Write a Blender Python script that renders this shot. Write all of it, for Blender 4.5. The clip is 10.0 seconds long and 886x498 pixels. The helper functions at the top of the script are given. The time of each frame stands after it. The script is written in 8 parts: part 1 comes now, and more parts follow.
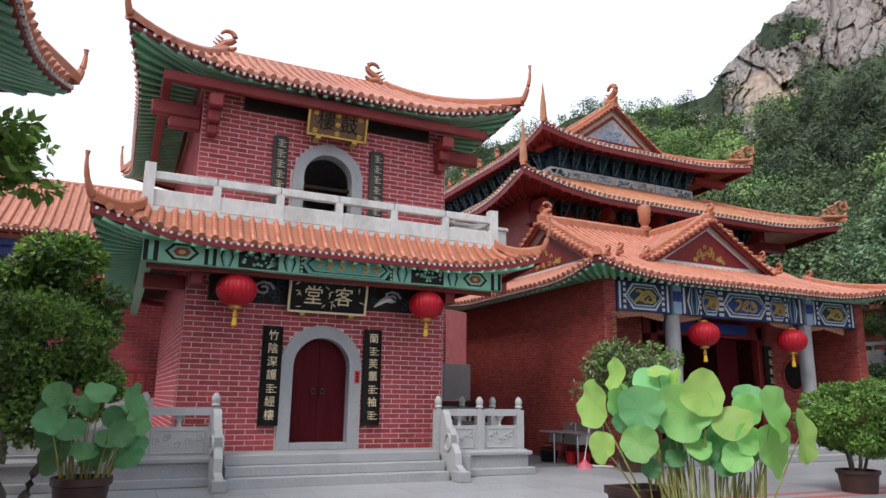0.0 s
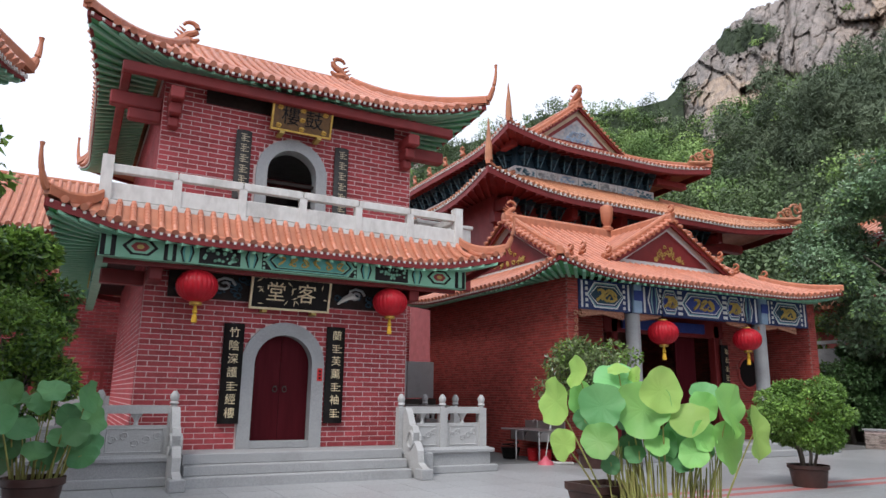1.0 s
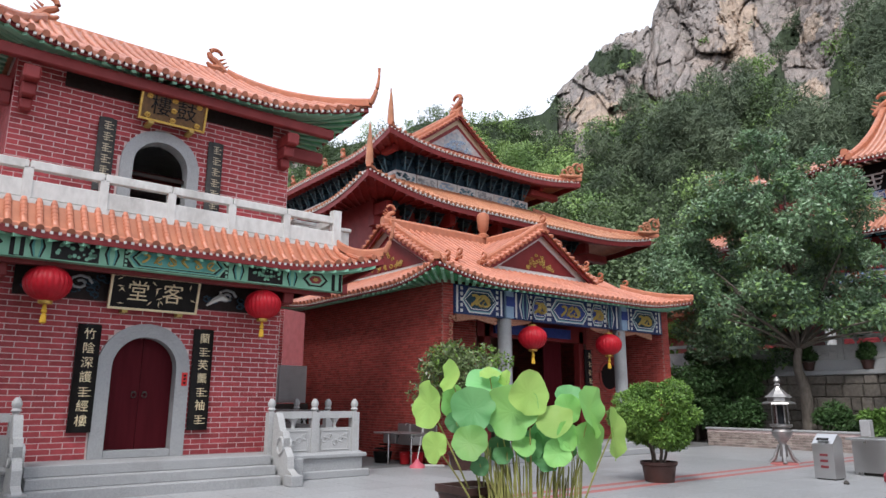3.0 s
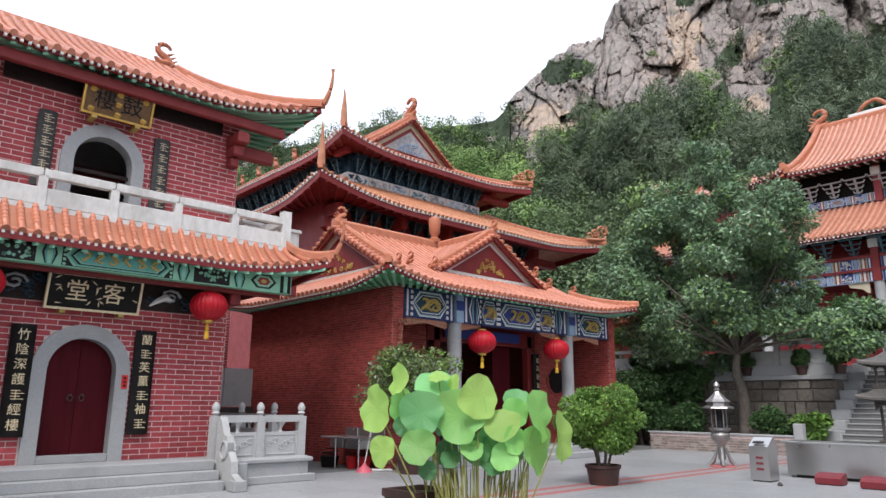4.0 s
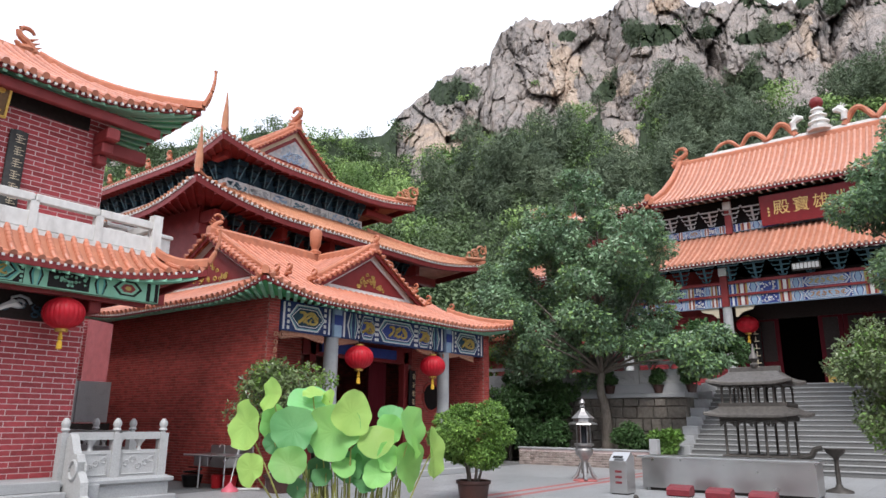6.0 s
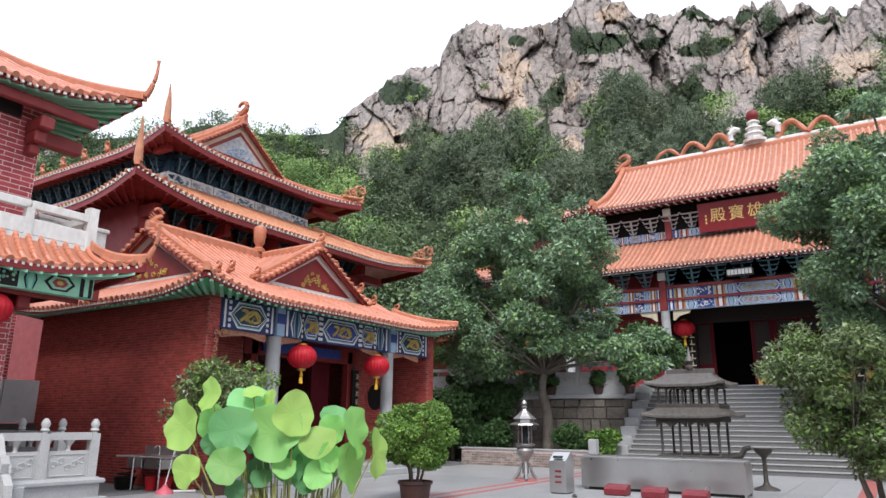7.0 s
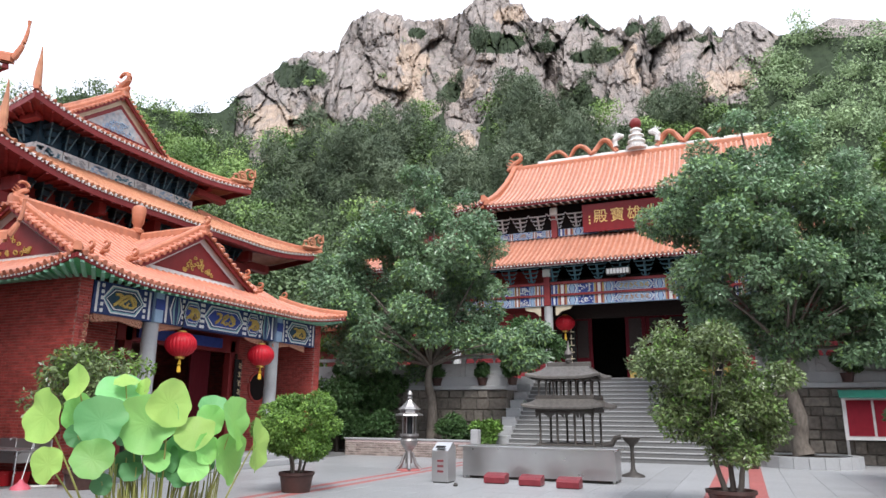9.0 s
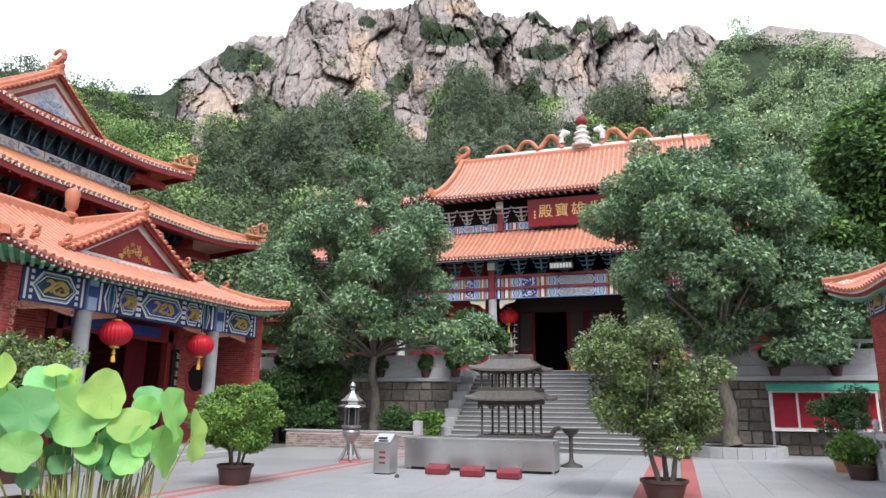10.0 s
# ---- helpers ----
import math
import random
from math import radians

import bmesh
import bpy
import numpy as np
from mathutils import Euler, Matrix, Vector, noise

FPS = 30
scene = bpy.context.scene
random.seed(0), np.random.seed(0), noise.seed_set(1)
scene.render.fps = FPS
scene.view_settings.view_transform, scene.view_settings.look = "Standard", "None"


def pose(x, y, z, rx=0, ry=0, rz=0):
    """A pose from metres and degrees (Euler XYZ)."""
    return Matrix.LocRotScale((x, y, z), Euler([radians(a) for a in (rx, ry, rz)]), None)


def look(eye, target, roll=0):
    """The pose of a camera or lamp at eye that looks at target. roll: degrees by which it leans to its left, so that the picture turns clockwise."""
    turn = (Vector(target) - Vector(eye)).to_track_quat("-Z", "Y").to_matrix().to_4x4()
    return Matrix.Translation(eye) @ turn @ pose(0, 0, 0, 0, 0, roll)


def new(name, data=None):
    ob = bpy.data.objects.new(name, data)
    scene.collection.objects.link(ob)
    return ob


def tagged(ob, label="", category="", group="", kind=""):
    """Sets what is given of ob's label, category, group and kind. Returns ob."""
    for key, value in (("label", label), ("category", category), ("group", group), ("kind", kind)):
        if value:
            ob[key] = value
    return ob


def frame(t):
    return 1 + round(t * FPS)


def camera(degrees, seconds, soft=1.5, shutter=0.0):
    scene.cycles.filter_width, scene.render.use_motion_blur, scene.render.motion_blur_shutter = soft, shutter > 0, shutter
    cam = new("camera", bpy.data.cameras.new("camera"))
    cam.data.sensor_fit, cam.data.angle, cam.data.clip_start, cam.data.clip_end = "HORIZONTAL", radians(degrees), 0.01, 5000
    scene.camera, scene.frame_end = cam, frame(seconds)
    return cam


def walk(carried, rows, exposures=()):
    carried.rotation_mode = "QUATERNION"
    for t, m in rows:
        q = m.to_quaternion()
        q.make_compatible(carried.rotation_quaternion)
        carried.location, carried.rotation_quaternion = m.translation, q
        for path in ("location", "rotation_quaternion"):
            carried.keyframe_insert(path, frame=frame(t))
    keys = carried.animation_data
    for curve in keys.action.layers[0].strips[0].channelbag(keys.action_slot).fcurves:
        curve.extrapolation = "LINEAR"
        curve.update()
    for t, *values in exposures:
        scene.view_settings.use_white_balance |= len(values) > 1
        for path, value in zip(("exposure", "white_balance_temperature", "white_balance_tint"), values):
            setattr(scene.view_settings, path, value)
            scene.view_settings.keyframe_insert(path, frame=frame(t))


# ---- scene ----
cam = camera(65.75, 10.0)
PATH = [
    (0, pose(0, 0, 1.6, 102.20, -0.8, -25.20)),
    (0.5, pose(0, 0, 1.6, 101.98, -0.77, -26.27)),
    (1, pose(0, 0, 1.6, 102.05, -0.74, -28.22)),
    (1.5, pose(0, 0, 1.6, 102.02, -0.62, -30.22)),
    (2, pose(0, 0, 1.6, 102.09, -0.42, -32.33)),
    (2.5, pose(0, 0, 1.6, 102.28, -0.28, -35.76)),
    (4, pose(0, 0, 1.6, 102.78, -0.34, -42.70)),
    (4.5, pose(0, 0, 1.6, 103.03, -0.36, -45.40)),
    (5, pose(0, 0, 1.6, 103.41, -0.33, -48.14)),
    (5.5, pose(0, 0, 1.6, 103.80, -0.38, -50.54)),
    (6, pose(0, 0, 1.6, 104.13, -0.39, -52.87)),
    (7.5, pose(0, 0, 1.6, 104.08, -0.51, -59.77)),
    (8, pose(0, 0, 1.6, 103.95, -0.59, -62.07)),
    (8.5, pose(0, 0, 1.6, 103.73, -0.49, -64.42)),
    (9, pose(0, 0, 1.6, 103.52, -0.45, -66.78)),
    (9.5, pose(0, 0, 1.6, 103.12, -0.44, -69.10)),
    (10, pose(0, 0, 1.6, 102.89, -0.55, -71.43)),
]
walk(cam, PATH, [(0.0, 0.38, 6400, 13), (2.5, 0.5, 6400, 13), (4.5, 0.6, 6400, 13), (7.5, 0.76, 6400, 13), (10.0, 0.93, 6400, 13)])

# ---- world and light: bright overcast ----
world = bpy.data.worlds.new("overcast")
scene.world = world
world.use_nodes = True
wn = world.node_tree
sky = wn.nodes.new("ShaderNodeTexSky")
sky.sky_type, sky.sun_disc = "NISHITA", False
sky.sun_elevation, sky.sun_rotation = radians(53), radians(238)
cloud = wn.nodes.new("ShaderNodeMix")
cloud.data_type = "RGBA"
cloud.inputs[0].default_value = 0.93
cloud.inputs[7].default_value = (9.9, 10.6, 11.8, 1)
wn.links.new(sky.outputs[0], cloud.inputs[6])
wn.links.new(cloud.outputs[2], wn.nodes["Background"].inputs[0])
wn.nodes["Background"].inputs[1].default_value = 0.087
sun = new("sun", bpy.data.lights.new("sun", "SUN"))
sun.data.energy, sun.data.angle, sun.data.color = 2.1, radians(20), (1.0, 0.98, 0.95)
sun.matrix_world = look((-26, -16, 40), (0, 0, 0))


# ---- materials ----
def material(name, base, second=None, scale=6.0, rough=0.6, bump=0.0, bump_scale=60.0, metal=0.0, spread=0.0, stain=0.0,
             stain_colour=(0.08, 0.075, 0.065), stain_scale=0.9, island=False, translucent=0.0, coat=0.0, stretch=(1, 1, 1), gloss=0.3):
    """Grain between two colours, larger stains, a fine relief, and a value shift from piece to piece."""
    m = bpy.data.materials.new(name)
    m.use_nodes = True
    t = m.node_tree
    bsdf = t.nodes["Principled BSDF"]
    bsdf.inputs["Metallic"].default_value = metal
    bsdf.inputs["Coat Weight"].default_value = coat
    bsdf.inputs["Specular IOR Level"].default_value = gloss
    place = t.nodes.new("ShaderNodeNewGeometry")
    where = t.nodes.new("ShaderNodeVectorMath")
    where.operation = "MULTIPLY"
    where.inputs[1].default_value = stretch
    t.links.new(place.outputs["Position"], where.inputs[0])
    grain = t.nodes.new("ShaderNodeTexNoise")
    grain.inputs["Scale"].default_value, grain.inputs["Detail"].default_value = scale, 5
    t.links.new(where.outputs[0], grain.inputs["Vector"])
    ramp = t.nodes.new("ShaderNodeMapRange")
    ramp.inputs[1].default_value, ramp.inputs[2].default_value = 0.3, 0.7
    t.links.new(grain.outputs[0], ramp.inputs[0])
    mix = t.nodes.new("ShaderNodeMix")
    mix.data_type = "RGBA"
    second = second or tuple(c * 0.78 for c in base)
    mix.inputs[6].default_value, mix.inputs[7].default_value = (*base, 1), (*second, 1)
    t.links.new(ramp.outputs[0], mix.inputs[0])
    colour = mix.outputs[2]
    if stain:
        big = t.nodes.new("ShaderNodeTexNoise")
        big.inputs["Scale"].default_value, big.inputs["Detail"].default_value = stain_scale, 7
        big.inputs["Roughness"].default_value = 0.65
        t.links.new(where.outputs[0], big.inputs["Vector"])
        cut = t.nodes.new("ShaderNodeMapRange")
        cut.inputs[1].default_value, cut.inputs[2].default_value, cut.inputs[4].default_value = 0.5, 0.75, stain
        t.links.new(big.outputs[0], cut.inputs[0])
        mix2 = t.nodes.new("ShaderNodeMix")
        mix2.data_type = "RGBA"
        mix2.inputs[7].default_value = (*stain_colour, 1)
        t.links.new(cut.outputs[0], mix2.inputs[0])
        t.links.new(colour, mix2.inputs[6])
        colour = mix2.outputs[2]
    if spread:
        if island:
            rnd = place.outputs["Random Per Island"]
        else:
            info = t.nodes.new("ShaderNodeObjectInfo")
            rnd = info.outputs["Random"]
        level = t.nodes.new("ShaderNodeMapRange")
        level.inputs[3].default_value, level.inputs[4].default_value = 1 - spread, 1 + spread
        t.links.new(rnd, level.inputs[0])
        shift = t.nodes.new("ShaderNodeHueSaturation")
        t.links.new(level.outputs[0], shift.inputs["Value"])
        t.links.new(colour, shift.inputs["Color"])
        colour = shift.outputs[0]
    t.links.new(colour, bsdf.inputs["Base Color"])
    wear = t.nodes.new("ShaderNodeMapRange")
    wear.inputs[3].default_value, wear.inputs[4].default_value = max(rough - 0.1, 0.02), min(rough + 0.12, 1)
    t.links.new(grain.outputs[0], wear.inputs[0])
    t.links.new(wear.outputs[0], bsdf.inputs["Roughness"])
    if bump:
        fine = t.nodes.new("ShaderNodeTexNoise")
        fine.inputs["Scale"].default_value, fine.inputs["Detail"].default_value = bump_scale, 4
        t.links.new(where.outputs[0], fine.inputs["Vector"])
        bm_ = t.nodes.new("ShaderNodeBump")
        bm_.inputs["Strength"].default_value, bm_.inputs["Distance"].default_value = bump, 0.02
        t.links.new(fine.outputs[0], bm_.inputs["Height"])
        t.links.new(bm_.outputs[0], bsdf.inputs["Normal"])
    if translucent:
        through_ = t.nodes.new("ShaderNodeBsdfTranslucent")
        t.links.new(colour, through_.inputs["Color"])
        both = t.nodes.new("ShaderNodeMixShader")
        both.inputs[0].default_value = translucent
        t.links.new(bsdf.outputs[0], both.inputs[1])
        t.links.new(through_.outputs[0], both.inputs[2])
        t.links.new(both.outputs[0], t.nodes["Material Output"].inputs["Surface"])
    return m


BRICK = material("facing_brick", (0.41, 0.066, 0.073), (0.295, 0.045, 0.05), 9, 0.7, 0.35, 90, spread=0.22)
BRICK_JOINED = material("facing_brick_joined", (0.41, 0.066, 0.073), (0.295, 0.045, 0.05), 9, 0.7, 0.35, 90, spread=0.22, island=True)
BRICK_DARK = material("fired_brick", (0.37, 0.066, 0.052), (0.26, 0.046, 0.038), 7, 0.75, 0.4, 90, spread=0.25)
BRICK_DARK_JOINED = material("fired_brick_joined", (0.37, 0.066, 0.052), (0.26, 0.046, 0.038), 7, 0.75, 0.4, 90, spread=0.25, island=True)
MORTAR = material("pale_mortar", (0.72, 0.58, 0.55), (0.58, 0.45, 0.43), 14, 0.9, 0.4, 120)
MORTAR_DARK = material("red_mortar", (0.36, 0.20, 0.17), (0.27, 0.14, 0.12), 14, 0.9, 0.4, 120)
TILE = material("glazed_roof_tile", (0.54, 0.205, 0.12), (0.42, 0.145, 0.082), 3.5, 0.36, 0.25, 50, gloss=0.5, spread=0.12, stain=0.35, stain_colour=(0.30, 0.13, 0.09), stain_scale=1.6, coat=0.12)
# Paler than TILE: the sky's reflection on these slopes is put into the colour.
TILE_SKY_PALE = material("sky_paled_roof_tile", (0.58, 0.30, 0.215), (0.45, 0.20, 0.135), 3.5, 0.32, 0.25, 50, gloss=0.6, spread=0.12, stain=0.3, stain_colour=(0.34, 0.17, 0.12), stain_scale=1.4, coat=0.15)
TILE_PAN = material("roof_pan_tile", (0.46, 0.19, 0.11), (0.35, 0.135, 0.08), 3.0, 0.5, 0.3, 40, stain=0.4, stain_colour=(0.25, 0.13, 0.09), stain_scale=1.4)
TILE_RIDGE = material("roof_ridge_tile", (0.50, 0.185, 0.10), (0.37, 0.13, 0.072), 5, 0.45, 0.3, 40, stain=0.45, stain_colour=(0.27, 0.14, 0.10), stain_scale=2.2)
TILE_GOLD = material("yellow_roof_tile", (0.50, 0.23, 0.125), (0.38, 0.155, 0.085), 3.0, 0.42, 0.25, 40, spread=0.1, stain=0.3, stain_colour=(0.26, 0.15, 0.09), stain_scale=1.2)
RED_PAINT = material("dark_red_paint", (0.20, 0.022, 0.022), (0.155, 0.018, 0.018), 3, 0.5, 0.15, 30, stain=0.3, stain_colour=(0.12, 0.03, 0.03))
RED_BRIGHT = material("red_paint", (0.25, 0.034, 0.033), (0.19, 0.026, 0.026), 3, 0.5, 0.15, 30, stain=0.25, stain_colour=(0.18, 0.05, 0.05))
GREEN_PAINT = material("green_paint", (0.11, 0.42, 0.19), (0.085, 0.34, 0.15), 4, 0.5, 0.15, 30, stain=0.3, stain_colour=(0.07, 0.17, 0.1))
GREEN_PALE = material("pale_green_paint", (0.24, 0.48, 0.34), (0.18, 0.40, 0.27), 5, 0.5, 0.1, 30)
TEAL = material("teal_paint", (0.10, 0.33, 0.29), (0.07, 0.26, 0.23), 8, 0.5, 0.1, 40)
BLUE = material("blue_paint", (0.035, 0.06, 0.24), (0.03, 0.045, 0.18), 8, 0.5, 0.1, 40)
BLUE_PALE = material("pale_blue_paint", (0.30, 0.42, 0.55), (0.24, 0.34, 0.47), 8, 0.5, 0.1, 40)
BLUE_DARK = material("blue_black_paint", (0.02, 0.055, 0.085), (0.015, 0.04, 0.06), 8, 0.5, 0.1, 40)
WHITE_PAINT = material("white_paint", (0.70, 0.69, 0.66), (0.60, 0.59, 0.56), 4, 0.55, 0.15, 30, stain=0.35, stain_colour=(0.35, 0.33, 0.3))
GOLD = material("gold_leaf", (0.62, 0.40, 0.10), (0.45, 0.27, 0.06), 20, 0.38, 0.4, 60, metal=0.55)
OCHRE = material("ochre_paint", (0.50, 0.36, 0.10), (0.38, 0.26, 0.07), 20, 0.5, 0.2, 60)
LACQUER = material("black_lacquer", (0.009, 0.008, 0.008), (0.016, 0.014, 0.013), 6, 0.35, 0.05, 40, gloss=0.12)
GRANITE = material("grey_granite", (0.385, 0.39, 0.39), (0.295, 0.30, 0.30), 55, 0.62, 0.15, 140, stain=0.35, stain_colour=(0.16, 0.155, 0.145), stain_scale=1.3)
GRANITE_PALE = material("pale_carved_stone", (0.46, 0.46, 0.45), (0.37, 0.37, 0.365), 40, 0.65, 0.2, 120, stain=0.4, stain_colour=(0.22, 0.21, 0.19), stain_scale=2.0)
BALUSTER = material("weathered_white_stone", (0.66, 0.65, 0.62), (0.54, 0.53, 0.50), 9, 0.65, 0.25, 60, stain=0.6, stain_colour=(0.25, 0.24, 0.22), stain_scale=1.7, stretch=(1, 1, 0.5))
PAVING = material("paving_slab", (0.32, 0.325, 0.325), (0.25, 0.255, 0.26), 18, 0.34, 0.06, 90, spread=0.07, stain=0.35, stain_colour=(0.25, 0.25, 0.245), stain_scale=0.5)
PAVING_BED = material("paving_joint", (0.22, 0.22, 0.215), (0.17, 0.17, 0.165), 12, 0.7, 0.2, 80)
RED_STONE = material("red_paving_band", (0.42, 0.14, 0.125), (0.34, 0.105, 0.10), 14, 0.45, 0.1, 80, spread=0.08, stain=0.3, stain_colour=(0.28, 0.18, 0.17))
# Near-black that paints the shade of rooms and openings, not a surface's own colour.
INNER_SHADE = material("interior_shade_black", (0.010, 0.008, 0.008), (0.015, 0.012, 0.011), 3, 0.8, gloss=0.1)
DOOR_RED = material("oxblood_door_paint", (0.075, 0.008, 0.012), (0.058, 0.006, 0.009), 2, 0.55, 0.12, 25, stretch=(6, 6, 0.6), gloss=0.06)
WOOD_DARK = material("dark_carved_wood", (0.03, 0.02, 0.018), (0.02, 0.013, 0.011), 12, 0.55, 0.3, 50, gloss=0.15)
SILK_RED = material("red_lantern_cloth", (0.56, 0.016, 0.03), (0.46, 0.012, 0.022), 10, 0.4, 0.1, 40, translucent=0.2)
TASSEL = material("yellow_tassel", (0.70, 0.42, 0.04), (0.58, 0.33, 0.03), 30, 0.7, 0.3, 80)
CLAY_POT = material("brown_clay_pot", (0.065, 0.032, 0.026), (0.048, 0.024, 0.02), 9, 0.45, 0.15, 40, stain=0.3, stain_colour=(0.14, 0.11, 0.1))
CLAY_TAN = material("tan_clay_pot", (0.42, 0.22, 0.10), (0.34, 0.17, 0.08), 9, 0.6, 0.15, 40)
SOIL = material("soil", (0.035, 0.026, 0.02), (0.022, 0.017, 0.013), 25, 0.95, 0.8, 60)
BARK = material("grey_bark", (0.17, 0.145, 0.12), (0.10, 0.085, 0.07), 14, 0.9, 0.8, 40, stretch=(1, 1, 0.3))
STEEL = material("brushed_steel", (0.60, 0.59, 0.575), (0.53, 0.52, 0.51), 2, 0.3, metal=1.0)
INK = material("pale_gilt_ink", (0.82, 0.70, 0.46), (0.70, 0.56, 0.34), 25, 0.5)
IRON = material("cast_iron", (0.075, 0.068, 0.06), (0.05, 0.045, 0.04), 12, 0.55, 0.3, 50, metal=0.4, stain=0.4, stain_colour=(0.15, 0.13, 0.11), stain_scale=3)
BURNER_ROOF = material("grey_bronze", (0.13, 0.118, 0.105), (0.09, 0.082, 0.074), 10, 0.5, 0.25, 50, metal=0.4, stain=0.4, stain_colour=(0.1, 0.09, 0.08), stain_scale=3)
VINYL = material("red_vinyl", (0.19, 0.028, 0.034), (0.15, 0.022, 0.028), 8, 0.4, 0.1, 40)
STONE_WALL = material("rough_wall_stone", (0.20, 0.175, 0.145), (0.12, 0.105, 0.09), 8, 0.9, 0.7, 30, spread=0.3, stain=0.5, stain_colour=(0.06, 0.06, 0.05), stain_scale=1.5)
LEAF_DARK = material("dark_leaf", (0.085, 0.16, 0.055), (0.052, 0.11, 0.038), 1.2, 0.4, spread=0.5, island=True, translucent=0.22)
LEAF_MID = material("mid_leaf", (0.16, 0.28, 0.06), (0.105, 0.20, 0.045), 1.5, 0.42, spread=0.5, island=True, translucent=0.28)
LEAF_LIGHT = material("light_leaf", (0.22, 0.36, 0.07), (0.15, 0.27, 0.05), 1.5, 0.45, spread=0.45, island=True, translucent=0.3)
LOTUS = material("lotus_leaf", (0.32, 0.58, 0.16), (0.21, 0.50, 0.15), 1.3, 0.5, 0.15, 25, spread=0.28, translucent=0.35)
LOTUS_PALE = material("yellowing_lotus_leaf", (0.44, 0.63, 0.165), (0.34, 0.56, 0.14), 1.3, 0.5, 0.15, 25, spread=0.2, translucent=0.4)
LOTUS_BLUE = material("bluish_lotus_leaf", (0.24, 0.53, 0.20), (0.16, 0.46, 0.17), 1.3, 0.5, 0.15, 25, spread=0.25, translucent=0.3)
LOTUS_DARK = material("dark_lotus_leaf", (0.13, 0.30, 0.11), (0.07, 0.22, 0.09), 1.6, 0.5, 0.15, 25, spread=0.3, translucent=0.25)
LOTUS_STEM = material("lotus_stem", (0.30, 0.32, 0.09), (0.20, 0.17, 0.06), 8, 0.6, 0.2, 40)
GLASS_DARK = material("dark_pane", (0.02, 0.022, 0.025), (0.015, 0.016, 0.02), 2, 0.12)
CREAM = material("cream_plaster", (0.58, 0.50, 0.36), (0.48, 0.41, 0.29), 4, 0.8, 0.2, 40)
PINK_WALL = material("pink_wall_paint", (0.44, 0.12, 0.11), (0.37, 0.095, 0.09), 4, 0.7, 0.2, 40)


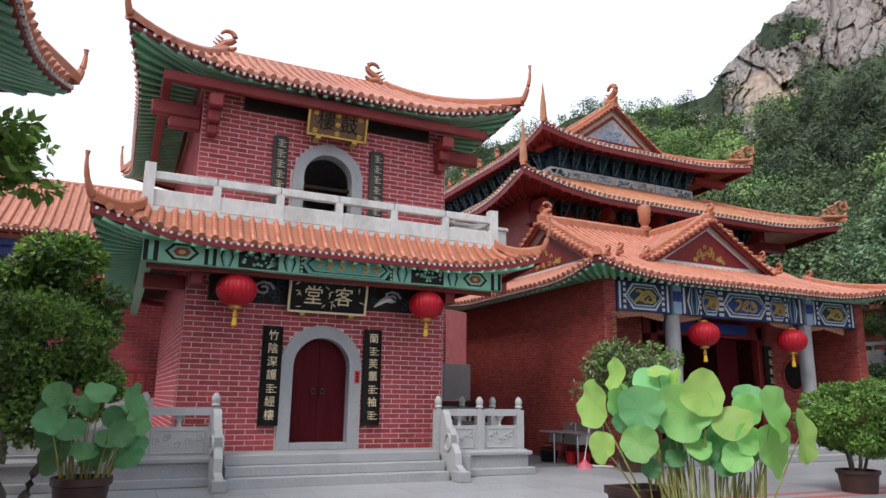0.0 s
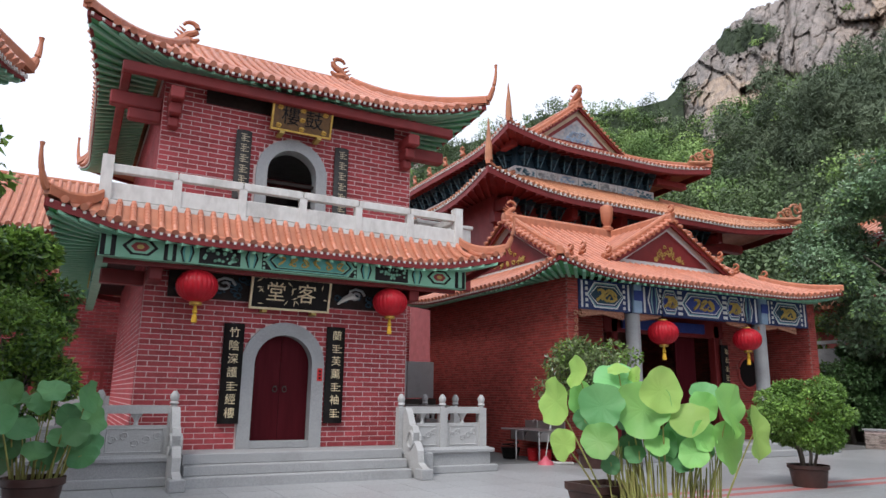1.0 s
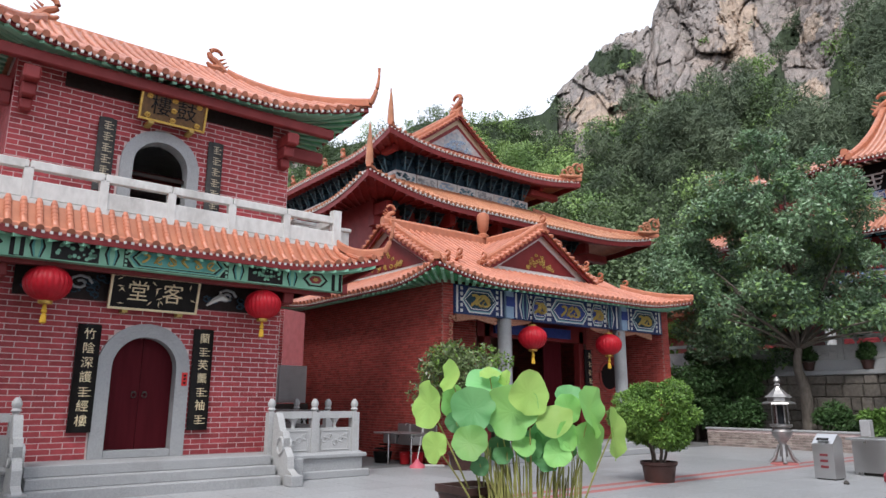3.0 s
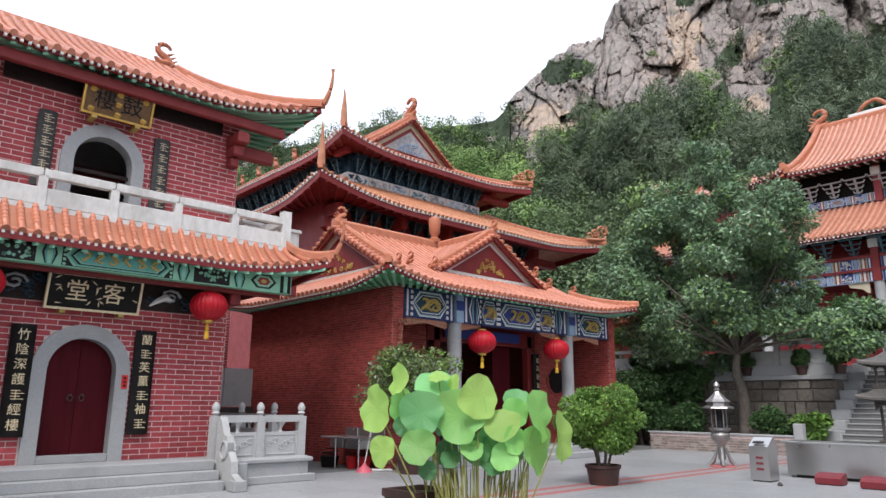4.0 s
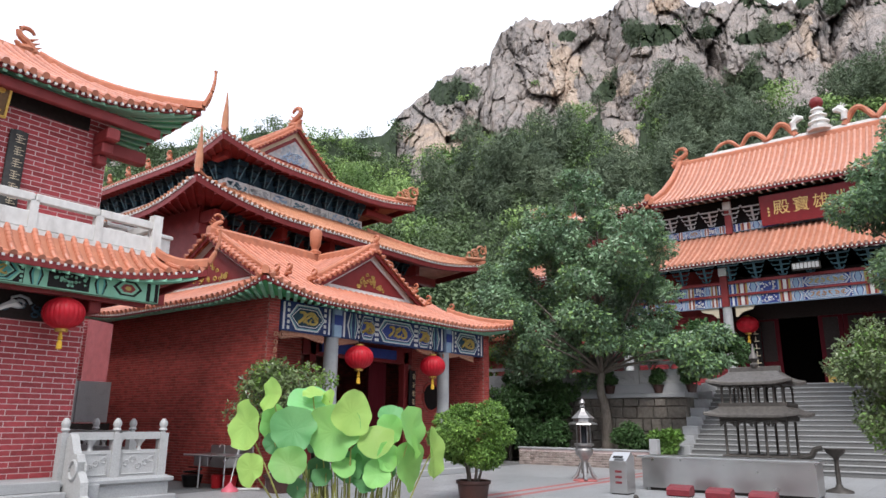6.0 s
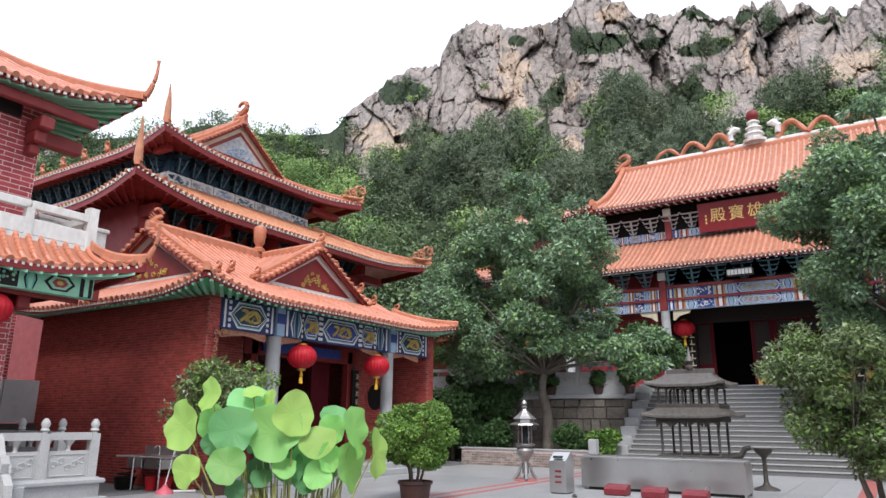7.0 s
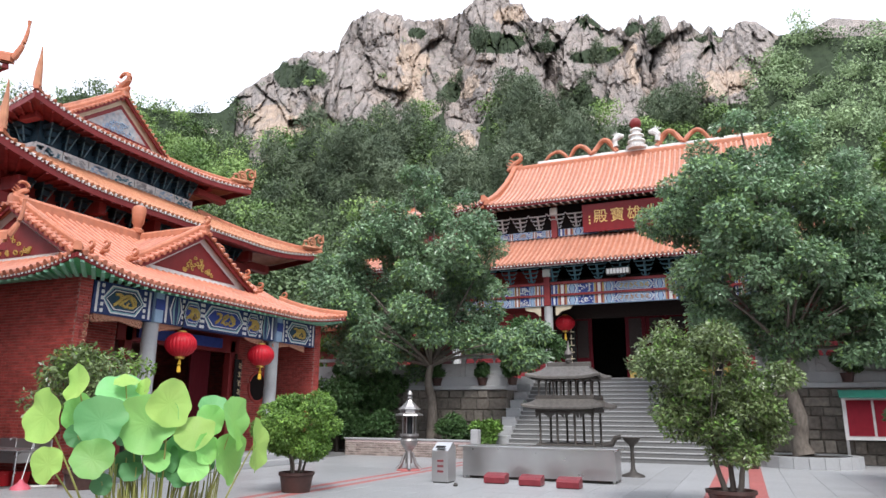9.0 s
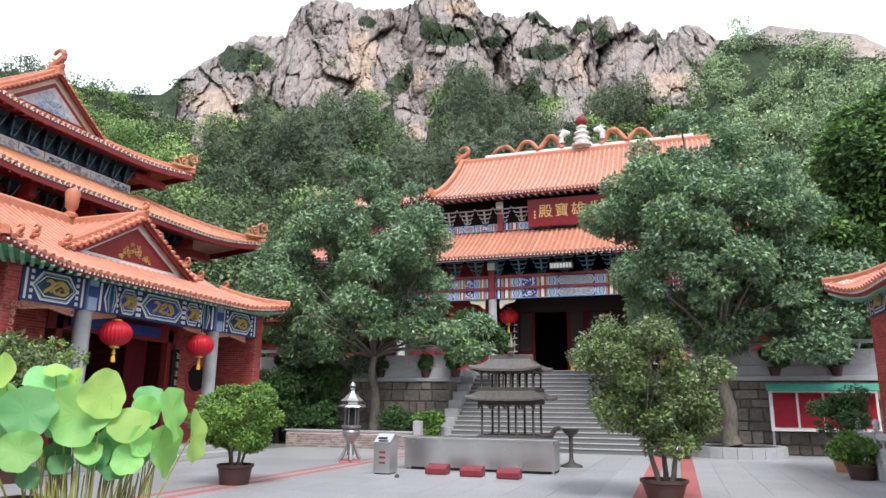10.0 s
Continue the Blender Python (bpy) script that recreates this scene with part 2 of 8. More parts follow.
# ---- mesh building ----
class Shape:
    """Collects vertices and faces of one mesh."""

    def __init__(self):
        self.v, self.f = [], []

    def add(self, verts, faces):
        n = len(self.v)
        self.v += [tuple(p) for p in verts]
        self.f += [tuple(i + n for i in face) for face in faces]
        return self

    def box(self, x0, x1, y0, y1, z0, z1, bevel=0.0):
        if bevel:
            b = bevel
            rings = []
            for z, k in ((z0, b), (z0 + b, 0), (z1 - b, 0), (z1, b)):
                ring = []
                for cx, cy, sx, sy in ((x0, y0, 1, 1), (x1, y0, -1, 1), (x1, y1, -1, -1), (x0, y1, 1, -1)):
                    a, c = (cx + sx * k, cy + sy * (k + b)), (cx + sx * (k + b), cy + sy * k)
                    ring += [a, c] if sx * sy > 0 else [c, a]
                rings.append([(p[0], p[1], z) for p in ring])
            return self.rings(rings, caps=True)
        return self.add([(x0, y0, z0), (x1, y0, z0), (x1, y1, z0), (x0, y1, z0), (x0, y0, z1), (x1, y0, z1), (x1, y1, z1), (x0, y1, z1)],
                        [(3, 2, 1, 0), (4, 5, 6, 7), (0, 1, 5, 4), (1, 2, 6, 5), (2, 3, 7, 6), (3, 0, 4, 7)])

    def rings(self, rings, caps=False, closed=True):
        n = len(rings[0])
        verts = [p for r in rings for p in r]
        faces = []
        for k in range(len(rings) - 1):
            for i in range(n if closed else n - 1):
                j = (i + 1) % n
                faces.append((k * n + i, k * n + j, (k + 1) * n + j, (k + 1) * n + i))
        if caps:
            faces += [tuple(range(n - 1, -1, -1)), tuple(range((len(rings) - 1) * n, len(rings) * n))]
        return self.add(verts, faces)

    def lathe(self, x, y, profile, n=16, square=False, turn=0.0):
        rings = []
        for r, z in profile:
            k = math.sqrt(2) if square else 1
            m = 4 if square else n
            o = (math.pi / 4 if square else 0) + turn
            rings.append([(x + r * k * math.cos(o + 2 * math.pi * i / m), y + r * k * math.sin(o + 2 * math.pi * i / m), z) for i in range(m)])
        return self.rings(rings, caps=True)

    def tube(self, path, radius, n=8, flat=1.0):
        """A tube along a path; radius a number or one for each point."""
        path = [Vector(p) for p in path]
        rings = []
        for i, p in enumerate(path):
            d = (path[min(i + 1, len(path) - 1)] - path[max(i - 1, 0)]).normalized()
            up = Vector((0, 0, 1)) if abs(d.z) < 0.95 else Vector((1, 0, 0))
            a = d.cross(up).normalized()
            b = a.cross(d).normalized()
            r = radius[i] if isinstance(radius, (list, tuple)) else radius
            rings.append([p + a * (r * math.cos(2 * math.pi * k / n)) + b * (r * flat * math.sin(2 * math.pi * k / n)) for k in range(n)])
        return self.rings(rings, caps=True)

    def bar(self, path, width, height):
        """A square-edged bar along a path, its section upright, resting on the path."""
        path = [Vector(p) for p in path]
        rings = []
        for i, p in enumerate(path):
            d = (path[min(i + 1, len(path) - 1)] - path[max(i - 1, 0)])
            d.z = 0
            a = Vector((d.y, -d.x, 0)).normalized() * width / 2
            w = a * 0.8
            rings.append([p - a, p + a, p + a + Vector((0, 0, height * 0.75)), p + w * 0.7 + Vector((0, 0, height)), p - w * 0.7 + Vector((0, 0, height)), p - a + Vector((0, 0, height * 0.75))])
        return self.rings(rings, caps=True)

    def slab(self, outline, origin, right, up, depth):
        """A flat outline in the plane of right and up, with thickness along their normal."""
        o, r, u = Vector(origin), Vector(right), Vector(up)
        nrm = r.cross(u).normalized() * depth
        front = [o + r * a + u * b for a, b in outline]
        n = len(front)
        return self.add(front + [p - nrm for p in front],
                        [tuple(range(n)), tuple(range(2 * n - 1, n - 1, -1))] + [(i, i + n, (i + 1) % n + n, (i + 1) % n) for i in range(n)])

    def grid(self, fn, nu, nv):
        verts = [fn(i / nu, j / nv) for j in range(nv + 1) for i in range(nu + 1)]
        return self.add(verts, [(j * (nu + 1) + i, j * (nu + 1) + i + 1, (j + 1) * (nu + 1) + i + 1, (j + 1) * (nu + 1) + i) for j in range(nv) for i in range(nu)])

    def mesh(self, name, mat, smooth=False):
        me = bpy.data.meshes.new(name)
        me.from_pydata(self.v, [], self.f)
        me.materials.append(mat)
        if smooth:
            me.polygons.foreach_set("use_smooth", [True] * len(me.polygons))
            me.set_sharp_from_angle(angle=radians(42))
        me.update()
        return me


def thing(name, x, y, z, label, category, group="", kind=""):
    """An Empty at the base of a thing, to hold its parts."""
    ob = new(name)
    ob.location = (x, y, z)
    ob.empty_display_size = 0.2
    return tagged(ob, label, category, group, kind)


def part(name, shape, mat, parent=None, label="", smooth=False):
    """Links a shape, given in world coordinates, as one mesh object under a thing or part."""
    ob = new(name, shape.mesh(name, mat, smooth))
    if parent is not None:
        at = Vector((0, 0, 0))
        up = parent
        while up is not None:
            at += up.location
            up = up.parent
        ob.parent = parent
        for c in ob.data.vertices:
            c.co -= at
    if label:
        ob["label"] = label
    return ob


def lerp(a, b, k):
    return a + (b - a) * k


# ---- roofs ----
class Roof:
    """Four curved slopes from an eave rectangle to a top rectangle, with upturned corners."""

    def __init__(self, eave, ze, lift, top, zt, bend=0.7, zone=2.6, flare=0.25):
        self.e, self.ze, self.lift, self.t, self.zt, self.bend, self.zone, self.flare = eave, ze, lift, top, zt, bend, zone, flare

    def ends(self, side):
        def corners(r):
            x0, x1, y0, y1 = r
            return {"front": ((x0, y0), (x1, y0)), "right": ((x1, y0), (x1, y1)), "back": ((x1, y1), (x0, y1)), "left": ((x0, y1), (x0, y0))}[side]
        return [Vector(p) for p in corners(self.e) + corners(self.t)]

    def at(self, side, u, v, drop=0.0):
        e0, e1, i0, i1 = self.ends(side)
        length = (e1 - e0).length
        c0 = max(0.0, 1 - u * length / self.zone) ** 2.4
        c1 = max(0.0, 1 - (1 - u) * length / self.zone) ** 2.4
        c = (c0 + c1) * (1 - v) ** 2
        along = (e1 - e0).normalized()
        out = Vector((along.y, -along.x))
        p = e0.lerp(e1, u).lerp(i0.lerp(i1, u), v) + (out + along * (c1 - c0)) * (self.flare * c)
        z = self.ze + (self.zt - self.ze) * (self.bend * v + (1 - self.bend) * v * v) + self.lift * c
        return Vector((p.x, p.y, z - drop))

    def line(self, side, s, n=8, start=0.0):
        """Points up the slope from s metres along the eave, to the top or the hip."""
        e0, e1, i0, i1 = self.ends(side)
        along = (e1 - e0).normalized()
        length, inner, off = (e1 - e0).length, (i1 - i0).dot(along), (i0 - e0).dot(along)
        pts = []
        for k in range(n * 3 + 1):
            v = start + (1 - start) * k / (n * 3)
            u = (s - off * v) / max(length * (1 - v) + inner * v, 1e-6)
            if u < 0 or u > 1:
                break
            pts.append(self.at(side, u, v))
        if len(pts) < 3:
            return []
        step = max(1, len(pts) // n)
        return pts[::step] if (len(pts) - 1) % step == 0 else pts[::step] + [pts[-1]]


def tile_roof(parent, r, spacing=0.24, radius=0.055, sides=("front", "left"), detailed=("front",), tile=TILE, pan=TILE_PAN,
              board=RED_PAINT, soffit=GREEN_PAINT, rafter=GREEN_PALE, wall=None, rise=0.25, rafter_gap=0.3, nose=TILE, board_height=0.15,
              hip=TILE_RIDGE, hip_size=(0.17, 0.2), horn=0.0, rafter_parts=True, dots=WHITE_PAINT, dot=0.05):
    for side in ("front", "right", "back", "left"):
        e0, e1, i0, i1 = r.ends(side)
        length = (e1 - e0).length
        along = (e1 - e0).normalized()
        cross = Vector((along.x, along.y, 0))
        part("pan_tiles", Shape().grid(lambda u, v: r.at(side, u, v), max(16, int(length / 0.4)), 10), pan, parent, smooth=True)
        part("eave_board", Shape().bar([r.at(side, u / 40, 0.015, 0.04 + board_height) for u in range(41)], 0.06, board_height), board, parent)
        if side in sides:
            joined, drips = Shape(), Shape()
            for k in range(int(length / spacing)):
                s = (k + 0.5) * spacing + (length % spacing) / 2
                pts = r.line(side, s, 7)
                if not pts:
                    continue
                one = Shape() if side in detailed else joined
                lift = Vector((0, 0, radius * 0.45))
                out = (pts[0] - pts[1]).normalized()
                run, rad = [], []
                line = [pts[0] + out * 0.05 + lift] + [p + lift for p in pts[1:]]
                for a, b in zip(line, line[1:]):
                    m = max(1, round((b - a).length / 0.24))
                    for q in range(m):
                        run += [a.lerp(b, q / m), a.lerp(b, (q + 0.9) / m)]
                        rad += [radius * 1.09, radius * 0.93]
                one.tube(run, rad, 8)
                tip = pts[0] + out * 0.055 + lift
                one.tube([tip - out * 0.03, tip + out * 0.012], radius * 1.22, 8)
                if side in detailed:
                    part("tile_roll", one, tile, parent, smooth=True)
                nxt = r.line(side, s + spacing / 2, 7)
                if nxt:
                    d = nxt[0] + (nxt[0] - nxt[1]).normalized() * 0.03
                    w = spacing * 0.34
                    drips.add([d - cross * w + Vector((0, 0, 0.02)), d + Vector((0, 0, -0.09)), d + cross * w + Vector((0, 0, 0.02)),
                               d - cross * w + Vector((0, 0, 0.02)) - out * 0.05, d + Vector((0, 0, -0.085)) - out * 0.05, d + cross * w + Vector((0, 0, 0.02)) - out * 0.05],
                              [(0, 1, 2), (3, 5, 4), (0, 3, 4, 1), (1, 4, 5, 2), (2, 5, 3, 0)])
            if joined.v:
                tagged(part("roof_tiling", joined, tile, parent, smooth=True), kind="stuff")
            tagged(part("drip_tiling", drips, nose, parent), kind="stuff")
        if dots and side in sides:
            row = Shape()
            gap = dot * 2.6
            for k in range(int(length / gap)):
                p = r.at(side, (k + 0.5) * gap / length, 0.0, 0.05 + dot)
                q = Vector((along.y, -along.x, 0)) * 0.03
                a, b = cross * dot * 0.5, Vector((0, 0, dot))
                c = [p - a + q, p + a + q, p + a - q, p - a - q]
                row.rings([c, [w + b for w in c]], caps=True)
            tagged(part("eave_dotting", row, dots, parent), kind="stuff")
        if wall and side in sides:
            x0, x1, y0, y1 = wall
            w0, w1 = {"front": ((x0, y0), (x1, y0)), "right": ((x1, y0), (x1, y1)), "back": ((x1, y1), (x0, y1)), "left": ((x0, y1), (x0, y0))}[side]
            w0, w1 = Vector(w0), Vector(w1)

            def under(u, v, drop=0.0):
                p = r.at(side, u, 0.015, 0.02 + board_height)
                q = w0.lerp(w1, u)
                lifted = p.z - (r.ze - 0.02 - board_height)
                return Vector((lerp(p.x, q.x, v), lerp(p.y, q.y, v), r.ze - 0.02 - board_height + rise * v + lifted * (1 - v) ** 1.3 - drop))
            part("soffit", Shape().grid(lambda u, v: under(u, v), 40, 6), soffit, parent, smooth=True)
            n = int(length / rafter_gap)
            joined = Shape()
            for k in range(n):
                u = (k + 0.5) / n
                one = Shape() if rafter_parts else joined
                one.bar([under(u, v / 5, 0.075) for v in range(6)], 0.085, 0.07)
                if rafter_parts:
                    part("rafter", one, rafter, parent)
            if not rafter_parts:
                tagged(part("eave_timber", joined, rafter, parent), kind="stuff")
    for side in ("front", "right", "back", "left"):
        e0, e1, i0, i1 = r.ends(side)
        if (i0 - e0).length > 0.2:
            path = [r.at(side, 0, v / 14) for v in range(15)]
            hip_ob = part("hip_ridge", Shape().bar(path, *hip_size), hip, parent)
            if horn:
                d = (path[0] - path[2])
                d.z = 0
                d.normalize()
                base = path[0] + Vector((0, 0, hip_size[1] * 0.5))
                curl = [base + d * (horn * (0.26 * math.sin(k / 10 * 1.75))) + Vector((0, 0, horn * (k / 10) ** 1.25)) for k in range(11)]
                part("horn", Shape().tube(curl, [0.075 - 0.052 * k / 10 + (0.02 if k == 10 else 0) for k in range(11)], 8), hip, hip_ob, smooth=True)


def brick_face(parent, origin, right, length, z0, z1, brick=(0.38, 0.103), joint=0.016, depth=0.007, mat=BRICK, joined_mat=BRICK_JOINED,
               hole=None, part_if=lambda a, z: False, seed=1):
    """Facing bricks in running bond, proud of the mortar wall behind. hole(a, z) is true where an opening is."""
    r = Vector((right[0], right[1], 0))
    nrm = Vector((r.y, -r.x, 0))
    o = Vector(origin)
    rows = int((z1 - z0) / brick[1])
    whole = None
    joined = Shape()

    def block(shape, w, h, base):
        e = 0.003
        front = [(-w / 2 + e, -h / 2 + e), (w / 2 - e, -h / 2 + e), (w / 2 - e, h / 2 - e), (-w / 2 + e, h / 2 - e)]
        back = [(-w / 2, -h / 2), (w / 2, -h / 2), (w / 2, h / 2), (-w / 2, h / 2)]
        vs = [base + r * a + Vector((0, 0, b)) + nrm * depth for a, b in front] + [base + r * a + Vector((0, 0, b)) for a, b in back]
        return shape.add(vs, [(0, 1, 2, 3), (4, 5, 1, 0), (5, 6, 2, 1), (6, 7, 3, 2), (7, 4, 0, 3)])
    for j in range(rows):
        z = z0 + (j + 0.5) * brick[1]
        start = 0 if j % 2 == 0 else -brick[0] / 2
        k = 0
        while start + k * brick[0] < length:
            a0, a1 = max(0, start + k * brick[0]), min(length, start + (k + 1) * brick[0])
            k += 1
            if a1 - a0 < 0.06:
                continue
            mid = (a0 + a1) / 2
            if hole and (hole(mid, z) or hole(a0 + 0.04, z) or hole(a1 - 0.04, z)):
                pieces = [(a0 + (a1 - a0) * q / 4, a0 + (a1 - a0) * (q + 1) / 4) for q in range(4)]
                pieces = [p for p in pieces if not hole((p[0] + p[1]) / 2, z)]
                if not pieces:
                    continue
                a0, a1 = pieces[0][0], pieces[-1][1]
                if a1 - a0 < 0.05:
                    continue
                mid = (a0 + a1) / 2
            w, h = a1 - a0 - joint, brick[1] - joint
            base = o + r * mid + Vector((0, 0, z - o.z))
            if part_if(mid, z):
                if abs(w - (brick[0] - joint)) < 1e-4:
                    if whole is None:
                        whole = block(Shape(), w, h, Vector((0, 0, 0))).mesh("brick", mat)
                    ob = new("brick", whole)
                    ob.parent = parent
                    ob.location = base - parent.location - (parent.parent.location if parent.parent else Vector())
                else:
                    part("brick", block(Shape(), w, h, base), mat, parent)
            else:
                block(joined, w, h, base)
    if joined.v:
        tagged(part("brickwork", joined, joined_mat, parent), kind="stuff")


def arch(width, height, n=14, base=0.0):
    """An upright outline with a round head: points from the lower right up and over to the lower left."""
    r = width / 2
    return [(r, base)] + [(r * math.cos(math.pi * k / n), height - r + r * math.sin(math.pi * k / n)) for k in range(n + 1)] + [(-r, base)]


def arch_frame(shape, x, y, z, width, height, band, depth, sill=False):
    """An arched stone frame round an opening in a wall that faces -y."""
    out, inn = arch(width + 2 * band, height + band), arch(width, height)
    n = len(out)
    f = [(x + a, y, z + b) for a, b in out] + [(x + a, y, z + b) for a, b in inn]
    bk = [(p[0], p[1] + depth, p[2]) for p in f]
    faces = []
    for i in range(n - 1):
        faces += [(i, i + 1, n + i + 1, n + i), (2 * n + i, 3 * n + i, 3 * n + i + 1, 2 * n + i + 1),
                  (i, 2 * n + i, 2 * n + i + 1, i + 1), (n + i, n + i + 1, 3 * n + i + 1, 3 * n + i)]
    faces += [(0, n, 3 * n, 2 * n), (n - 1, 3 * n - 1, 4 * n - 1, 2 * n - 1)]
    return shape.add(f + bk, faces)


def wall_with_arch(shape, x0, x1, y0, y1, z0, z1, x, zb, width, height):
    """A wall from y0 to y1 with one arched opening through it."""
    hole = [(x + a, zb + b) for a, b in arch(width, height)]
    for y, flip in ((y0, False), (y1, True)):
        left = [(x0, z0), (x0, z1)]
        pts = hole
        n = len(pts)
        vs, fs = [], []
        for i in range(n - 1):
            a, b = pts[i], pts[i + 1]
            def outer(p):
                if p[1] <= zb + height - width / 2 + 1e-6:
                    return (x1 if p[0] > x else x0, p[1])
                ang = math.atan2(p[1] - (zb + height - width / 2), p[0] - x)
                if ang < math.pi / 4:
                    return (x1, lerp(zb + height - width / 2, z1, ang / (math.pi / 4)))
                if ang > 3 * math.pi / 4:
                    return (x0, lerp(zb + height - width / 2, z1, (math.pi - ang) / (math.pi / 4)))
                return (lerp(x1, x0, (ang - math.pi / 4) / (math.pi / 2)), z1)
            k = len(vs)
            vs += [(a[0], y, a[1]), (b[0], y, b[1]), (outer(b)[0], y, outer(b)[1]), (outer(a)[0], y, outer(a)[1])]
            fs.append((k, k + 1, k + 2, k + 3) if flip else (k + 3, k + 2, k + 1, k))
        if zb > z0 + 1e-4:
            k = len(vs)
            vs += [(x0, y, z0), (x1, y, z0), (x1, y, zb), (x0, y, zb)]
            fs.append((k, k + 1, k + 2, k + 3))
        shape.add(vs, fs)
    n = len(hole)
    shape.add([(p[0], y0, p[1]) for p in hole] + [(p[0], y1, p[1]) for p in hole], [(i, i + n, i + n + 1, i + 1) for i in range(n - 1)])
    shape.add([(x0, y0, z1), (x1, y0, z1), (x1, y1, z1), (x0, y1, z1)], [(0, 1, 2, 3)])
    return shape


def gable_roof(parent, axis, centre, half, z0, zr, a0, a1, spacing=0.24, radius=0.06, tile=TILE, detailed=True, pediment=True, inset=0.28,
               bend=0.8, panel=RED_PAINT, barge=RED_PAINT, frame_mat=WHITE_PAINT, verge=0.2, picture=None, open_end=1, artwork=None):
    """Two slopes with the ridge along an axis; the shown gable end is at a0 (open_end 1) or at a1 (-1)."""
    def at(a, w, z):
        return Vector((a, centre + w, z)) if axis == "x" else Vector((centre + w, a, z))

    def height(k):
        return zr - (zr - z0) * (bend * k + (1 - bend) * (1 - (1 - k) ** 2))
    end = a0 if open_end == 1 else a1
    for sgn in (-1, 1):
        part("pan_tiles", Shape().grid(lambda u, v: at(lerp(a0, a1, u), sgn * half * v, height(v)), 12, 8), TILE_PAN, parent, smooth=True)
        joined = Shape()
        n = int((a1 - a0) / spacing)
        for k in range(n):
            a = a0 + (k + 0.5) * (a1 - a0) / n
            pts = [at(a, sgn * half * v / 6, height(v / 6) + radius * 0.45) for v in range(7)]
            if detailed:
                part("tile_roll", Shape().tube(pts, radius, 8), tile, parent, smooth=True)
            else:
                joined.tube(pts, radius, 8)
        if joined.v:
            tagged(part("roof_tiling", joined, tile, parent, smooth=True), kind="stuff")
        # the verge: a ridge bar and a row of short tiles that point outwards
        edge = part("verge_ridge", Shape().bar([at(end + open_end * 0.32, sgn * half * v / 8, height(v / 8) + 0.04) for v in range(9)], verge, verge * 1.15), TILE_RIDGE, parent)
        m = int(math.hypot(half, zr - z0) / (spacing * 0.95))
        for k in range(m):
            v = (k + 0.5) / m
            q = at(end, sgn * half * v, height(v) + 0.05)
            inner = at(end + open_end * 0.3, sgn * half * v, height(v) + 0.09)
            outer = q + (q - inner) * 0.25 + Vector((0, 0, -0.03))
            part("verge_tile", Shape().tube([inner, outer], radius * 1.1, 8), tile, edge, smooth=True)
        part("barge_board", Shape().bar([at(end + open_end * 0.08, sgn * half * v / 8, height(v / 8) - 0.17) for v in range(9)], 0.06, 0.15), barge, parent)
    d = end + open_end * inset
    n_out = Vector((-open_end, 0, 0)) if axis == "x" else Vector((0, -open_end, 0))
    right = Vector((0, -1, 0)) * open_end if axis == "x" else Vector((1, 0, 0)) * open_end
    o = at(d, 0, 0)
    if pediment:
        tri = [(-half * 0.97, z0), (half * 0.97, z0), (0, zr - 0.05)]
        part("gable_wall", Shape().slab(tri, o, right, (0, 0, 1), 0.1), frame_mat, parent, "pale plaster gable border")
        h = zr - z0
        small = [(-half * 0.68, z0 + h * 0.12), (half * 0.68, z0 + h * 0.12), (0, zr - h * 0.2)]
        part("gable_panel", Shape().slab(small, o + n_out * 0.012, right, (0, 0, 1), 0.03), panel, parent, "dark red painted panel")
        if artwork:
            tiny = [(-half * 0.55, z0 + h * 0.16), (half * 0.55, z0 + h * 0.16), (0, zr - h * 0.3)]
            part("gable_painting", Shape().slab(tiny, o + n_out * 0.022, right, (0, 0, 1), 0.02), artwork, parent, "faded painted gable picture")
        # gilt scrollwork
        rng = np.random.default_rng(abs(int(centre * 10)))
        for k in range(22):
            r0 = rng.random() ** 0.7
            th = rng.random() * math.pi
            cx, cz = half * 0.3 * r0 * math.cos(th), z0 + h * 0.17 + h * 0.36 * (r0 * math.sin(th)) * (1 - abs(r0 * math.cos(th)) * 0.75)
            s = 0.05 * h
            pts = [o + n_out * (0.045 if artwork else 0.03) + right * (cx + s * (1 - q / 9) * math.cos(q * 0.8 + k)) + Vector((0, 0, cz + s * (1 - q / 9) * math.sin(q * 0.8 + k))) for q in range(8)]
            part("gilt_scroll", Shape().tube(pts, 0.018 * max(1, h / 1.6), 5), picture or OCHRE, parent)


def ridge_finial(parent, x, y, z, size, facing=1, mat=TILE_RIDGE, axis="x", name="finial"):
    """A curled tile ornament: a block with a scroll that bends back on itself."""
    s = Shape()
    def at(a, w, h):
        return (x + a * size * facing, y + w * size, z + h * size) if axis == "x" else (x + w * size, y + a * size * facing, z + h * size)
    curl = [at(-0.25 + 0.1 * k, 0, 0.05 + 0.12 * k) for k in range(4)]
    curl += [at(0.12 + 0.3 * math.sin(k * 0.55), 0, 0.78 + 0.26 * (1 - math.cos(k * 0.55)) - 0.3) for k in range(1, 9)]
    s.tube(curl, [size * (0.2 - 0.012 * k) for k in range(len(curl))], 8)
    s.tube([at(-0.4, 0, 0.0), at(-0.1, 0, 0.16), at(0.3, 0, 0.1), at(0.5, 0, 0.3)], [size * 0.16, size * 0.2, size * 0.17, size * 0.06], 8)
    for k in range(3):
        s.tube([at(-0.28 + 0.1 * k, 0, 0.25 + 0.15 * k), at(-0.5 + 0.08 * k, 0, 0.4 + 0.16 * k)], [size * 0.07, size * 0.02], 6)
    return part(name, s, mat, parent, smooth=True)


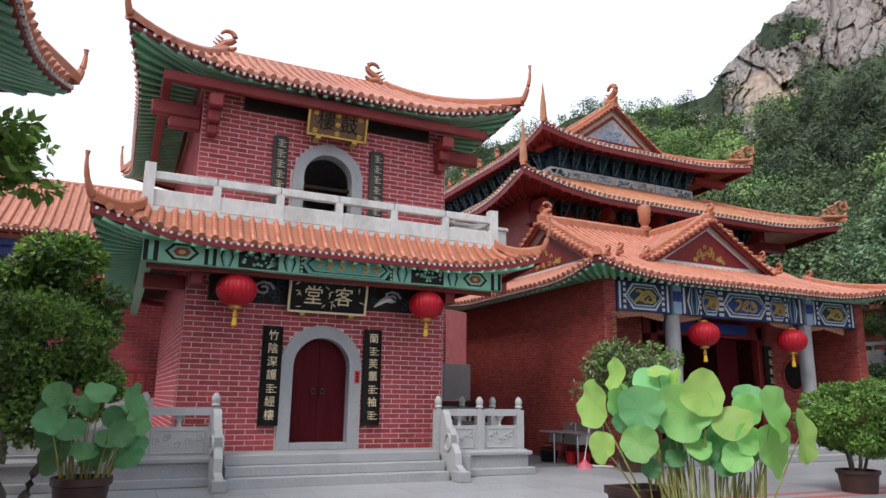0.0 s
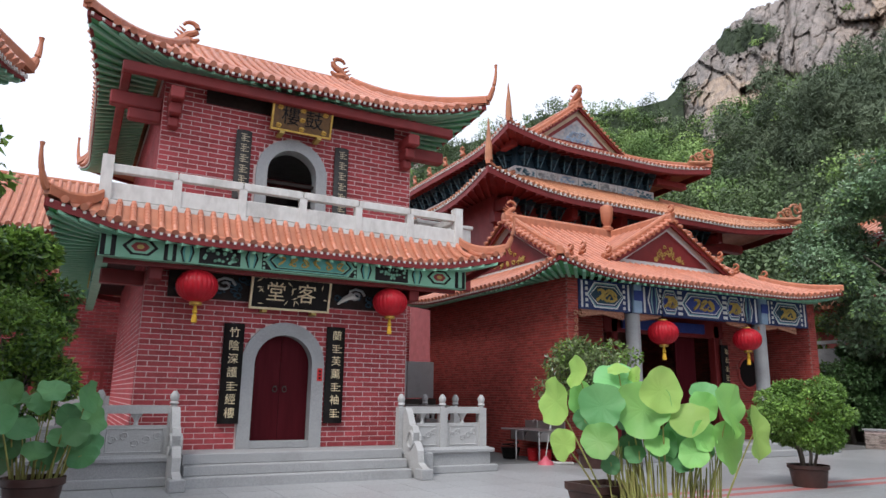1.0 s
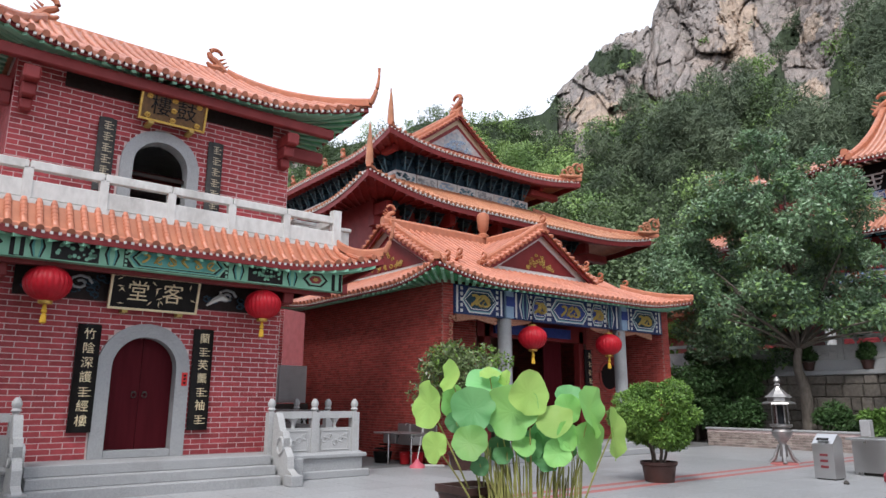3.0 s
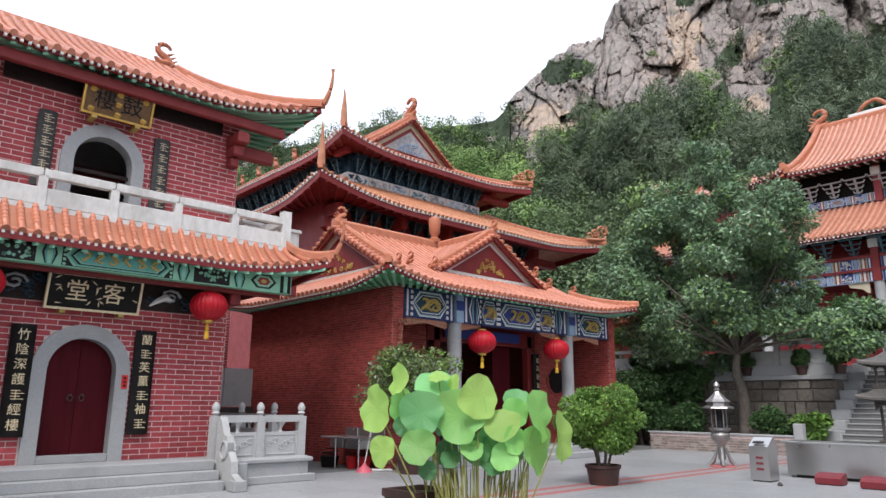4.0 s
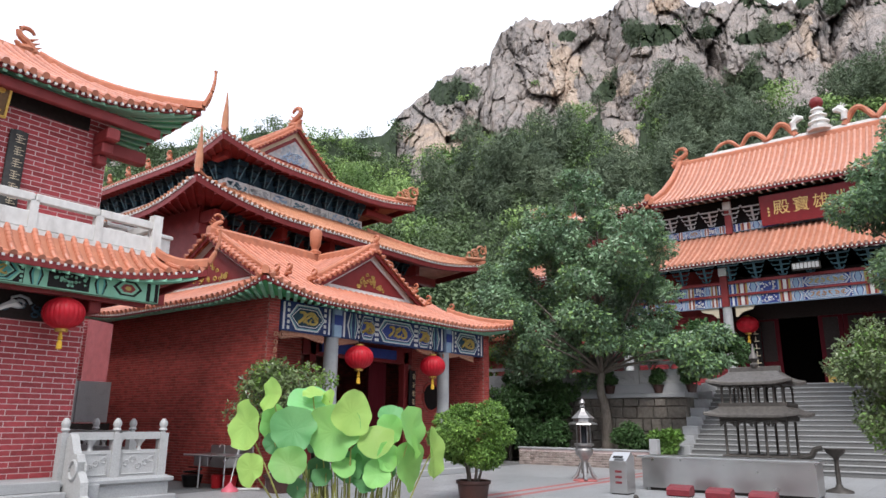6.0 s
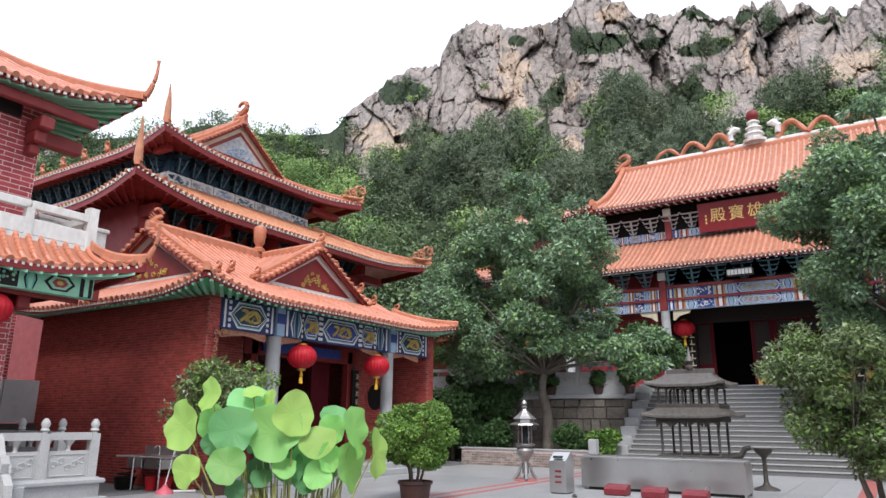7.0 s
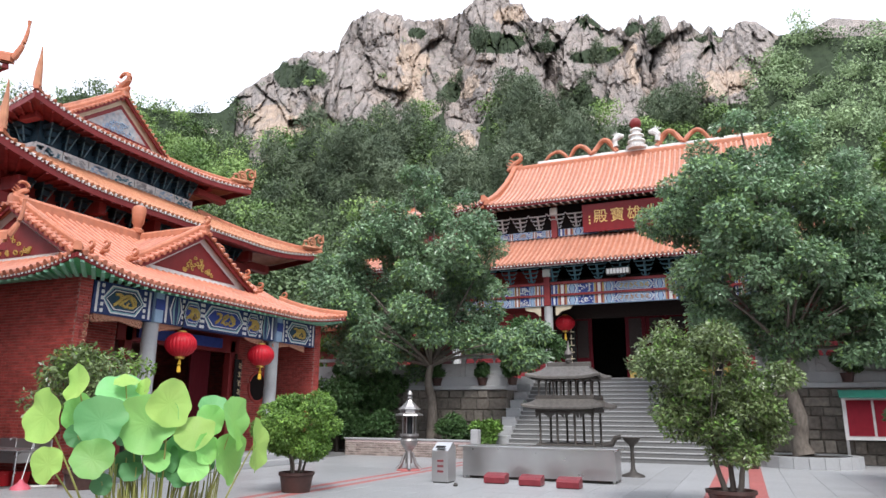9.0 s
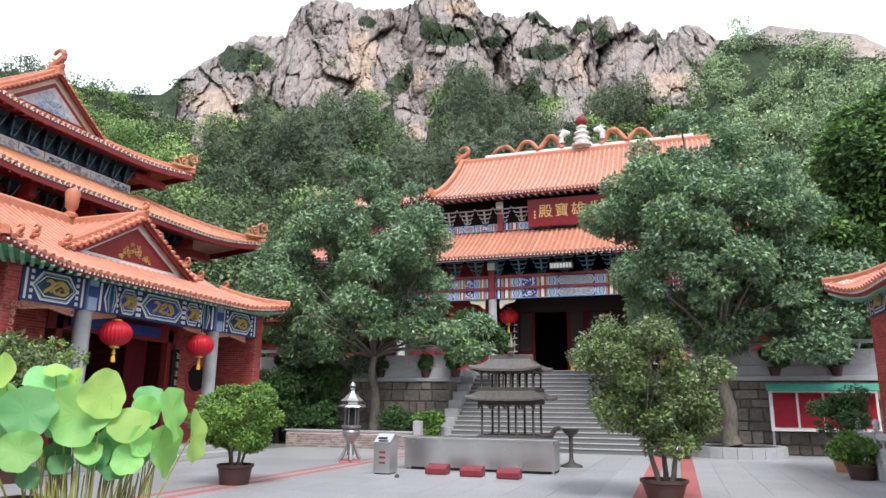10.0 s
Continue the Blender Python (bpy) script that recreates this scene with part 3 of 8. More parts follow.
def scroll_fin(parent, base, out, size, mat=TILE_GOLD):
    """A pierced scroll ornament standing on the end of a hip: an upright flat fretwork of rings."""
    o, d = Vector(base), Vector((out[0], out[1], 0)).normalized()
    s = Shape()
    up = Vector((0, 0, 1))
    for cx, cz, r in ((0.0, 0.42, 0.3), (-0.42, 0.28, 0.22), (-0.75, 0.16, 0.15), (0.12, 0.5, 0.14), (-0.4, 0.3, 0.09)):
        pts = [o + d * (size * (cx + r * math.cos(k * math.pi / 6))) + up * (size * (cz + r * math.sin(k * math.pi / 6))) for k in range(12)]
        s.tube(pts, size * 0.055, 6)
    s.tube([o + d * size * -1.0, o + d * size * -0.4 + up * size * 0.04, o + d * size * 0.2 + up * size * 0.12], [size * 0.08, size * 0.09, size * 0.05], 6)
    s.tube([o + d * size * 0.2 + up * size * 0.1, o + d * size * 0.33 + up * size * 0.45, o + d * size * 0.3 + up * size * 0.8], [size * 0.07, size * 0.06, size * 0.03], 6)
    return part("hip_scroll", s, mat, parent, "pierced orange tile scroll", smooth=True)


def lettering(parent, text, origin, right, size, mat, depth=0.006, up=(0, 0, 1)):
    """One written character or word, as a flat raised mesh in the plane of right and up."""
    cu = bpy.data.curves.new("character", "FONT")
    cu.body, cu.size, cu.extrude, cu.align_x, cu.align_y = text, size, depth, "CENTER", "CENTER"
    cu.resolution_u = 2
    tmp = bpy.data.objects.new("character", cu)
    scene.collection.objects.link(tmp)
    bpy.context.view_layer.update()
    me = bpy.data.meshes.new_from_object(tmp.evaluated_get(bpy.context.evaluated_depsgraph_get()))
    bpy.data.objects.remove(tmp)
    r, u = Vector(right).normalized(), Vector(up).normalized()
    n = r.cross(u)
    m = Matrix((r, u, n)).transposed().to_4x4()
    m.translation = Vector(origin) - parent.location - (parent.parent.location if parent.parent else Vector())
    me.transform(m)
    me.materials.clear()
    me.materials.append(mat)
    ob = new("character", me)
    ob.parent = parent
    return ob


def brush_bar(parent, origin, right, w, h, mat, depth=0.008):
    r = Vector(right)
    o = Vector(origin)
    return part("writing", Shape().slab([(-w / 2, -h / 2), (w / 2, -h / 2), (w / 2, h / 2), (-w / 2, h / 2)], o + r.cross(Vector((0, 0, 1))) * depth, r, (0, 0, 1), depth), mat, parent)


def painted_band(parent, origin, right, length, height, units, ground_mat, frame_mats, centre_mats, figure=OCHRE, seed=1, thick=0.2):
    """A painted architrave: a board with bordered, nested six-sided panels and scrolling figures."""
    r, o, up = Vector(right), Vector(origin), Vector((0, 0, 1))
    n = r.cross(up)
    rng = np.random.default_rng(seed)
    board = part("painted_beam", Shape().slab([(0, 0), (length, 0), (length, height), (0, height)], o, r, up, thick), ground_mat, parent)
    a = 0.0
    total = sum(u for u, _ in units)
    for width, kind in units:
        w = width / total * length
        cx, cz = a + w / 2, height / 2
        a += w

        def hexagon(k, m, lift, mat, pinch=0.16):
            hw, hh = w / 2 * k, height / 2 * m
            p = min(height * pinch * 2, hw * 0.5)
            pts = [(cx - hw, cz), (cx - hw + p, cz - hh), (cx + hw - p, cz - hh), (cx + hw, cz), (cx + hw - p, cz + hh), (cx - hw + p, cz + hh)]
            part("painted_panel", Shape().slab(pts, o + n * lift, r, up, 0.004), mat, board)

        def square(k, m, lift, mat, off=0.0):
            hw, hh = w / 2 * k, height / 2 * m
            pts = [(cx - hw + off * w, cz - hh), (cx + hw + off * w, cz - hh), (cx + hw + off * w, cz + hh), (cx - hw + off * w, cz + hh)]
            part("painted_panel", Shape().slab(pts, o + n * lift, r, up, 0.004), mat, board)
        if kind == "hex":
            square(0.97, 0.92, 0.004, frame_mats[2])
            for q in range(5):
                for sx in (-1, 1):
                    sq = 0.055 * height
                    px, pz = cx + sx * w * 0.465, cz + (q - 2) * height * 0.19
                    part("check", Shape().slab([(px - sq, pz - sq), (px + sq, pz - sq), (px + sq, pz + sq), (px - sq, pz + sq)], o + n * 0.008, r, up, 0.004), frame_mats[0], board)
            hexagon(0.92, 0.86, 0.009, frame_mats[0])
            hexagon(0.88, 0.78, 0.013, frame_mats[1])
            hexagon(0.84, 0.70, 0.017, frame_mats[2])
            hexagon(0.80, 0.62, 0.021, frame_mats[0])
            hexagon(0.77, 0.56, 0.025, centre_mats[0])
        elif kind == "diamond":
            square(0.92, 0.86, 0.005, frame_mats[0])
            hexagon(0.8, 0.72, 0.010, frame_mats[2], 0.7)
            hexagon(0.62, 0.56, 0.015, frame_mats[0], 0.7)
            hexagon(0.42, 0.38, 0.020, centre_mats[1], 0.7)
            hexagon(0.18, 0.18, 0.025, figure, 0.7)
        elif kind == "bar":
            square(0.85, 0.96, 0.006, frame_mats[2])
            square(0.3, 0.9, 0.011, frame_mats[0])
        elif kind == "chevron":
            for q in range(4):
                s = 1 - q * 0.24
                hexagon(s, 0.92, 0.005 + 0.005 * q, (frame_mats[0], frame_mats[2], frame_mats[1], ground_mat)[q], 0.35)
        elif kind == "stripe":
            square(0.95, 0.92, 0.005, figure)
            square(0.62, 0.92, 0.010, RED_BRIGHT)
            square(0.3, 0.92, 0.015, frame_mats[0])
        elif kind == "dots":
            square(0.9, 0.9, 0.005, frame_mats[2])
            dots = Shape()
            for _ in range(26):
                px, pz, q = cx + (rng.random() - 0.5) * w * 0.8, cz + (rng.random() - 0.5) * height * 0.7, height * (0.05 + 0.05 * rng.random())
                dots.slab([(px + q * math.cos(t * math.pi / 3), pz + q * math.sin(t * math.pi / 3)) for t in range(6)], o + n * 0.012, r, up, 0.005)
            tagged(part("flower_pattern", dots, frame_mats[0], board), kind="stuff")
        if kind in ("hex", "hexwide"):
            for q in range(3 if w < height * 3 else 6):
                fx = cx + (q - (1.0 if w < height * 3 else 2.5)) * w * (0.16 if w < height * 3 else 0.12)
                pts = [o + n * 0.035 + r * (fx + height * 0.2 * math.sin(t * 0.9 + q) * (0.5 + 0.05 * t)) + up * (cz + height * 0.19 * math.cos(t * 0.62 + q * 2)) for t in range(12)]
                part("painted_scroll", Shape().tube(pts, height * 0.045, 5), figure, board)
    return board


def lantern(x, y, z, r, top):
    """A ribbed red lantern with gilt caps and a tassel, hung by a cord."""
    t = thing("lantern", x, y, z - r * 1.9, "round red cloth lantern with a yellow tassel under the eaves", "lantern", "red lanterns")
    body = Shape()
    rings = []
    for k in range(13):
        th = math.pi * (0.09 + 0.82 * k / 12)
        rings.append([(x + (r * math.sin(th)) * (1 + 0.045 * abs(math.cos(i * math.pi / 4))) * math.cos(2 * math.pi * i / 96),
                       y + (r * math.sin(th)) * (1 + 0.045 * abs(math.cos(i * math.pi / 4))) * math.sin(2 * math.pi * i / 96), z - 0.86 * r * math.cos(th)) for i in range(96)])
    body.rings(rings, caps=True)
    part("shade", body, SILK_RED, t, smooth=True)
    part("cap", Shape().lathe(x, y, [(r * 0.3, z + r * 0.8), (r * 0.32, z + r * 0.84), (r * 0.3, z + r * 0.92)], 16), GOLD, t, "gilt cap", smooth=True)
    part("cap", Shape().lathe(x, y, [(r * 0.3, z - r * 0.98), (r * 0.32, z - r * 0.86), (r * 0.3, z - r * 0.8)], 16), GOLD, t, "gilt cap", smooth=True)
    part("tassel", Shape().lathe(x, y, [(r * 0.05, z - r * 1.9), (r * 0.15, z - r * 1.85), (r * 0.12, z - r * 1.5), (r * 0.07, z - r * 1.42), (r * 0.13, z - r * 1.35), (r * 0.06, z - r * 0.98)], 10), TASSEL, t, "yellow silk tassel", smooth=True)
    part("cord", Shape().tube([(x, y, z + r * 0.9), (x, y, top)], 0.012, 6), LACQUER, t)
    return t


def stone_rail(parent, p0, p1, z, posts=2, height=0.86, panel=True, post_h=1.1, post_w=0.17):
    """A carved stone balustrade between two points: posts with bud finials, a top rail, vase brackets and relief panels."""
    a, b = Vector((*p0, z)), Vector((*p1, z))
    d = (b - a).normalized()
    side = Vector((-d.y, d.x, 0))
    L = (b - a).length
    rots = [(a + d * (L * k / (posts - 1))) for k in range(posts)]
    def beam(s, u0, u1, z0, z1, w):
        c = [a + d * u0 - side * w / 2, a + d * u1 - side * w / 2, a + d * u1 + side * w / 2, a + d * u0 + side * w / 2]
        s.rings([[(p.x, p.y, z + z0) for p in c], [(p.x, p.y, z + z1) for p in c]], caps=True)
        return s
    for k, p in enumerate(rots):
        ang = math.atan2(d.y, d.x)
        s = Shape().lathe(p.x, p.y, [(post_w / 2, z), (post_w / 2, z + post_h - 0.28)], square=True, turn=ang)
        post = part("post", s, GRANITE_PALE, parent)
        q = post_h - 0.28
        part("finial", Shape().lathe(p.x, p.y, [(0.055, z + q), (0.05, z + q + 0.03), (0.085, z + q + 0.06), (0.06, z + q + 0.1), (0.085, z + q + 0.17), (0.07, z + q + 0.22), (0.03, z + q + 0.28)], 12), GRANITE_PALE, post, smooth=True)
    for k in range(posts - 1):
        u0, u1 = L * k / (posts - 1) + post_w / 2, L * (k + 1) / (posts - 1) - post_w / 2
        part("top_rail", beam(Shape(), u0, u1, height - 0.16, height - 0.02, 0.13), GRANITE_PALE, parent)
        part("panel", beam(Shape(), u0, u1, 0.0, height - 0.36, 0.09), GRANITE_PALE, parent)
        m = 2 if u1 - u0 > 1.1 else 1
        for q in range(m):
            s0, s1 = u0 + (u1 - u0) * q / m + 0.07, u0 + (u1 - u0) * (q + 1) / m - 0.07
            for sgn in (-1, 1):
                c = a + side * sgn * 0.047
                rel = Shape()
                for t in range(5):
                    f = (t + 0.5) / 5
                    e = c + d * lerp(s0, s1, f) + Vector((0, 0, 0.05 + (height - 0.46) * (0.5 + 0.18 * math.sin(t * 2.1))))
                    rel.tube([e + d * (0.07 * math.cos(w * 0.9)) * (1 - w / 14) + Vector((0, 0, 0.075 * math.sin(w * 0.9) * (1 - w / 14))) for w in range(9)], 0.014, 5)
                fr = [c + d * s0 + Vector((0, 0, 0.05)), c + d * s1 + Vector((0, 0, 0.05)), c + d * s1 + Vector((0, 0, height - 0.42)), c + d * s0 + Vector((0, 0, height - 0.42)), c + d * s0 + Vector((0, 0, 0.05))]
                for w in range(4):
                    rel.tube([fr[w], fr[w + 1]], 0.013, 5)
                part("relief", rel, GRANITE_PALE, parent)
            mid = (s0 + s1) / 2
            v = a + d * mid
            part("vase_bracket", Shape().lathe(v.x, v.y, [(0.05, z + height - 0.36), (0.03, z + height - 0.31), (0.05, z + height - 0.25), (0.11, z + height - 0.16)], 8), GRANITE_PALE, parent, smooth=True)


# ---- the ground ----
GROUND = Shape().box(-60, 60, -60, 60, -0.4, -0.012)
ground = part("ground", GROUND, PAVING_BED)
tagged(ground, "pale grey granite paving of a temple courtyard", "paving", kind="structure")
far_land = part("far_ground", Shape().add([(-900, -900, -0.45), (900, -900, -0.45), (900, 900, -0.45), (-900, 900, -0.45)], [(0, 1, 2, 3)]), SOIL)
tagged(far_land, "dark earth reaching beyond the courtyard", "ground", kind="structure")


# ---- drum tower ----
AX0, AX1, AY0, AY1, AZ = 1.08, 6.65, 14.2, 22.0, 0.52
AXC = 3.865


def drum_tower():
    t = thing("drum_tower", AXC, 18.0, 0, "two-storey red brick drum tower with upturned orange tile roofs", "tower")
    base = part("platform", Shape().box(-2.3, 8.35, 13.3, 22.6, 0, AZ, 0.03), GRANITE, t, "grey granite platform")
    part("plinth", Shape().box(-2.4, 8.46, 13.18, 22.7, 0, 0.15, 0.015), GRANITE, t)
    part("plinth_cap", Shape().box(-2.36, 8.42, 13.24, 22.65, 0.40, 0.49, 0.02), GRANITE, t)
    # walls with the arched door and the arched window
    low = Shape()
    wall_with_arch(low, AX0, AX1, AY0, AY0 + 0.3, AZ, 4.9, 3.865, AZ, 1.26, 2.29)
    for z0, z1 in ((AZ, 4.9), (5.0, 8.3)):
        for x0, x1, y0, y1 in ((AX0, AX0 + 0.3, AY0 + 0.3, AY1), (AX1 - 0.3, AX1, AY0 + 0.3, AY1), (AX0 + 0.3, AX1 - 0.3, AY1 - 0.3, AY1)):
            part("side_wall", Shape().box(x0, x1, y0, y1, z0, z1), MORTAR, t)
    low_wall = part("wall", low, MORTAR, t, "red facing brick with pale joints")
    up = Shape()
    wall_with_arch(up, AX0, AX1, AY0, AY0 + 0.3, 5.0, 8.3, 3.80, 5.02, 1.14, 1.81)
    up_wall = part("wall", up, MORTAR, t, "red facing brick with pale joints")
    part("floor", Shape().box(AX0 + 0.3, AX1 - 0.3, AY0 + 0.3, AY1 - 0.3, 4.6, 4.98), INNER_SHADE, t)
    part("ceiling", Shape().box(AX0 + 0.3, AX1 - 0.3, AY0 + 0.3, AY1 - 0.3, 7.9, 8.1), WHITE_PAINT, t)
    # lower skirt roof and the balcony
    lower = Roof((-0.45, 8.2, 12.98, 23.2), 4.42, 0.36, (0.15, 7.6, 13.45, 22.7), 4.98, 0.8, 2.4, 0.22)
    tile_roof(t, lower, 0.235, 0.056, wall=(0.25, 7.5, 13.18, 22.9), rise=0.12, rafter_gap=0.26, horn=0.75)
    part("balcony", Shape().box(0.1, 7.65, 13.4, 22.75, 4.72, 5.0), BALUSTER, t, "weathered white balcony slab")
    # upper roof
    upper = Roof((-0.15, 7.85, 13.38, 23.0), 8.0, 0.46, (1.7, 6.2, 17.3, 18.4), 10.28, 0.8, 2.6, 0.3)
    tile_roof(t, upper, 0.235, 0.056, sides=("front", "left", "right"), wall=(0.95, 6.8, 14.05, 22.2), rise=0.25, rafter_gap=0.26, horn=0.85, board_height=0.1)
    ridge = part("ridge", Shape().bar([(1.6 + 0.42 * k, 17.85, 10.2) for k in range(12)], 0.24, 0.42), TILE_RIDGE, t, "orange tile ridge")
    return t, low_wall, up_wall


tower, tower_low, tower_up = drum_tower()
RX, UPZ = (1, 0, 0), Vector((0, 0, 1))


def tower_details(t):
    door = part("door_surround", arch_frame(Shape(), 3.865, AY0 - 0.06, AZ, 1.2, 2.26, 0.26, 0.34), GRANITE, t, "grey stone arched surround", smooth=False)
    part("threshold", Shape().box(3.265, 4.465, AY0 - 0.05, AY0 + 0.25, AZ, AZ + 0.14, 0.01), GRANITE, t)
    for sgn in (-1, 1):
        pts = [(sgn * 0.004, 0.14), (sgn * 0.6, 0.14)] + [(sgn * 0.6 * math.cos(k * math.pi / 20), 1.66 + 0.6 * math.sin(k * math.pi / 20)) for k in range(11)]
        pts[-1] = (sgn * 0.004, 2.26)
        leaf = part("door_leaf", Shape().slab(pts if sgn > 0 else pts[::-1], (3.865, AY0 + 0.2, AZ), RX, UPZ, 0.06), DOOR_RED, t, "closed oxblood-red door leaf")
        ring = [(3.865 + sgn * 0.1 + 0.045 * math.cos(k * math.pi / 6), AY0 + 0.17, AZ + 1.16 + 0.055 * math.sin(k * math.pi / 6)) for k in range(13)]
        part("ring_handle", Shape().tube(ring, 0.01, 6).lathe(3.865 + sgn * 0.1, AY0 + 0.185, [(0.03, AZ + 1.2), (0.03, AZ + 1.23)], 8), IRON, leaf, "iron ring handle")
    win = part("window_surround", arch_frame(Shape(), 3.80, AY0 - 0.06, 5.02, 1.08, 1.78, 0.24, 0.34), GRANITE, t, "grey stone arched surround")
    part("window_bar", Shape().box(3.26, 4.34, AY0 + 0.12, AY0 + 0.17, 6.05, 6.12), WOOD_DARK, win)
    part("inner_beam", Shape().box(AX0 + 0.3, AX1 - 0.3, 16.2, 16.5, 6.5, 6.75), RED_PAINT, t)
    # brick facing
    def low_hole(a, z):
        x = AX0 + a
        w = 1.2 + 0.52
        r = w / 2
        top = AZ + 2.26 + 0.26 - r
        return abs(x - 3.865) < r and (z < top or math.hypot(x - 3.865, z - top) < r)

    def up_hole(a, z):
        x = AX0 + a
        r = (1.08 + 0.48) / 2
        top = 5.02 + 1.78 + 0.24 - r
        return abs(x - 3.80) < r and (z < top or math.hypot(x - 3.80, z - top) < r)
    brick_face(tower_low, (AX0, AY0, AZ), RX, AX1 - AX0, AZ, 4.75, hole=low_hole, part_if=lambda a, z: z < 3.1)
    brick_face(tower_low, (AX0, AY1, AZ), (0, -1, 0), AY1 - AY0, AZ, 4.75)
    brick_face(tower_up, (AX0, AY0, 5.02), RX, AX1 - AX0, 5.02, 8.1, hole=up_hole, part_if=lambda a, z: 5.7 < z < 7.5)
    brick_face(tower_up, (AX0, AY1, 5.02), (0, -1, 0), AY1 - AY0, 5.02, 8.1)
    # painted beams under the skirt roof
    teal = (WHITE_PAINT, TEAL, LACQUER)
    units = [(0.35, "bar"), (0.9, "diamond"), (0.3, "bar"), (0.4, "chevron"), (1.0, "dots"), (0.4, "chevron"), (2.4, "hex"), (0.4, "chevron"), (1.0, "dots"), (0.4, "chevron"), (0.9, "diamond"), (0.35, "bar")]
    painted_band(t, (0.2, 13.16, 3.92), RX, 7.4, 0.42, units, GREEN_PALE, (GREEN_PALE, TEAL, LACQUER), (TEAL, RED_BRIGHT), seed=3)
    painted_band(t, (0.2, 22.8, 3.92), (0, -1, 0), 9.5, 0.42, units, GREEN_PALE, (GREEN_PALE, TEAL, LACQUER), (TEAL, RED_BRIGHT), seed=4)
    for x in (1.2, 6.5):
        part("cantilever", Shape().box(x - 0.12, x + 0.12, 13.51, AY0, 3.62, 3.9, 0.02), RED_PAINT, t, "dark red cantilever beam")
    part("cantilever", Shape().box(0.3, AX0, 14.4, 14.65, 3.62, 3.9, 0.02), RED_PAINT, t, "dark red cantilever beam")
    part("lintel", Shape().box(0.3, 7.45, 13.36, 13.5, 3.84, 3.92), RED_PAINT, t)
    part("porch_ceiling", Shape().box(0.3, 7.45, 13.5, 22.6, 4.4, 4.5), WOOD_DARK, t)
    # carved dark frieze behind the name board
    frieze = part("carved_frieze", Shape().box(1.5, 6.4, AY0 - 0.07, AY0 + 0.02, 3.42, 3.98), WOOD_DARK, t, "dark carved wooden frieze")
    rng = np.random.default_rng(8)
    for k in range(46):
        cx, cz = 1.6 + 4.7 * rng.random(), 3.5 + 0.4 * rng.random()
        carving = Shape().tube([(cx + 0.1 * math.cos(q * 0.9 + k) * (1 - q / 12), AY0 - 0.09, cz + 0.07 * math.sin(q * 0.9 + k) * (1 - q / 12)) for q in range(8)], 0.02, 5)
        part("scroll_carving", carving, BLUE_DARK, frieze)
    for cx in (2.55, 5.35, 6.1):
        part("cloud_bracket", Shape().tube([(cx + 0.22 * math.cos(q * 0.8) * (1 - q / 14), AY0 - 0.1, 3.72 + 0.16 * math.sin(q * 0.8) * (1 - q / 14)) for q in range(12)], 0.03, 6), BLUE_PALE if cx > 6 else GRANITE, frieze)
    heron = Shape().tube([(4.95, AY0 - 0.1, 3.5), (5.1, AY0 - 0.11, 3.62), (5.25, AY0 - 0.11, 3.7), (5.42, AY0 - 0.1, 3.64)], [0.02, 0.06, 0.08, 0.02], 6)
    heron.tube([(5.2, AY0 - 0.11, 3.68), (5.22, AY0 - 0.11, 3.8), (5.3, AY0 - 0.1, 3.84)], [0.04, 0.025, 0.01], 6)
    part("bird_relief", heron, WHITE_PAINT, frieze, "white bird-shaped relief")
    # upper eaves: purlins and stepped brackets
    part("purlin", Shape().box(0.25, 7.5, 13.62, 13.78, 7.64, 7.86, 0.02), RED_BRIGHT, t)
    part("purlin", Shape().box(0.25, 0.43, 13.78, 22.4, 7.64, 7.86, 0.02), RED_BRIGHT, t)
    for x in (1.28, 6.45):
        b = part("bracket", Shape().box(x - 0.14, x + 0.14, 13.55, AY0, 7.25, 7.52, 0.03), RED_BRIGHT, t, "red stepped bracket")
        part("bracket_step", Shape().box(x - 0.12, x + 0.12, 13.75, AY0, 7.0, 7.25, 0.03), RED_BRIGHT, b)
        part("bracket_step", Shape().box(x - 0.1, x + 0.1, 13.92, AY0, 6.78, 7.0, 0.03), RED_BRIGHT, b)
    b = part("bracket", Shape().box(0.1, AX0, 14.3, 14.55, 7.2, 7.5, 0.03), RED_BRIGHT, t, "red stepped bracket")
    part("bracket_step", Shape().box(0.45, AX0, 14.32, 14.53, 6.95, 7.2, 0.03), RED_BRIGHT, b)
    b = part("bracket", Shape().box(AX1, AX1 + 0.95, 14.3, 14.55, 7.2, 7.5, 0.03), RED_BRIGHT, t, "red stepped bracket")
    # Added dark board that stands in for the shade beneath the upper eave.
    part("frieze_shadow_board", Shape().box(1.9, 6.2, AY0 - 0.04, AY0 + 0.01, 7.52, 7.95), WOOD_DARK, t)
    # ridge ornaments
    for x, f in ((1.75, 1), (6.05, -1)):
        ridge_finial(t, x, 17.85, 10.6, 0.62, f)
    # white stone balcony rail
    xs = [0.2 + 1.226 * k for k in range(7)]
    ys = [13.5 + 1.28 * k for k in range(8)]
    for a, b, c, along in [(xs, None, 13.5, "x"), (ys, None, 0.2, "y"), (ys, None, 7.556, "y")]:
        for k, q in enumerate(a):
            px, py = (q, c) if along == "x" else (c, q)
            if along == "y" and k == 0:
                continue
            tall = k in (0, len(a) - 1)
            part("rail_post", Shape().lathe(px, py, [(0.1 if tall else 0.075, 5.0), (0.1 if tall else 0.075, 5.84 if tall else 5.56)], square=True), BALUSTER, t)
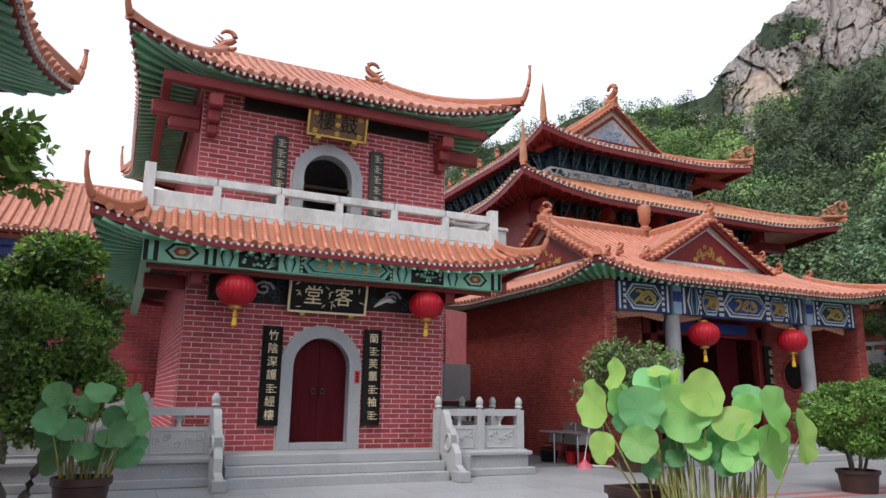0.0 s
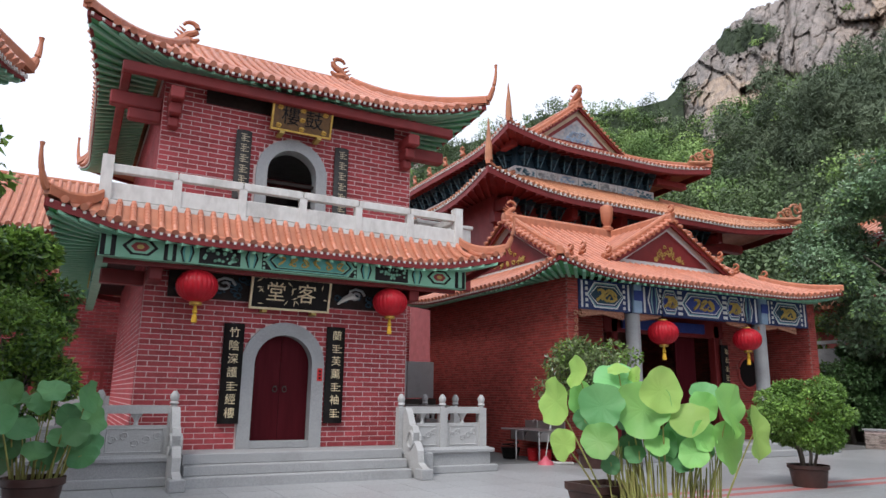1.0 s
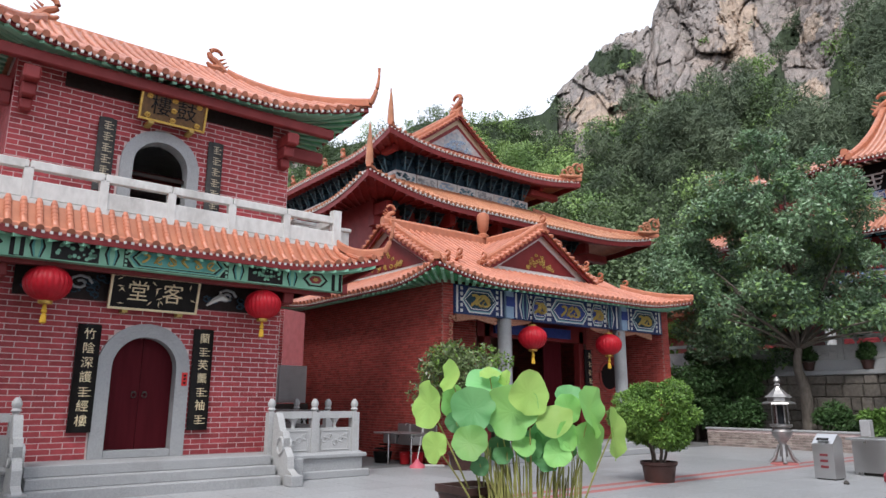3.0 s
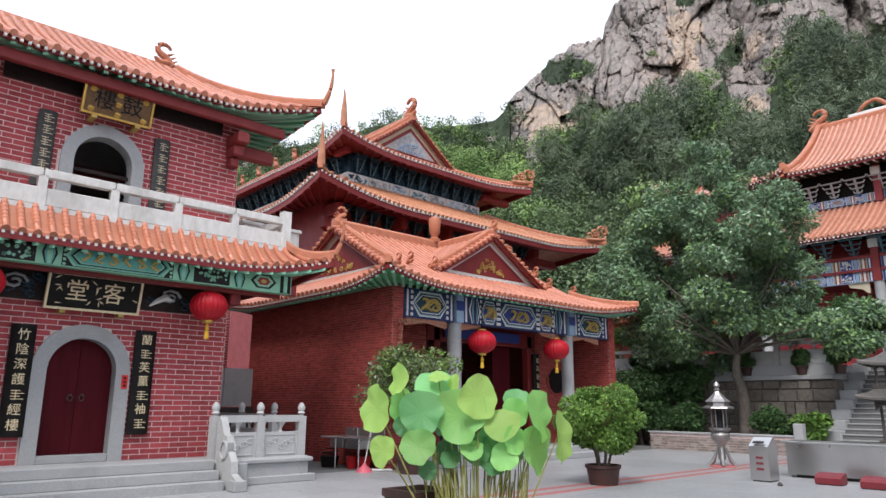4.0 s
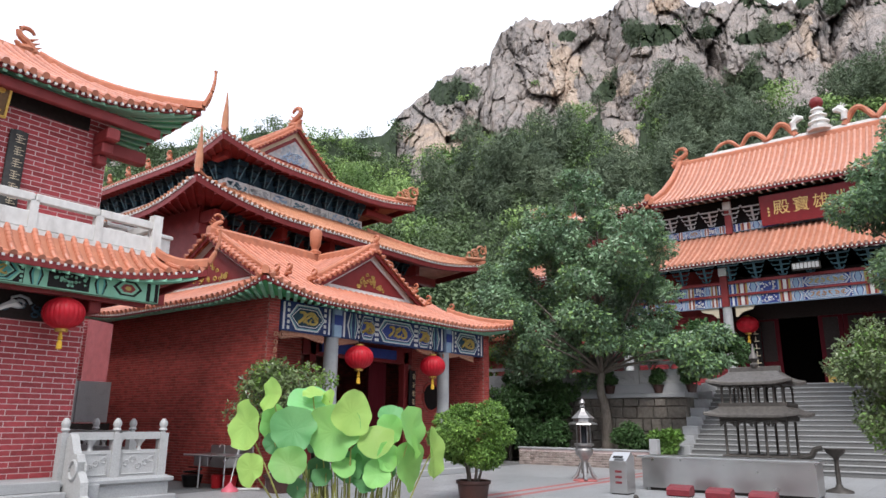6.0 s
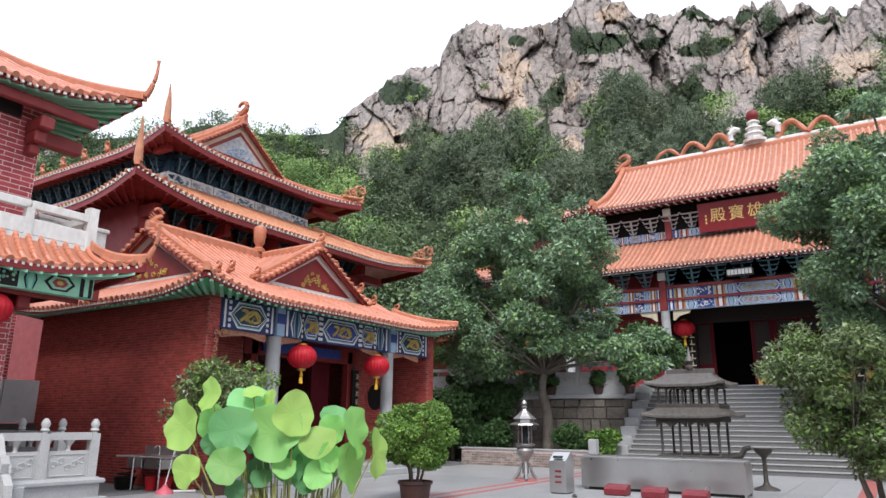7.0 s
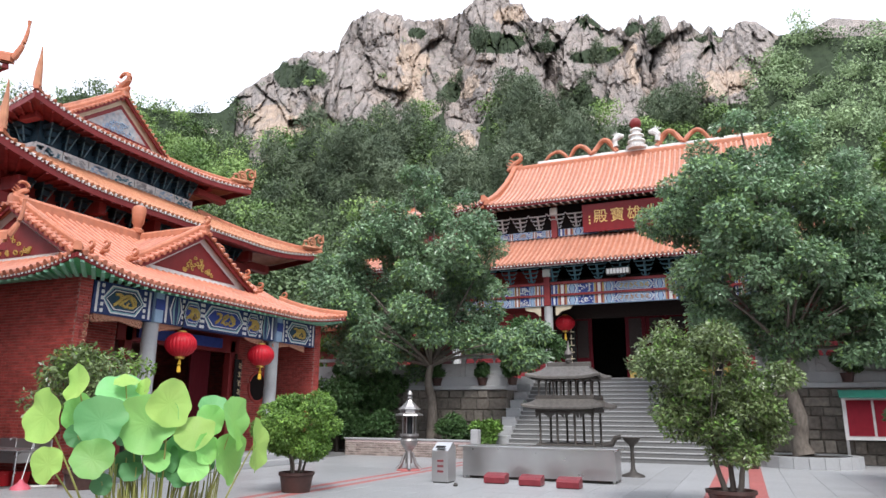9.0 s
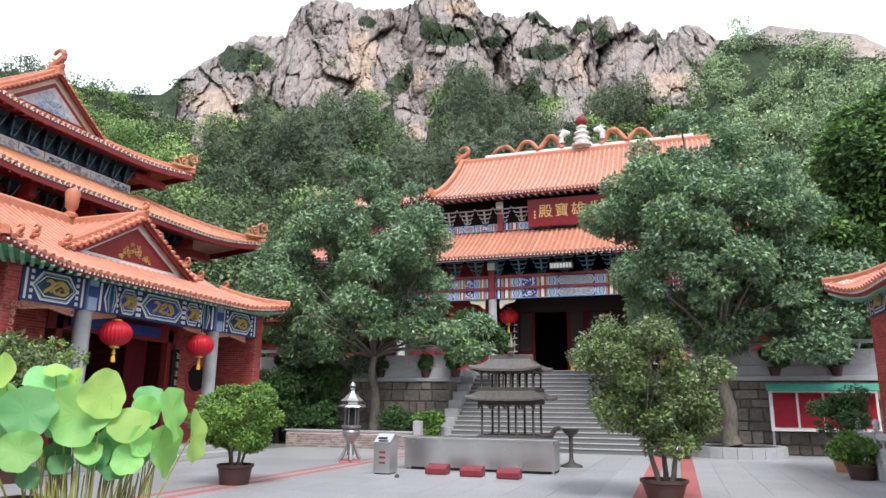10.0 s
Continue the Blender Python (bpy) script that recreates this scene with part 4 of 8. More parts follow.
        for k in range(len(a) - 1):
            q0, q1 = a[k] + 0.07, a[k + 1] - 0.07
            for z0, z1, w in ((5.53, 5.69, 0.075), (5.02, 5.34, 0.055)):
                s = Shape().box(q0 - 0.06, q1 + 0.06, c - w, c + w, z0, z1, 0.012) if along == "x" else Shape().box(c - w, c + w, q0 - 0.06, q1 + 0.06, z0, z1, 0.012)
                part("handrail" if z0 > 5.4 else "parapet_panel", s, BALUSTER, t)
    return t


tower_details(tower)


def tower_steps():
    t = thing("entrance_steps", 4.05, 12.95, 0, "three grey granite steps with carved cheek stones", "steps")
    for k in range(3):
        part("step", Shape().box(1.9, 6.15, 12.7 + 0.24 * k, 13.42 if k == 2 else 13.1 + 0.24 * k, 0.173 * k + (0.001 if k else -0.01), 0.173 * (k + 1) + (0.006 if k == 2 else 0), 0.012), GRANITE, t)
    for x in (1.73, 6.28):
        prof = [(12.35, 0), (13.3, 0), (13.3, 1.25), (13.2, 1.34), (13.12, 1.25), (13.05, 1.12), (12.98, 1.0), (12.86, 0.98), (12.8, 0.86), (12.84, 0.7), (12.72, 0.66), (12.6, 0.52), (12.58, 0.3), (12.35, 0.2)]
        part("cheek_stone", Shape().slab([(y, z) for y, z in prof], (x + 0.07, 0, 0), (0, 1, 0), UPZ, 0.14), GRANITE_PALE, t, "carved cloud-shaped cheek stone")
        ring = [(x + 0.085, 12.92 + 0.13 * math.cos(k * math.pi / 8), 0.72 + 0.16 * math.sin(k * math.pi / 8)) for k in range(17)]
        part("drum_relief", Shape().tube(ring, 0.025, 6).tube([(q[0] - 0.17, q[1], q[2]) for q in ring], 0.025, 6), GRANITE_PALE, t)
        part("foot_block", Shape().box(x - 0.13, x + 0.13, 12.28, 12.6, 0, 0.2, 0.015), GRANITE, t)
    part("cheek_block", Shape().box(6.5, 6.72, 12.9, 13.2, 0, 0.46, 0.02), GRANITE, t)
    return t


tower_steps()
rail = thing("stone_balustrade", 7.2, 13.3, 0.5, "carved pale stone balustrade with bud finials on the platform", "balustrade", "stone balustrades")
stone_rail(rail, (6.21, 13.42), (8.17, 13.42), 0.52, 3)
rail = thing("stone_balustrade", 8.17, 15, 0.5, "carved pale stone balustrade with bud finials on the platform", "balustrade", "stone balustrades")
stone_rail(rail, (8.17, 14.6), (8.17, 17.8), 0.52, 3)
rail = thing("stone_balustrade", 0.5, 13.3, 0.5, "carved pale stone balustrade with bud finials on the platform", "balustrade", "stone balustrades")
stone_rail(rail, (-1.9, 13.42), (1.72, 13.42), 0.52, 4)


def name_board(name, x, y, z, w, h, label, board, border, text, ink, size, lean=0.22, scallop=False, face=-1):
    """A name board that leans forward from the wall, its characters set from right to left."""
    t = thing(name, x, y, z, label, "sign")
    up = Vector((0, -lean, 1)).normalized()
    o = Vector((x, y, z))
    nrm = Vector((1, 0, 0)).cross(up)
    part("board", Shape().slab([(-w / 2, 0), (w / 2, 0), (w / 2, h), (-w / 2, h)], o, RX, up, 0.05), board, t)
    e = 0.03
    for pts in ([(-w / 2 - e, -e), (w / 2 + e, -e), (w / 2 + e, e * 0.4), (-w / 2 - e, e * 0.4)], [(-w / 2 - e, h - e * 0.4), (w / 2 + e, h - e * 0.4), (w / 2 + e, h + e), (-w / 2 - e, h + e)],
                [(-w / 2 - e, 0), (-w / 2 + e * 0.4, 0), (-w / 2 + e * 0.4, h), (-w / 2 - e, h)], [(w / 2 - e * 0.4, 0), (w / 2 + e, 0), (w / 2 + e, h), (w / 2 - e * 0.4, h)]):
        part("frame", Shape().slab(pts, o + nrm * 0.03, RX, up, 0.08), border, t)
    for k, ch in enumerate(text):
        cx = x + w * (0.5 - (k + 0.75) / (len(text) + 0.5))
        c = lettering(t, ch, Vector((cx, y, z)) + up * h / 2 + nrm * 0.01, RX, size, ink, up=up)
    for sx in (-1, 1):
        part("support", Shape().box(x + sx * w * 0.32 - 0.05, x + sx * w * 0.32 + 0.05, y - 0.02, AY0, z - 0.09, z - 0.02), OCHRE, t)
    return t, o, up, nrm


sign, so, su, sn = name_board("name_board", 3.87, 13.98, 3.3, 1.62, 0.62, "black lacquer name board with gilt characters and bamboo over the door", LACQUER, INK, "客堂", INK, 0.42)
rng = np.random.default_rng(5)
for k in range(34):
    px, pz = (rng.random() - 0.5) * 1.5, 0.06 + rng.random() * 0.5
    if abs(abs(px) - 0.33) < 0.2 and 0.12 < pz < 0.5:
        continue
    th = rng.random() * 6.3
    c, s_ = math.cos(th), math.sin(th)
    part("bamboo_leaf", Shape().slab([(px, pz), (px + 0.06 * c - 0.012 * s_, pz + 0.06 * s_ + 0.012 * c), (px + 0.13 * c, pz + 0.13 * s_), (px + 0.06 * c + 0.012 * s_, pz + 0.06 * s_ - 0.012 * c)], so + sn * 0.008, RX, su, 0.006), INK, sign)
SIGN_BROWN = material("aged_gilt_board", (0.16, 0.085, 0.03), (0.10, 0.05, 0.02), 12, 0.4, 0.2, 50)
sign, so, su, sn = name_board("name_board", 3.86, 13.88, 7.14, 1.28, 0.58, "brown and gilt name board with dark characters under the upper eaves", SIGN_BROWN, GOLD, "鼓樓", LACQUER, 0.42)
for cx, cz in ((-0.5, 0.08), (0.5, 0.08), (-0.5, 0.47), (0.5, 0.47), (0, 0.07), (0, 0.48), (0, 0.27)):
    orn = Shape()
    for k in range(4):
        orn.tube([so + sn * 0.015 + Vector(RX) * (cx + 0.06 * math.cos(q * 0.9 + k * 1.6) * (1 - q / 10)) + su * (cz + 0.05 * math.sin(q * 0.9 + k * 1.6) * (1 - q / 10)) for q in range(8)], 0.014, 5)
    part("gilt_flower", orn, GOLD, sign)


def couplet(x, z0, z1, w, text, ink, board, label, y=AY0 - 0.05):
    """A long bowed board with a column of characters; an unreadable one is a plain bar."""
    t = thing("couplet_board", x, y, z0, label, "sign", "couplet boards")
    s = Shape()
    ring = [(x - w / 2 + w * k / 8, y - 0.06 * math.sin(math.pi * k / 8) - 0.02) for k in range(9)] + [(x + w / 2, y + 0.02), (x - w / 2, y + 0.02)]
    s.rings([[(a, b, z0) for a, b in ring], [(a, b, z1) for a, b in ring]], caps=True)
    part("board", s, board, t, smooth=True)
    n = len(text)
    for k, ch in enumerate(text):
        z = z1 - (z1 - z0) * (k + 0.75) / (n + 0.5)
        if ch == "-":
            for q in range(4):
                brush_bar(t, (x + (0.02 if q % 2 else -0.015), y - 0.083, z + 0.075 - 0.048 * q), RX, w * (0.5 if q % 2 else 0.38), 0.014, ink)
            brush_bar(t, (x - 0.01, y - 0.083, z), RX, 0.014, 0.17, ink)
        else:
            lettering(t, ch, (x, y - 0.086, z), RX, 0.215, ink, 0.003)
    return t


couplet(2.82, 1.0, 2.96, 0.4, "竹陰深護-經樓", INK, LACQUER, "black lacquered couplet board with cream characters beside the door")
couplet(4.96, 1.0, 3.0, 0.4, "蘭-芙薰-袖-", INK, LACQUER, "black lacquered couplet board with cream characters beside the door")
GREY_BOARD = material("weathered_black_board", (0.055, 0.055, 0.052), (0.035, 0.034, 0.033), 9, 0.6, 0.2, 50, stain=0.4, stain_colour=(0.12, 0.12, 0.11))
couplet(2.72, 5.55, 7.05, 0.32, "------", CREAM, GREY_BOARD, "weathered dark couplet board with pale writing beside the window")
couplet(4.9, 5.45, 7.05, 0.32, "------", CREAM, GREY_BOARD, "weathered dark couplet board with pale writing beside the window")
slip = thing("paper_slip", 4.6, AY0 - 0.07, 1.9, "small bright red paper slip pasted beside the door", "notice")
PAPER_RED = material("red_paper", (0.62, 0.03, 0.03), (0.55, 0.025, 0.025), 20, 0.7)
part("paper", Shape().box(4.58, 4.69, AY0 - 0.072, AY0 - 0.062, 1.86, 2.12), PAPER_RED, slip)
for k in range(3):
    part("writing", Shape().box(4.61, 4.66, AY0 - 0.076, AY0 - 0.0721, 1.9 + 0.07 * k, 1.94 + 0.07 * k), LACQUER, slip)
lantern(1.94, 13.5, 3.56, 0.37, 4.4)
lantern(5.92, 13.5, 3.54, 0.36, 4.4)


# ---- entrance hall with columns ----
BX0, BX1, BY0, BY1 = 11.2, 21.4, 14.1, 21.9
BXC = 16.1
BLUE_NAVY = material("navy_paint", (0.022, 0.04, 0.13), (0.016, 0.03, 0.095), 8, 0.5, 0.1, 40)
TEAL_MIST = material("misty_teal_paint", (0.22, 0.38, 0.38), (0.16, 0.30, 0.31), 8, 0.5, 0.1, 40)
BLUES = (WHITE_PAINT, TEAL_MIST, BLUE_NAVY)


CARVED_TAN = material("carved_tan_timber", (0.46, 0.23, 0.15), (0.33, 0.15, 0.095), 14, 0.6, 0.3, 50)


def entrance_hall():
    t = thing("entrance_hall", BXC, 18.0, 0, "red brick temple hall with a columned porch and orange tile roof", "temple hall")
    part("platform", Shape().box(BX0 + 0.36, 21.6, 13.75, 22.0, 0, 0.34, 0.02), GRANITE, t)
    part("step", Shape().box(12.2, 20.6, 13.4, 13.76, 0, 0.17, 0.015), GRANITE, t)
    side = part("wall", Shape().box(BX0, BX0 + 0.35, BY0, BY1, 0.0, 4.78), MORTAR_DARK, t)
    brick_face(side, (BX0, BY1, 0), (0, -1, 0), BY1 - BY0, 0.0, 4.75, (0.25, 0.072), 0.009, 0.012, BRICK_DARK, BRICK_DARK_JOINED, part_if=lambda a, z: a > 6.4 and 0.5 < z < 4.3 and int(a * 7) % 3 != 9 and a < 7.6)
    brick_face(side, (BX0, BY0, 0), (1, 0, 0), 0.35, 0.0, 4.75, (0.25, 0.072), 0.009, 0.012, BRICK_DARK, BRICK_DARK_JOINED)
    other = part("wall", Shape().box(BX1 - 0.35, BX1, BY0, BY1, 0.3, 4.78), MORTAR_DARK, t)
    brick_face(other, (BX1 - 0.35, BY0, 0.3), (1, 0, 0), 0.35, 0.3, 4.75, (0.25, 0.072), 0.009, 0.012, BRICK_DARK, BRICK_DARK_JOINED)
    brick_face(other, (BX1 - 0.35, BY1, 0.3), (0, -1, 0), 7.8, 0.3, 4.75, (0.25, 0.072), 0.009, 0.012, BRICK_DARK, BRICK_DARK_JOINED)
    part("wall", Shape().box(BX0 + 0.35, BX1 - 0.35, BY1 - 0.3, BY1, 0.3, 4.78), MORTAR_DARK, t)
    part("ceiling", Shape().box(BX0 + 0.35, BX1 - 0.35, BY0 + 0.32, BY1 - 0.3, 4.5, 4.6), INNER_SHADE, t)
    # inner front: brick piers, a moon window and the open doorway
    pier = part("porch_wall", Shape().box(11.56, 13.6, 15.5, 15.75, 0.34, 4.5), MORTAR_DARK, t)
    brick_face(pier, (11.56, 15.5, 0.34), (1, 0, 0), 2.04, 0.34, 4.5, (0.25, 0.072), 0.009, 0.012, BRICK_DARK, BRICK_DARK_JOINED)
    pier = part("porch_wall", Shape().box(18.6, 20.6, 15.5, 15.75, 0.34, 4.5), MORTAR_DARK, t)

    def moon(a, z):
        return math.hypot(18.6 + a - 19.75, z - 2.45) < 0.55
    brick_face(pier, (18.6, 15.5, 0.34), (1, 0, 0), 2.0, 0.34, 4.5, (0.25, 0.072), 0.009, 0.012, BRICK_DARK, BRICK_DARK_JOINED, hole=moon)
    ring = [(19.75 + 0.5 * math.cos(k * math.pi / 16), 15.48, 2.45 + 0.5 * math.sin(k * math.pi / 16)) for k in range(33)]
    # The disc is near-black to stand for the unlit room behind.
    win = part("moon_window", Shape().slab([(0.5 * math.cos(k * math.pi / 16), 0.5 * math.sin(k * math.pi / 16)) for k in range(32)], (19.75, 15.49, 2.45), (1, 0, 0), (0, 0, 1), 0.02), INNER_SHADE, t, "round dark moon window")
    part("ring_frame", Shape().tube(ring, 0.05, 8), BRICK_DARK, win)
    for x in (14.0, 18.3):
        part("door_post", Shape().box(x - 0.12, x + 0.12, 15.45, 15.7, 0.34, 3.9, 0.01), RED_PAINT, t)
    part("door_lintel", Shape().box(13.6, 18.6, 15.45, 15.7, 3.5, 4.1, 0.01), RED_PAINT, t)
    part("open_door_leaf", Shape().box(16.75, 17.6, 15.75, 15.83, 0.34, 3.5, 0.01), DOOR_RED, t, "open dark red door leaf")
    blue = part("inner_painted_board", Shape().box(14.2, 17.6, 15.3, 15.4, 3.6, 3.9), BLUE, t)
    # columns, painted architrave, gilt corner brackets
    for cx in (13.6, 18.84):
        part("column", Shape().lathe(cx, 14.28, [(0.34, 0.34), (0.34, 0.44), (0.26, 0.5), (0.29, 0.58), (0.24, 0.66), (0.2, 0.72), (0.205, 2.5), (0.2, 4.0)], 24), GRANITE, t, "smooth grey stone column", smooth=True)
        part("capital", Shape().box(cx - 0.15, cx + 0.15, 14.02, 14.3, 3.88, 4.7, 0.02), BLUE_PALE, t)
        part("capital_band", Shape().box(cx - 0.16, cx + 0.16, 14.0, 14.02, 4.22, 4.5), BLUE, t)
    painted_band(t, (11.58, 14.1, 3.88), (1, 0, 0), 1.84, 0.8, [(0.2, "bar"), (1.3, "hex"), (0.2, "bar")], BLUE_NAVY, BLUES, (BLUE_DARK, BLUE), seed=2)
    painted_band(t, (13.78, 14.1, 3.88), (1, 0, 0), 4.86, 0.8, [(0.25, "bar"), (0.5, "chevron"), (0.8, "hex"), (2.0, "hex"), (0.8, "hex"), (0.5, "chevron"), (0.25, "bar")], BLUE_NAVY, BLUES, (BLUE, BLUE), seed=3)
    painted_band(t, (19.02, 14.1, 3.88), (1, 0, 0), 2.0, 0.8, [(0.2, "bar"), (1.3, "hex"), (0.2, "bar")], BLUE_NAVY, BLUES, (BLUE_DARK, BLUE), seed=5)
    for x, f in ((11.7, 1), (13.1, -1), (13.7, 1), (18.1, -1), (18.75, 1), (20.4, -1)):
        s = Shape()
        for k in range(7):
            s.tube([(x + f * (0.12 * k + 0.1 * math.cos(q * 0.9) * (1 - q / 12)), 14.16, 3.76 + 0.012 * k + (0.13 - 0.014 * k) * math.sin(q * 0.9) * (1 - q / 12)) for q in range(10)], 0.034, 5)
        s.tube([(x, 14.16, 3.86), (x + f * 0.85, 14.16, 3.86)], 0.03, 5)
        part("carved_bracket", s, CARVED_TAN, t, "carved timber corner bracket")
    for k in range(7):
        s = Shape().tube([(11.42 + 0.07 * math.cos(q * 0.9 + k) * (1 - q / 10), 14.05, 2.6 + 0.19 * k + 0.09 * math.sin(q * 0.9 + k) * (1 - q / 10)) for q in range(8)], 0.022, 5)
        part("carved_scroll", s, CARVED_TAN, t)
    # roof: hipped skirt, gabled top, front dormer gable
    skirt = Roof((10.5, 21.35, 13.4, 22.6), 4.74, 0.3, (11.95, 20.0, 15.0, 20.9), 5.46, 0.85, 2.8, 0.25)
    tile_roof(t, skirt, 0.24, 0.056, wall=(11.1, 21.05, 14.0, 22.0), rise=0.12, rafter_gap=0.26, detailed=("front", "left"), board_height=0.11)
    gable_roof(t, "x", 17.95, 2.95, 5.4, 7.1, 11.7, 20.2, 0.24, 0.056, bend=0.9)
    ridge = part("ridge", Shape().bar([(11.75 + 0.5 * k, 17.95, 7.06) for k in range(17)], 0.24, 0.32), TILE_RIDGE, t)
    gable_roof(t, "y", BXC, 2.6, 5.5, 7.05, 14.95, 17.6, 0.24, 0.056, bend=0.92)
    part("dormer_ridge", Shape().bar([(BXC, 14.95 + 0.3 * k, 7.02) for k in range(10)], 0.22, 0.26), TILE_RIDGE, t)
    ridge_finial(t, BXC, 15.05, 7.2, 0.35, -1, axis="y")
    ridge_finial(t, 12.0, 17.95, 7.3, 0.5, 1)
    ridge_finial(t, 20.2, 17.95, 7.3, 0.5, -1)
    for x, y, z in ((12.05, 15.0, 5.5), (13.4, 14.95, 5.6), (12.75, 15.3, 5.7), (18.8, 14.95, 5.6), (20.25, 15.0, 5.5), (19.6, 16.2, 6.3)):
        ridge_finial(t, x, y, z, 0.32, -1, axis="y")
    part("vase_finial", Shape().lathe(BXC, 17.95, [(0.2, 7.3), (0.22, 7.42), (0.12, 7.48), (0.13, 7.56), (0.19, 7.64), (0.21, 7.9), (0.23, 8.1), (0.2, 8.2), (0.1, 8.26)], 16), TILE_RIDGE, t, "bulbous orange tile finial", smooth=True)
    return t


hall_b = entrance_hall()
couplet(18.5, 1.2, 3.3, 0.34, "-------", INK, LACQUER, "dark couplet board with pale writing beside the hall doorway", 15.36)
lantern(14.4, 13.95, 3.38, 0.4, 4.5)
lantern(17.85, 13.95, 3.36, 0.4, 4.5)


# ---- double-eaved hall behind ----
TEAL_DULL = material("dull_teal_paint", (0.10, 0.20, 0.24), (0.07, 0.15, 0.19), 8, 0.5, 0.1, 40)


def bracket_row(t, x0, x1, y, z0, z1, n, axis="x", mat=BLUE_DARK, edge=BLUE_PALE):
    """A row of wedge-shaped bracket sets under an eave."""
    for k in range(n):
        c = x0 + (x1 - x0) * (k + 0.5) / n
        w = (x1 - x0) / n * 0.32
        s = Shape()
        for q in range(3):
            f = (q + 1) / 3
            z = lerp(z0, z1, q / 3)
            zz = lerp(z0, z1, (q + 0.8) / 3)
            if axis == "x":
                s.box(c - w * f, c + w * f, y - 0.5 * f, y, z, zz)
            else:
                s.box(y - 0.5 * f, y, c - w * f, c + w * f, z, zz)
        sets = part("bracket_set", s, mat, t)
        f = Shape()
        for sgn in (-1, 1):
            if axis == "x":
                f.tube([(c + sgn * w * 0.3, y - 0.2, z0), (c + sgn * w * 1.02, y - 0.52, z1 - 0.06)], 0.03, 4)
            else:
                f.tube([(y - 0.2, c + sgn * w * 0.3, z0), (y - 0.52, c + sgn * w * 1.02, z1 - 0.06)], 0.03, 4)
        part("painted_edge", f, TEAL_DULL, sets)


FADED_FRIEZE = material("faded_frieze_paint", (0.66, 0.65, 0.62), (0.46, 0.47, 0.47), 7, 0.75, 0.2, 40, stain=0.5, stain_colour=(0.24, 0.22, 0.2), stain_scale=2.5)
GREY_PICTURE = material("faded_gable_painting", (0.42, 0.42, 0.40), (0.20, 0.24, 0.28), 5, 0.7, 0.1, 40, stain=0.5, stain_colour=(0.40, 0.20, 0.16), stain_scale=3.0)


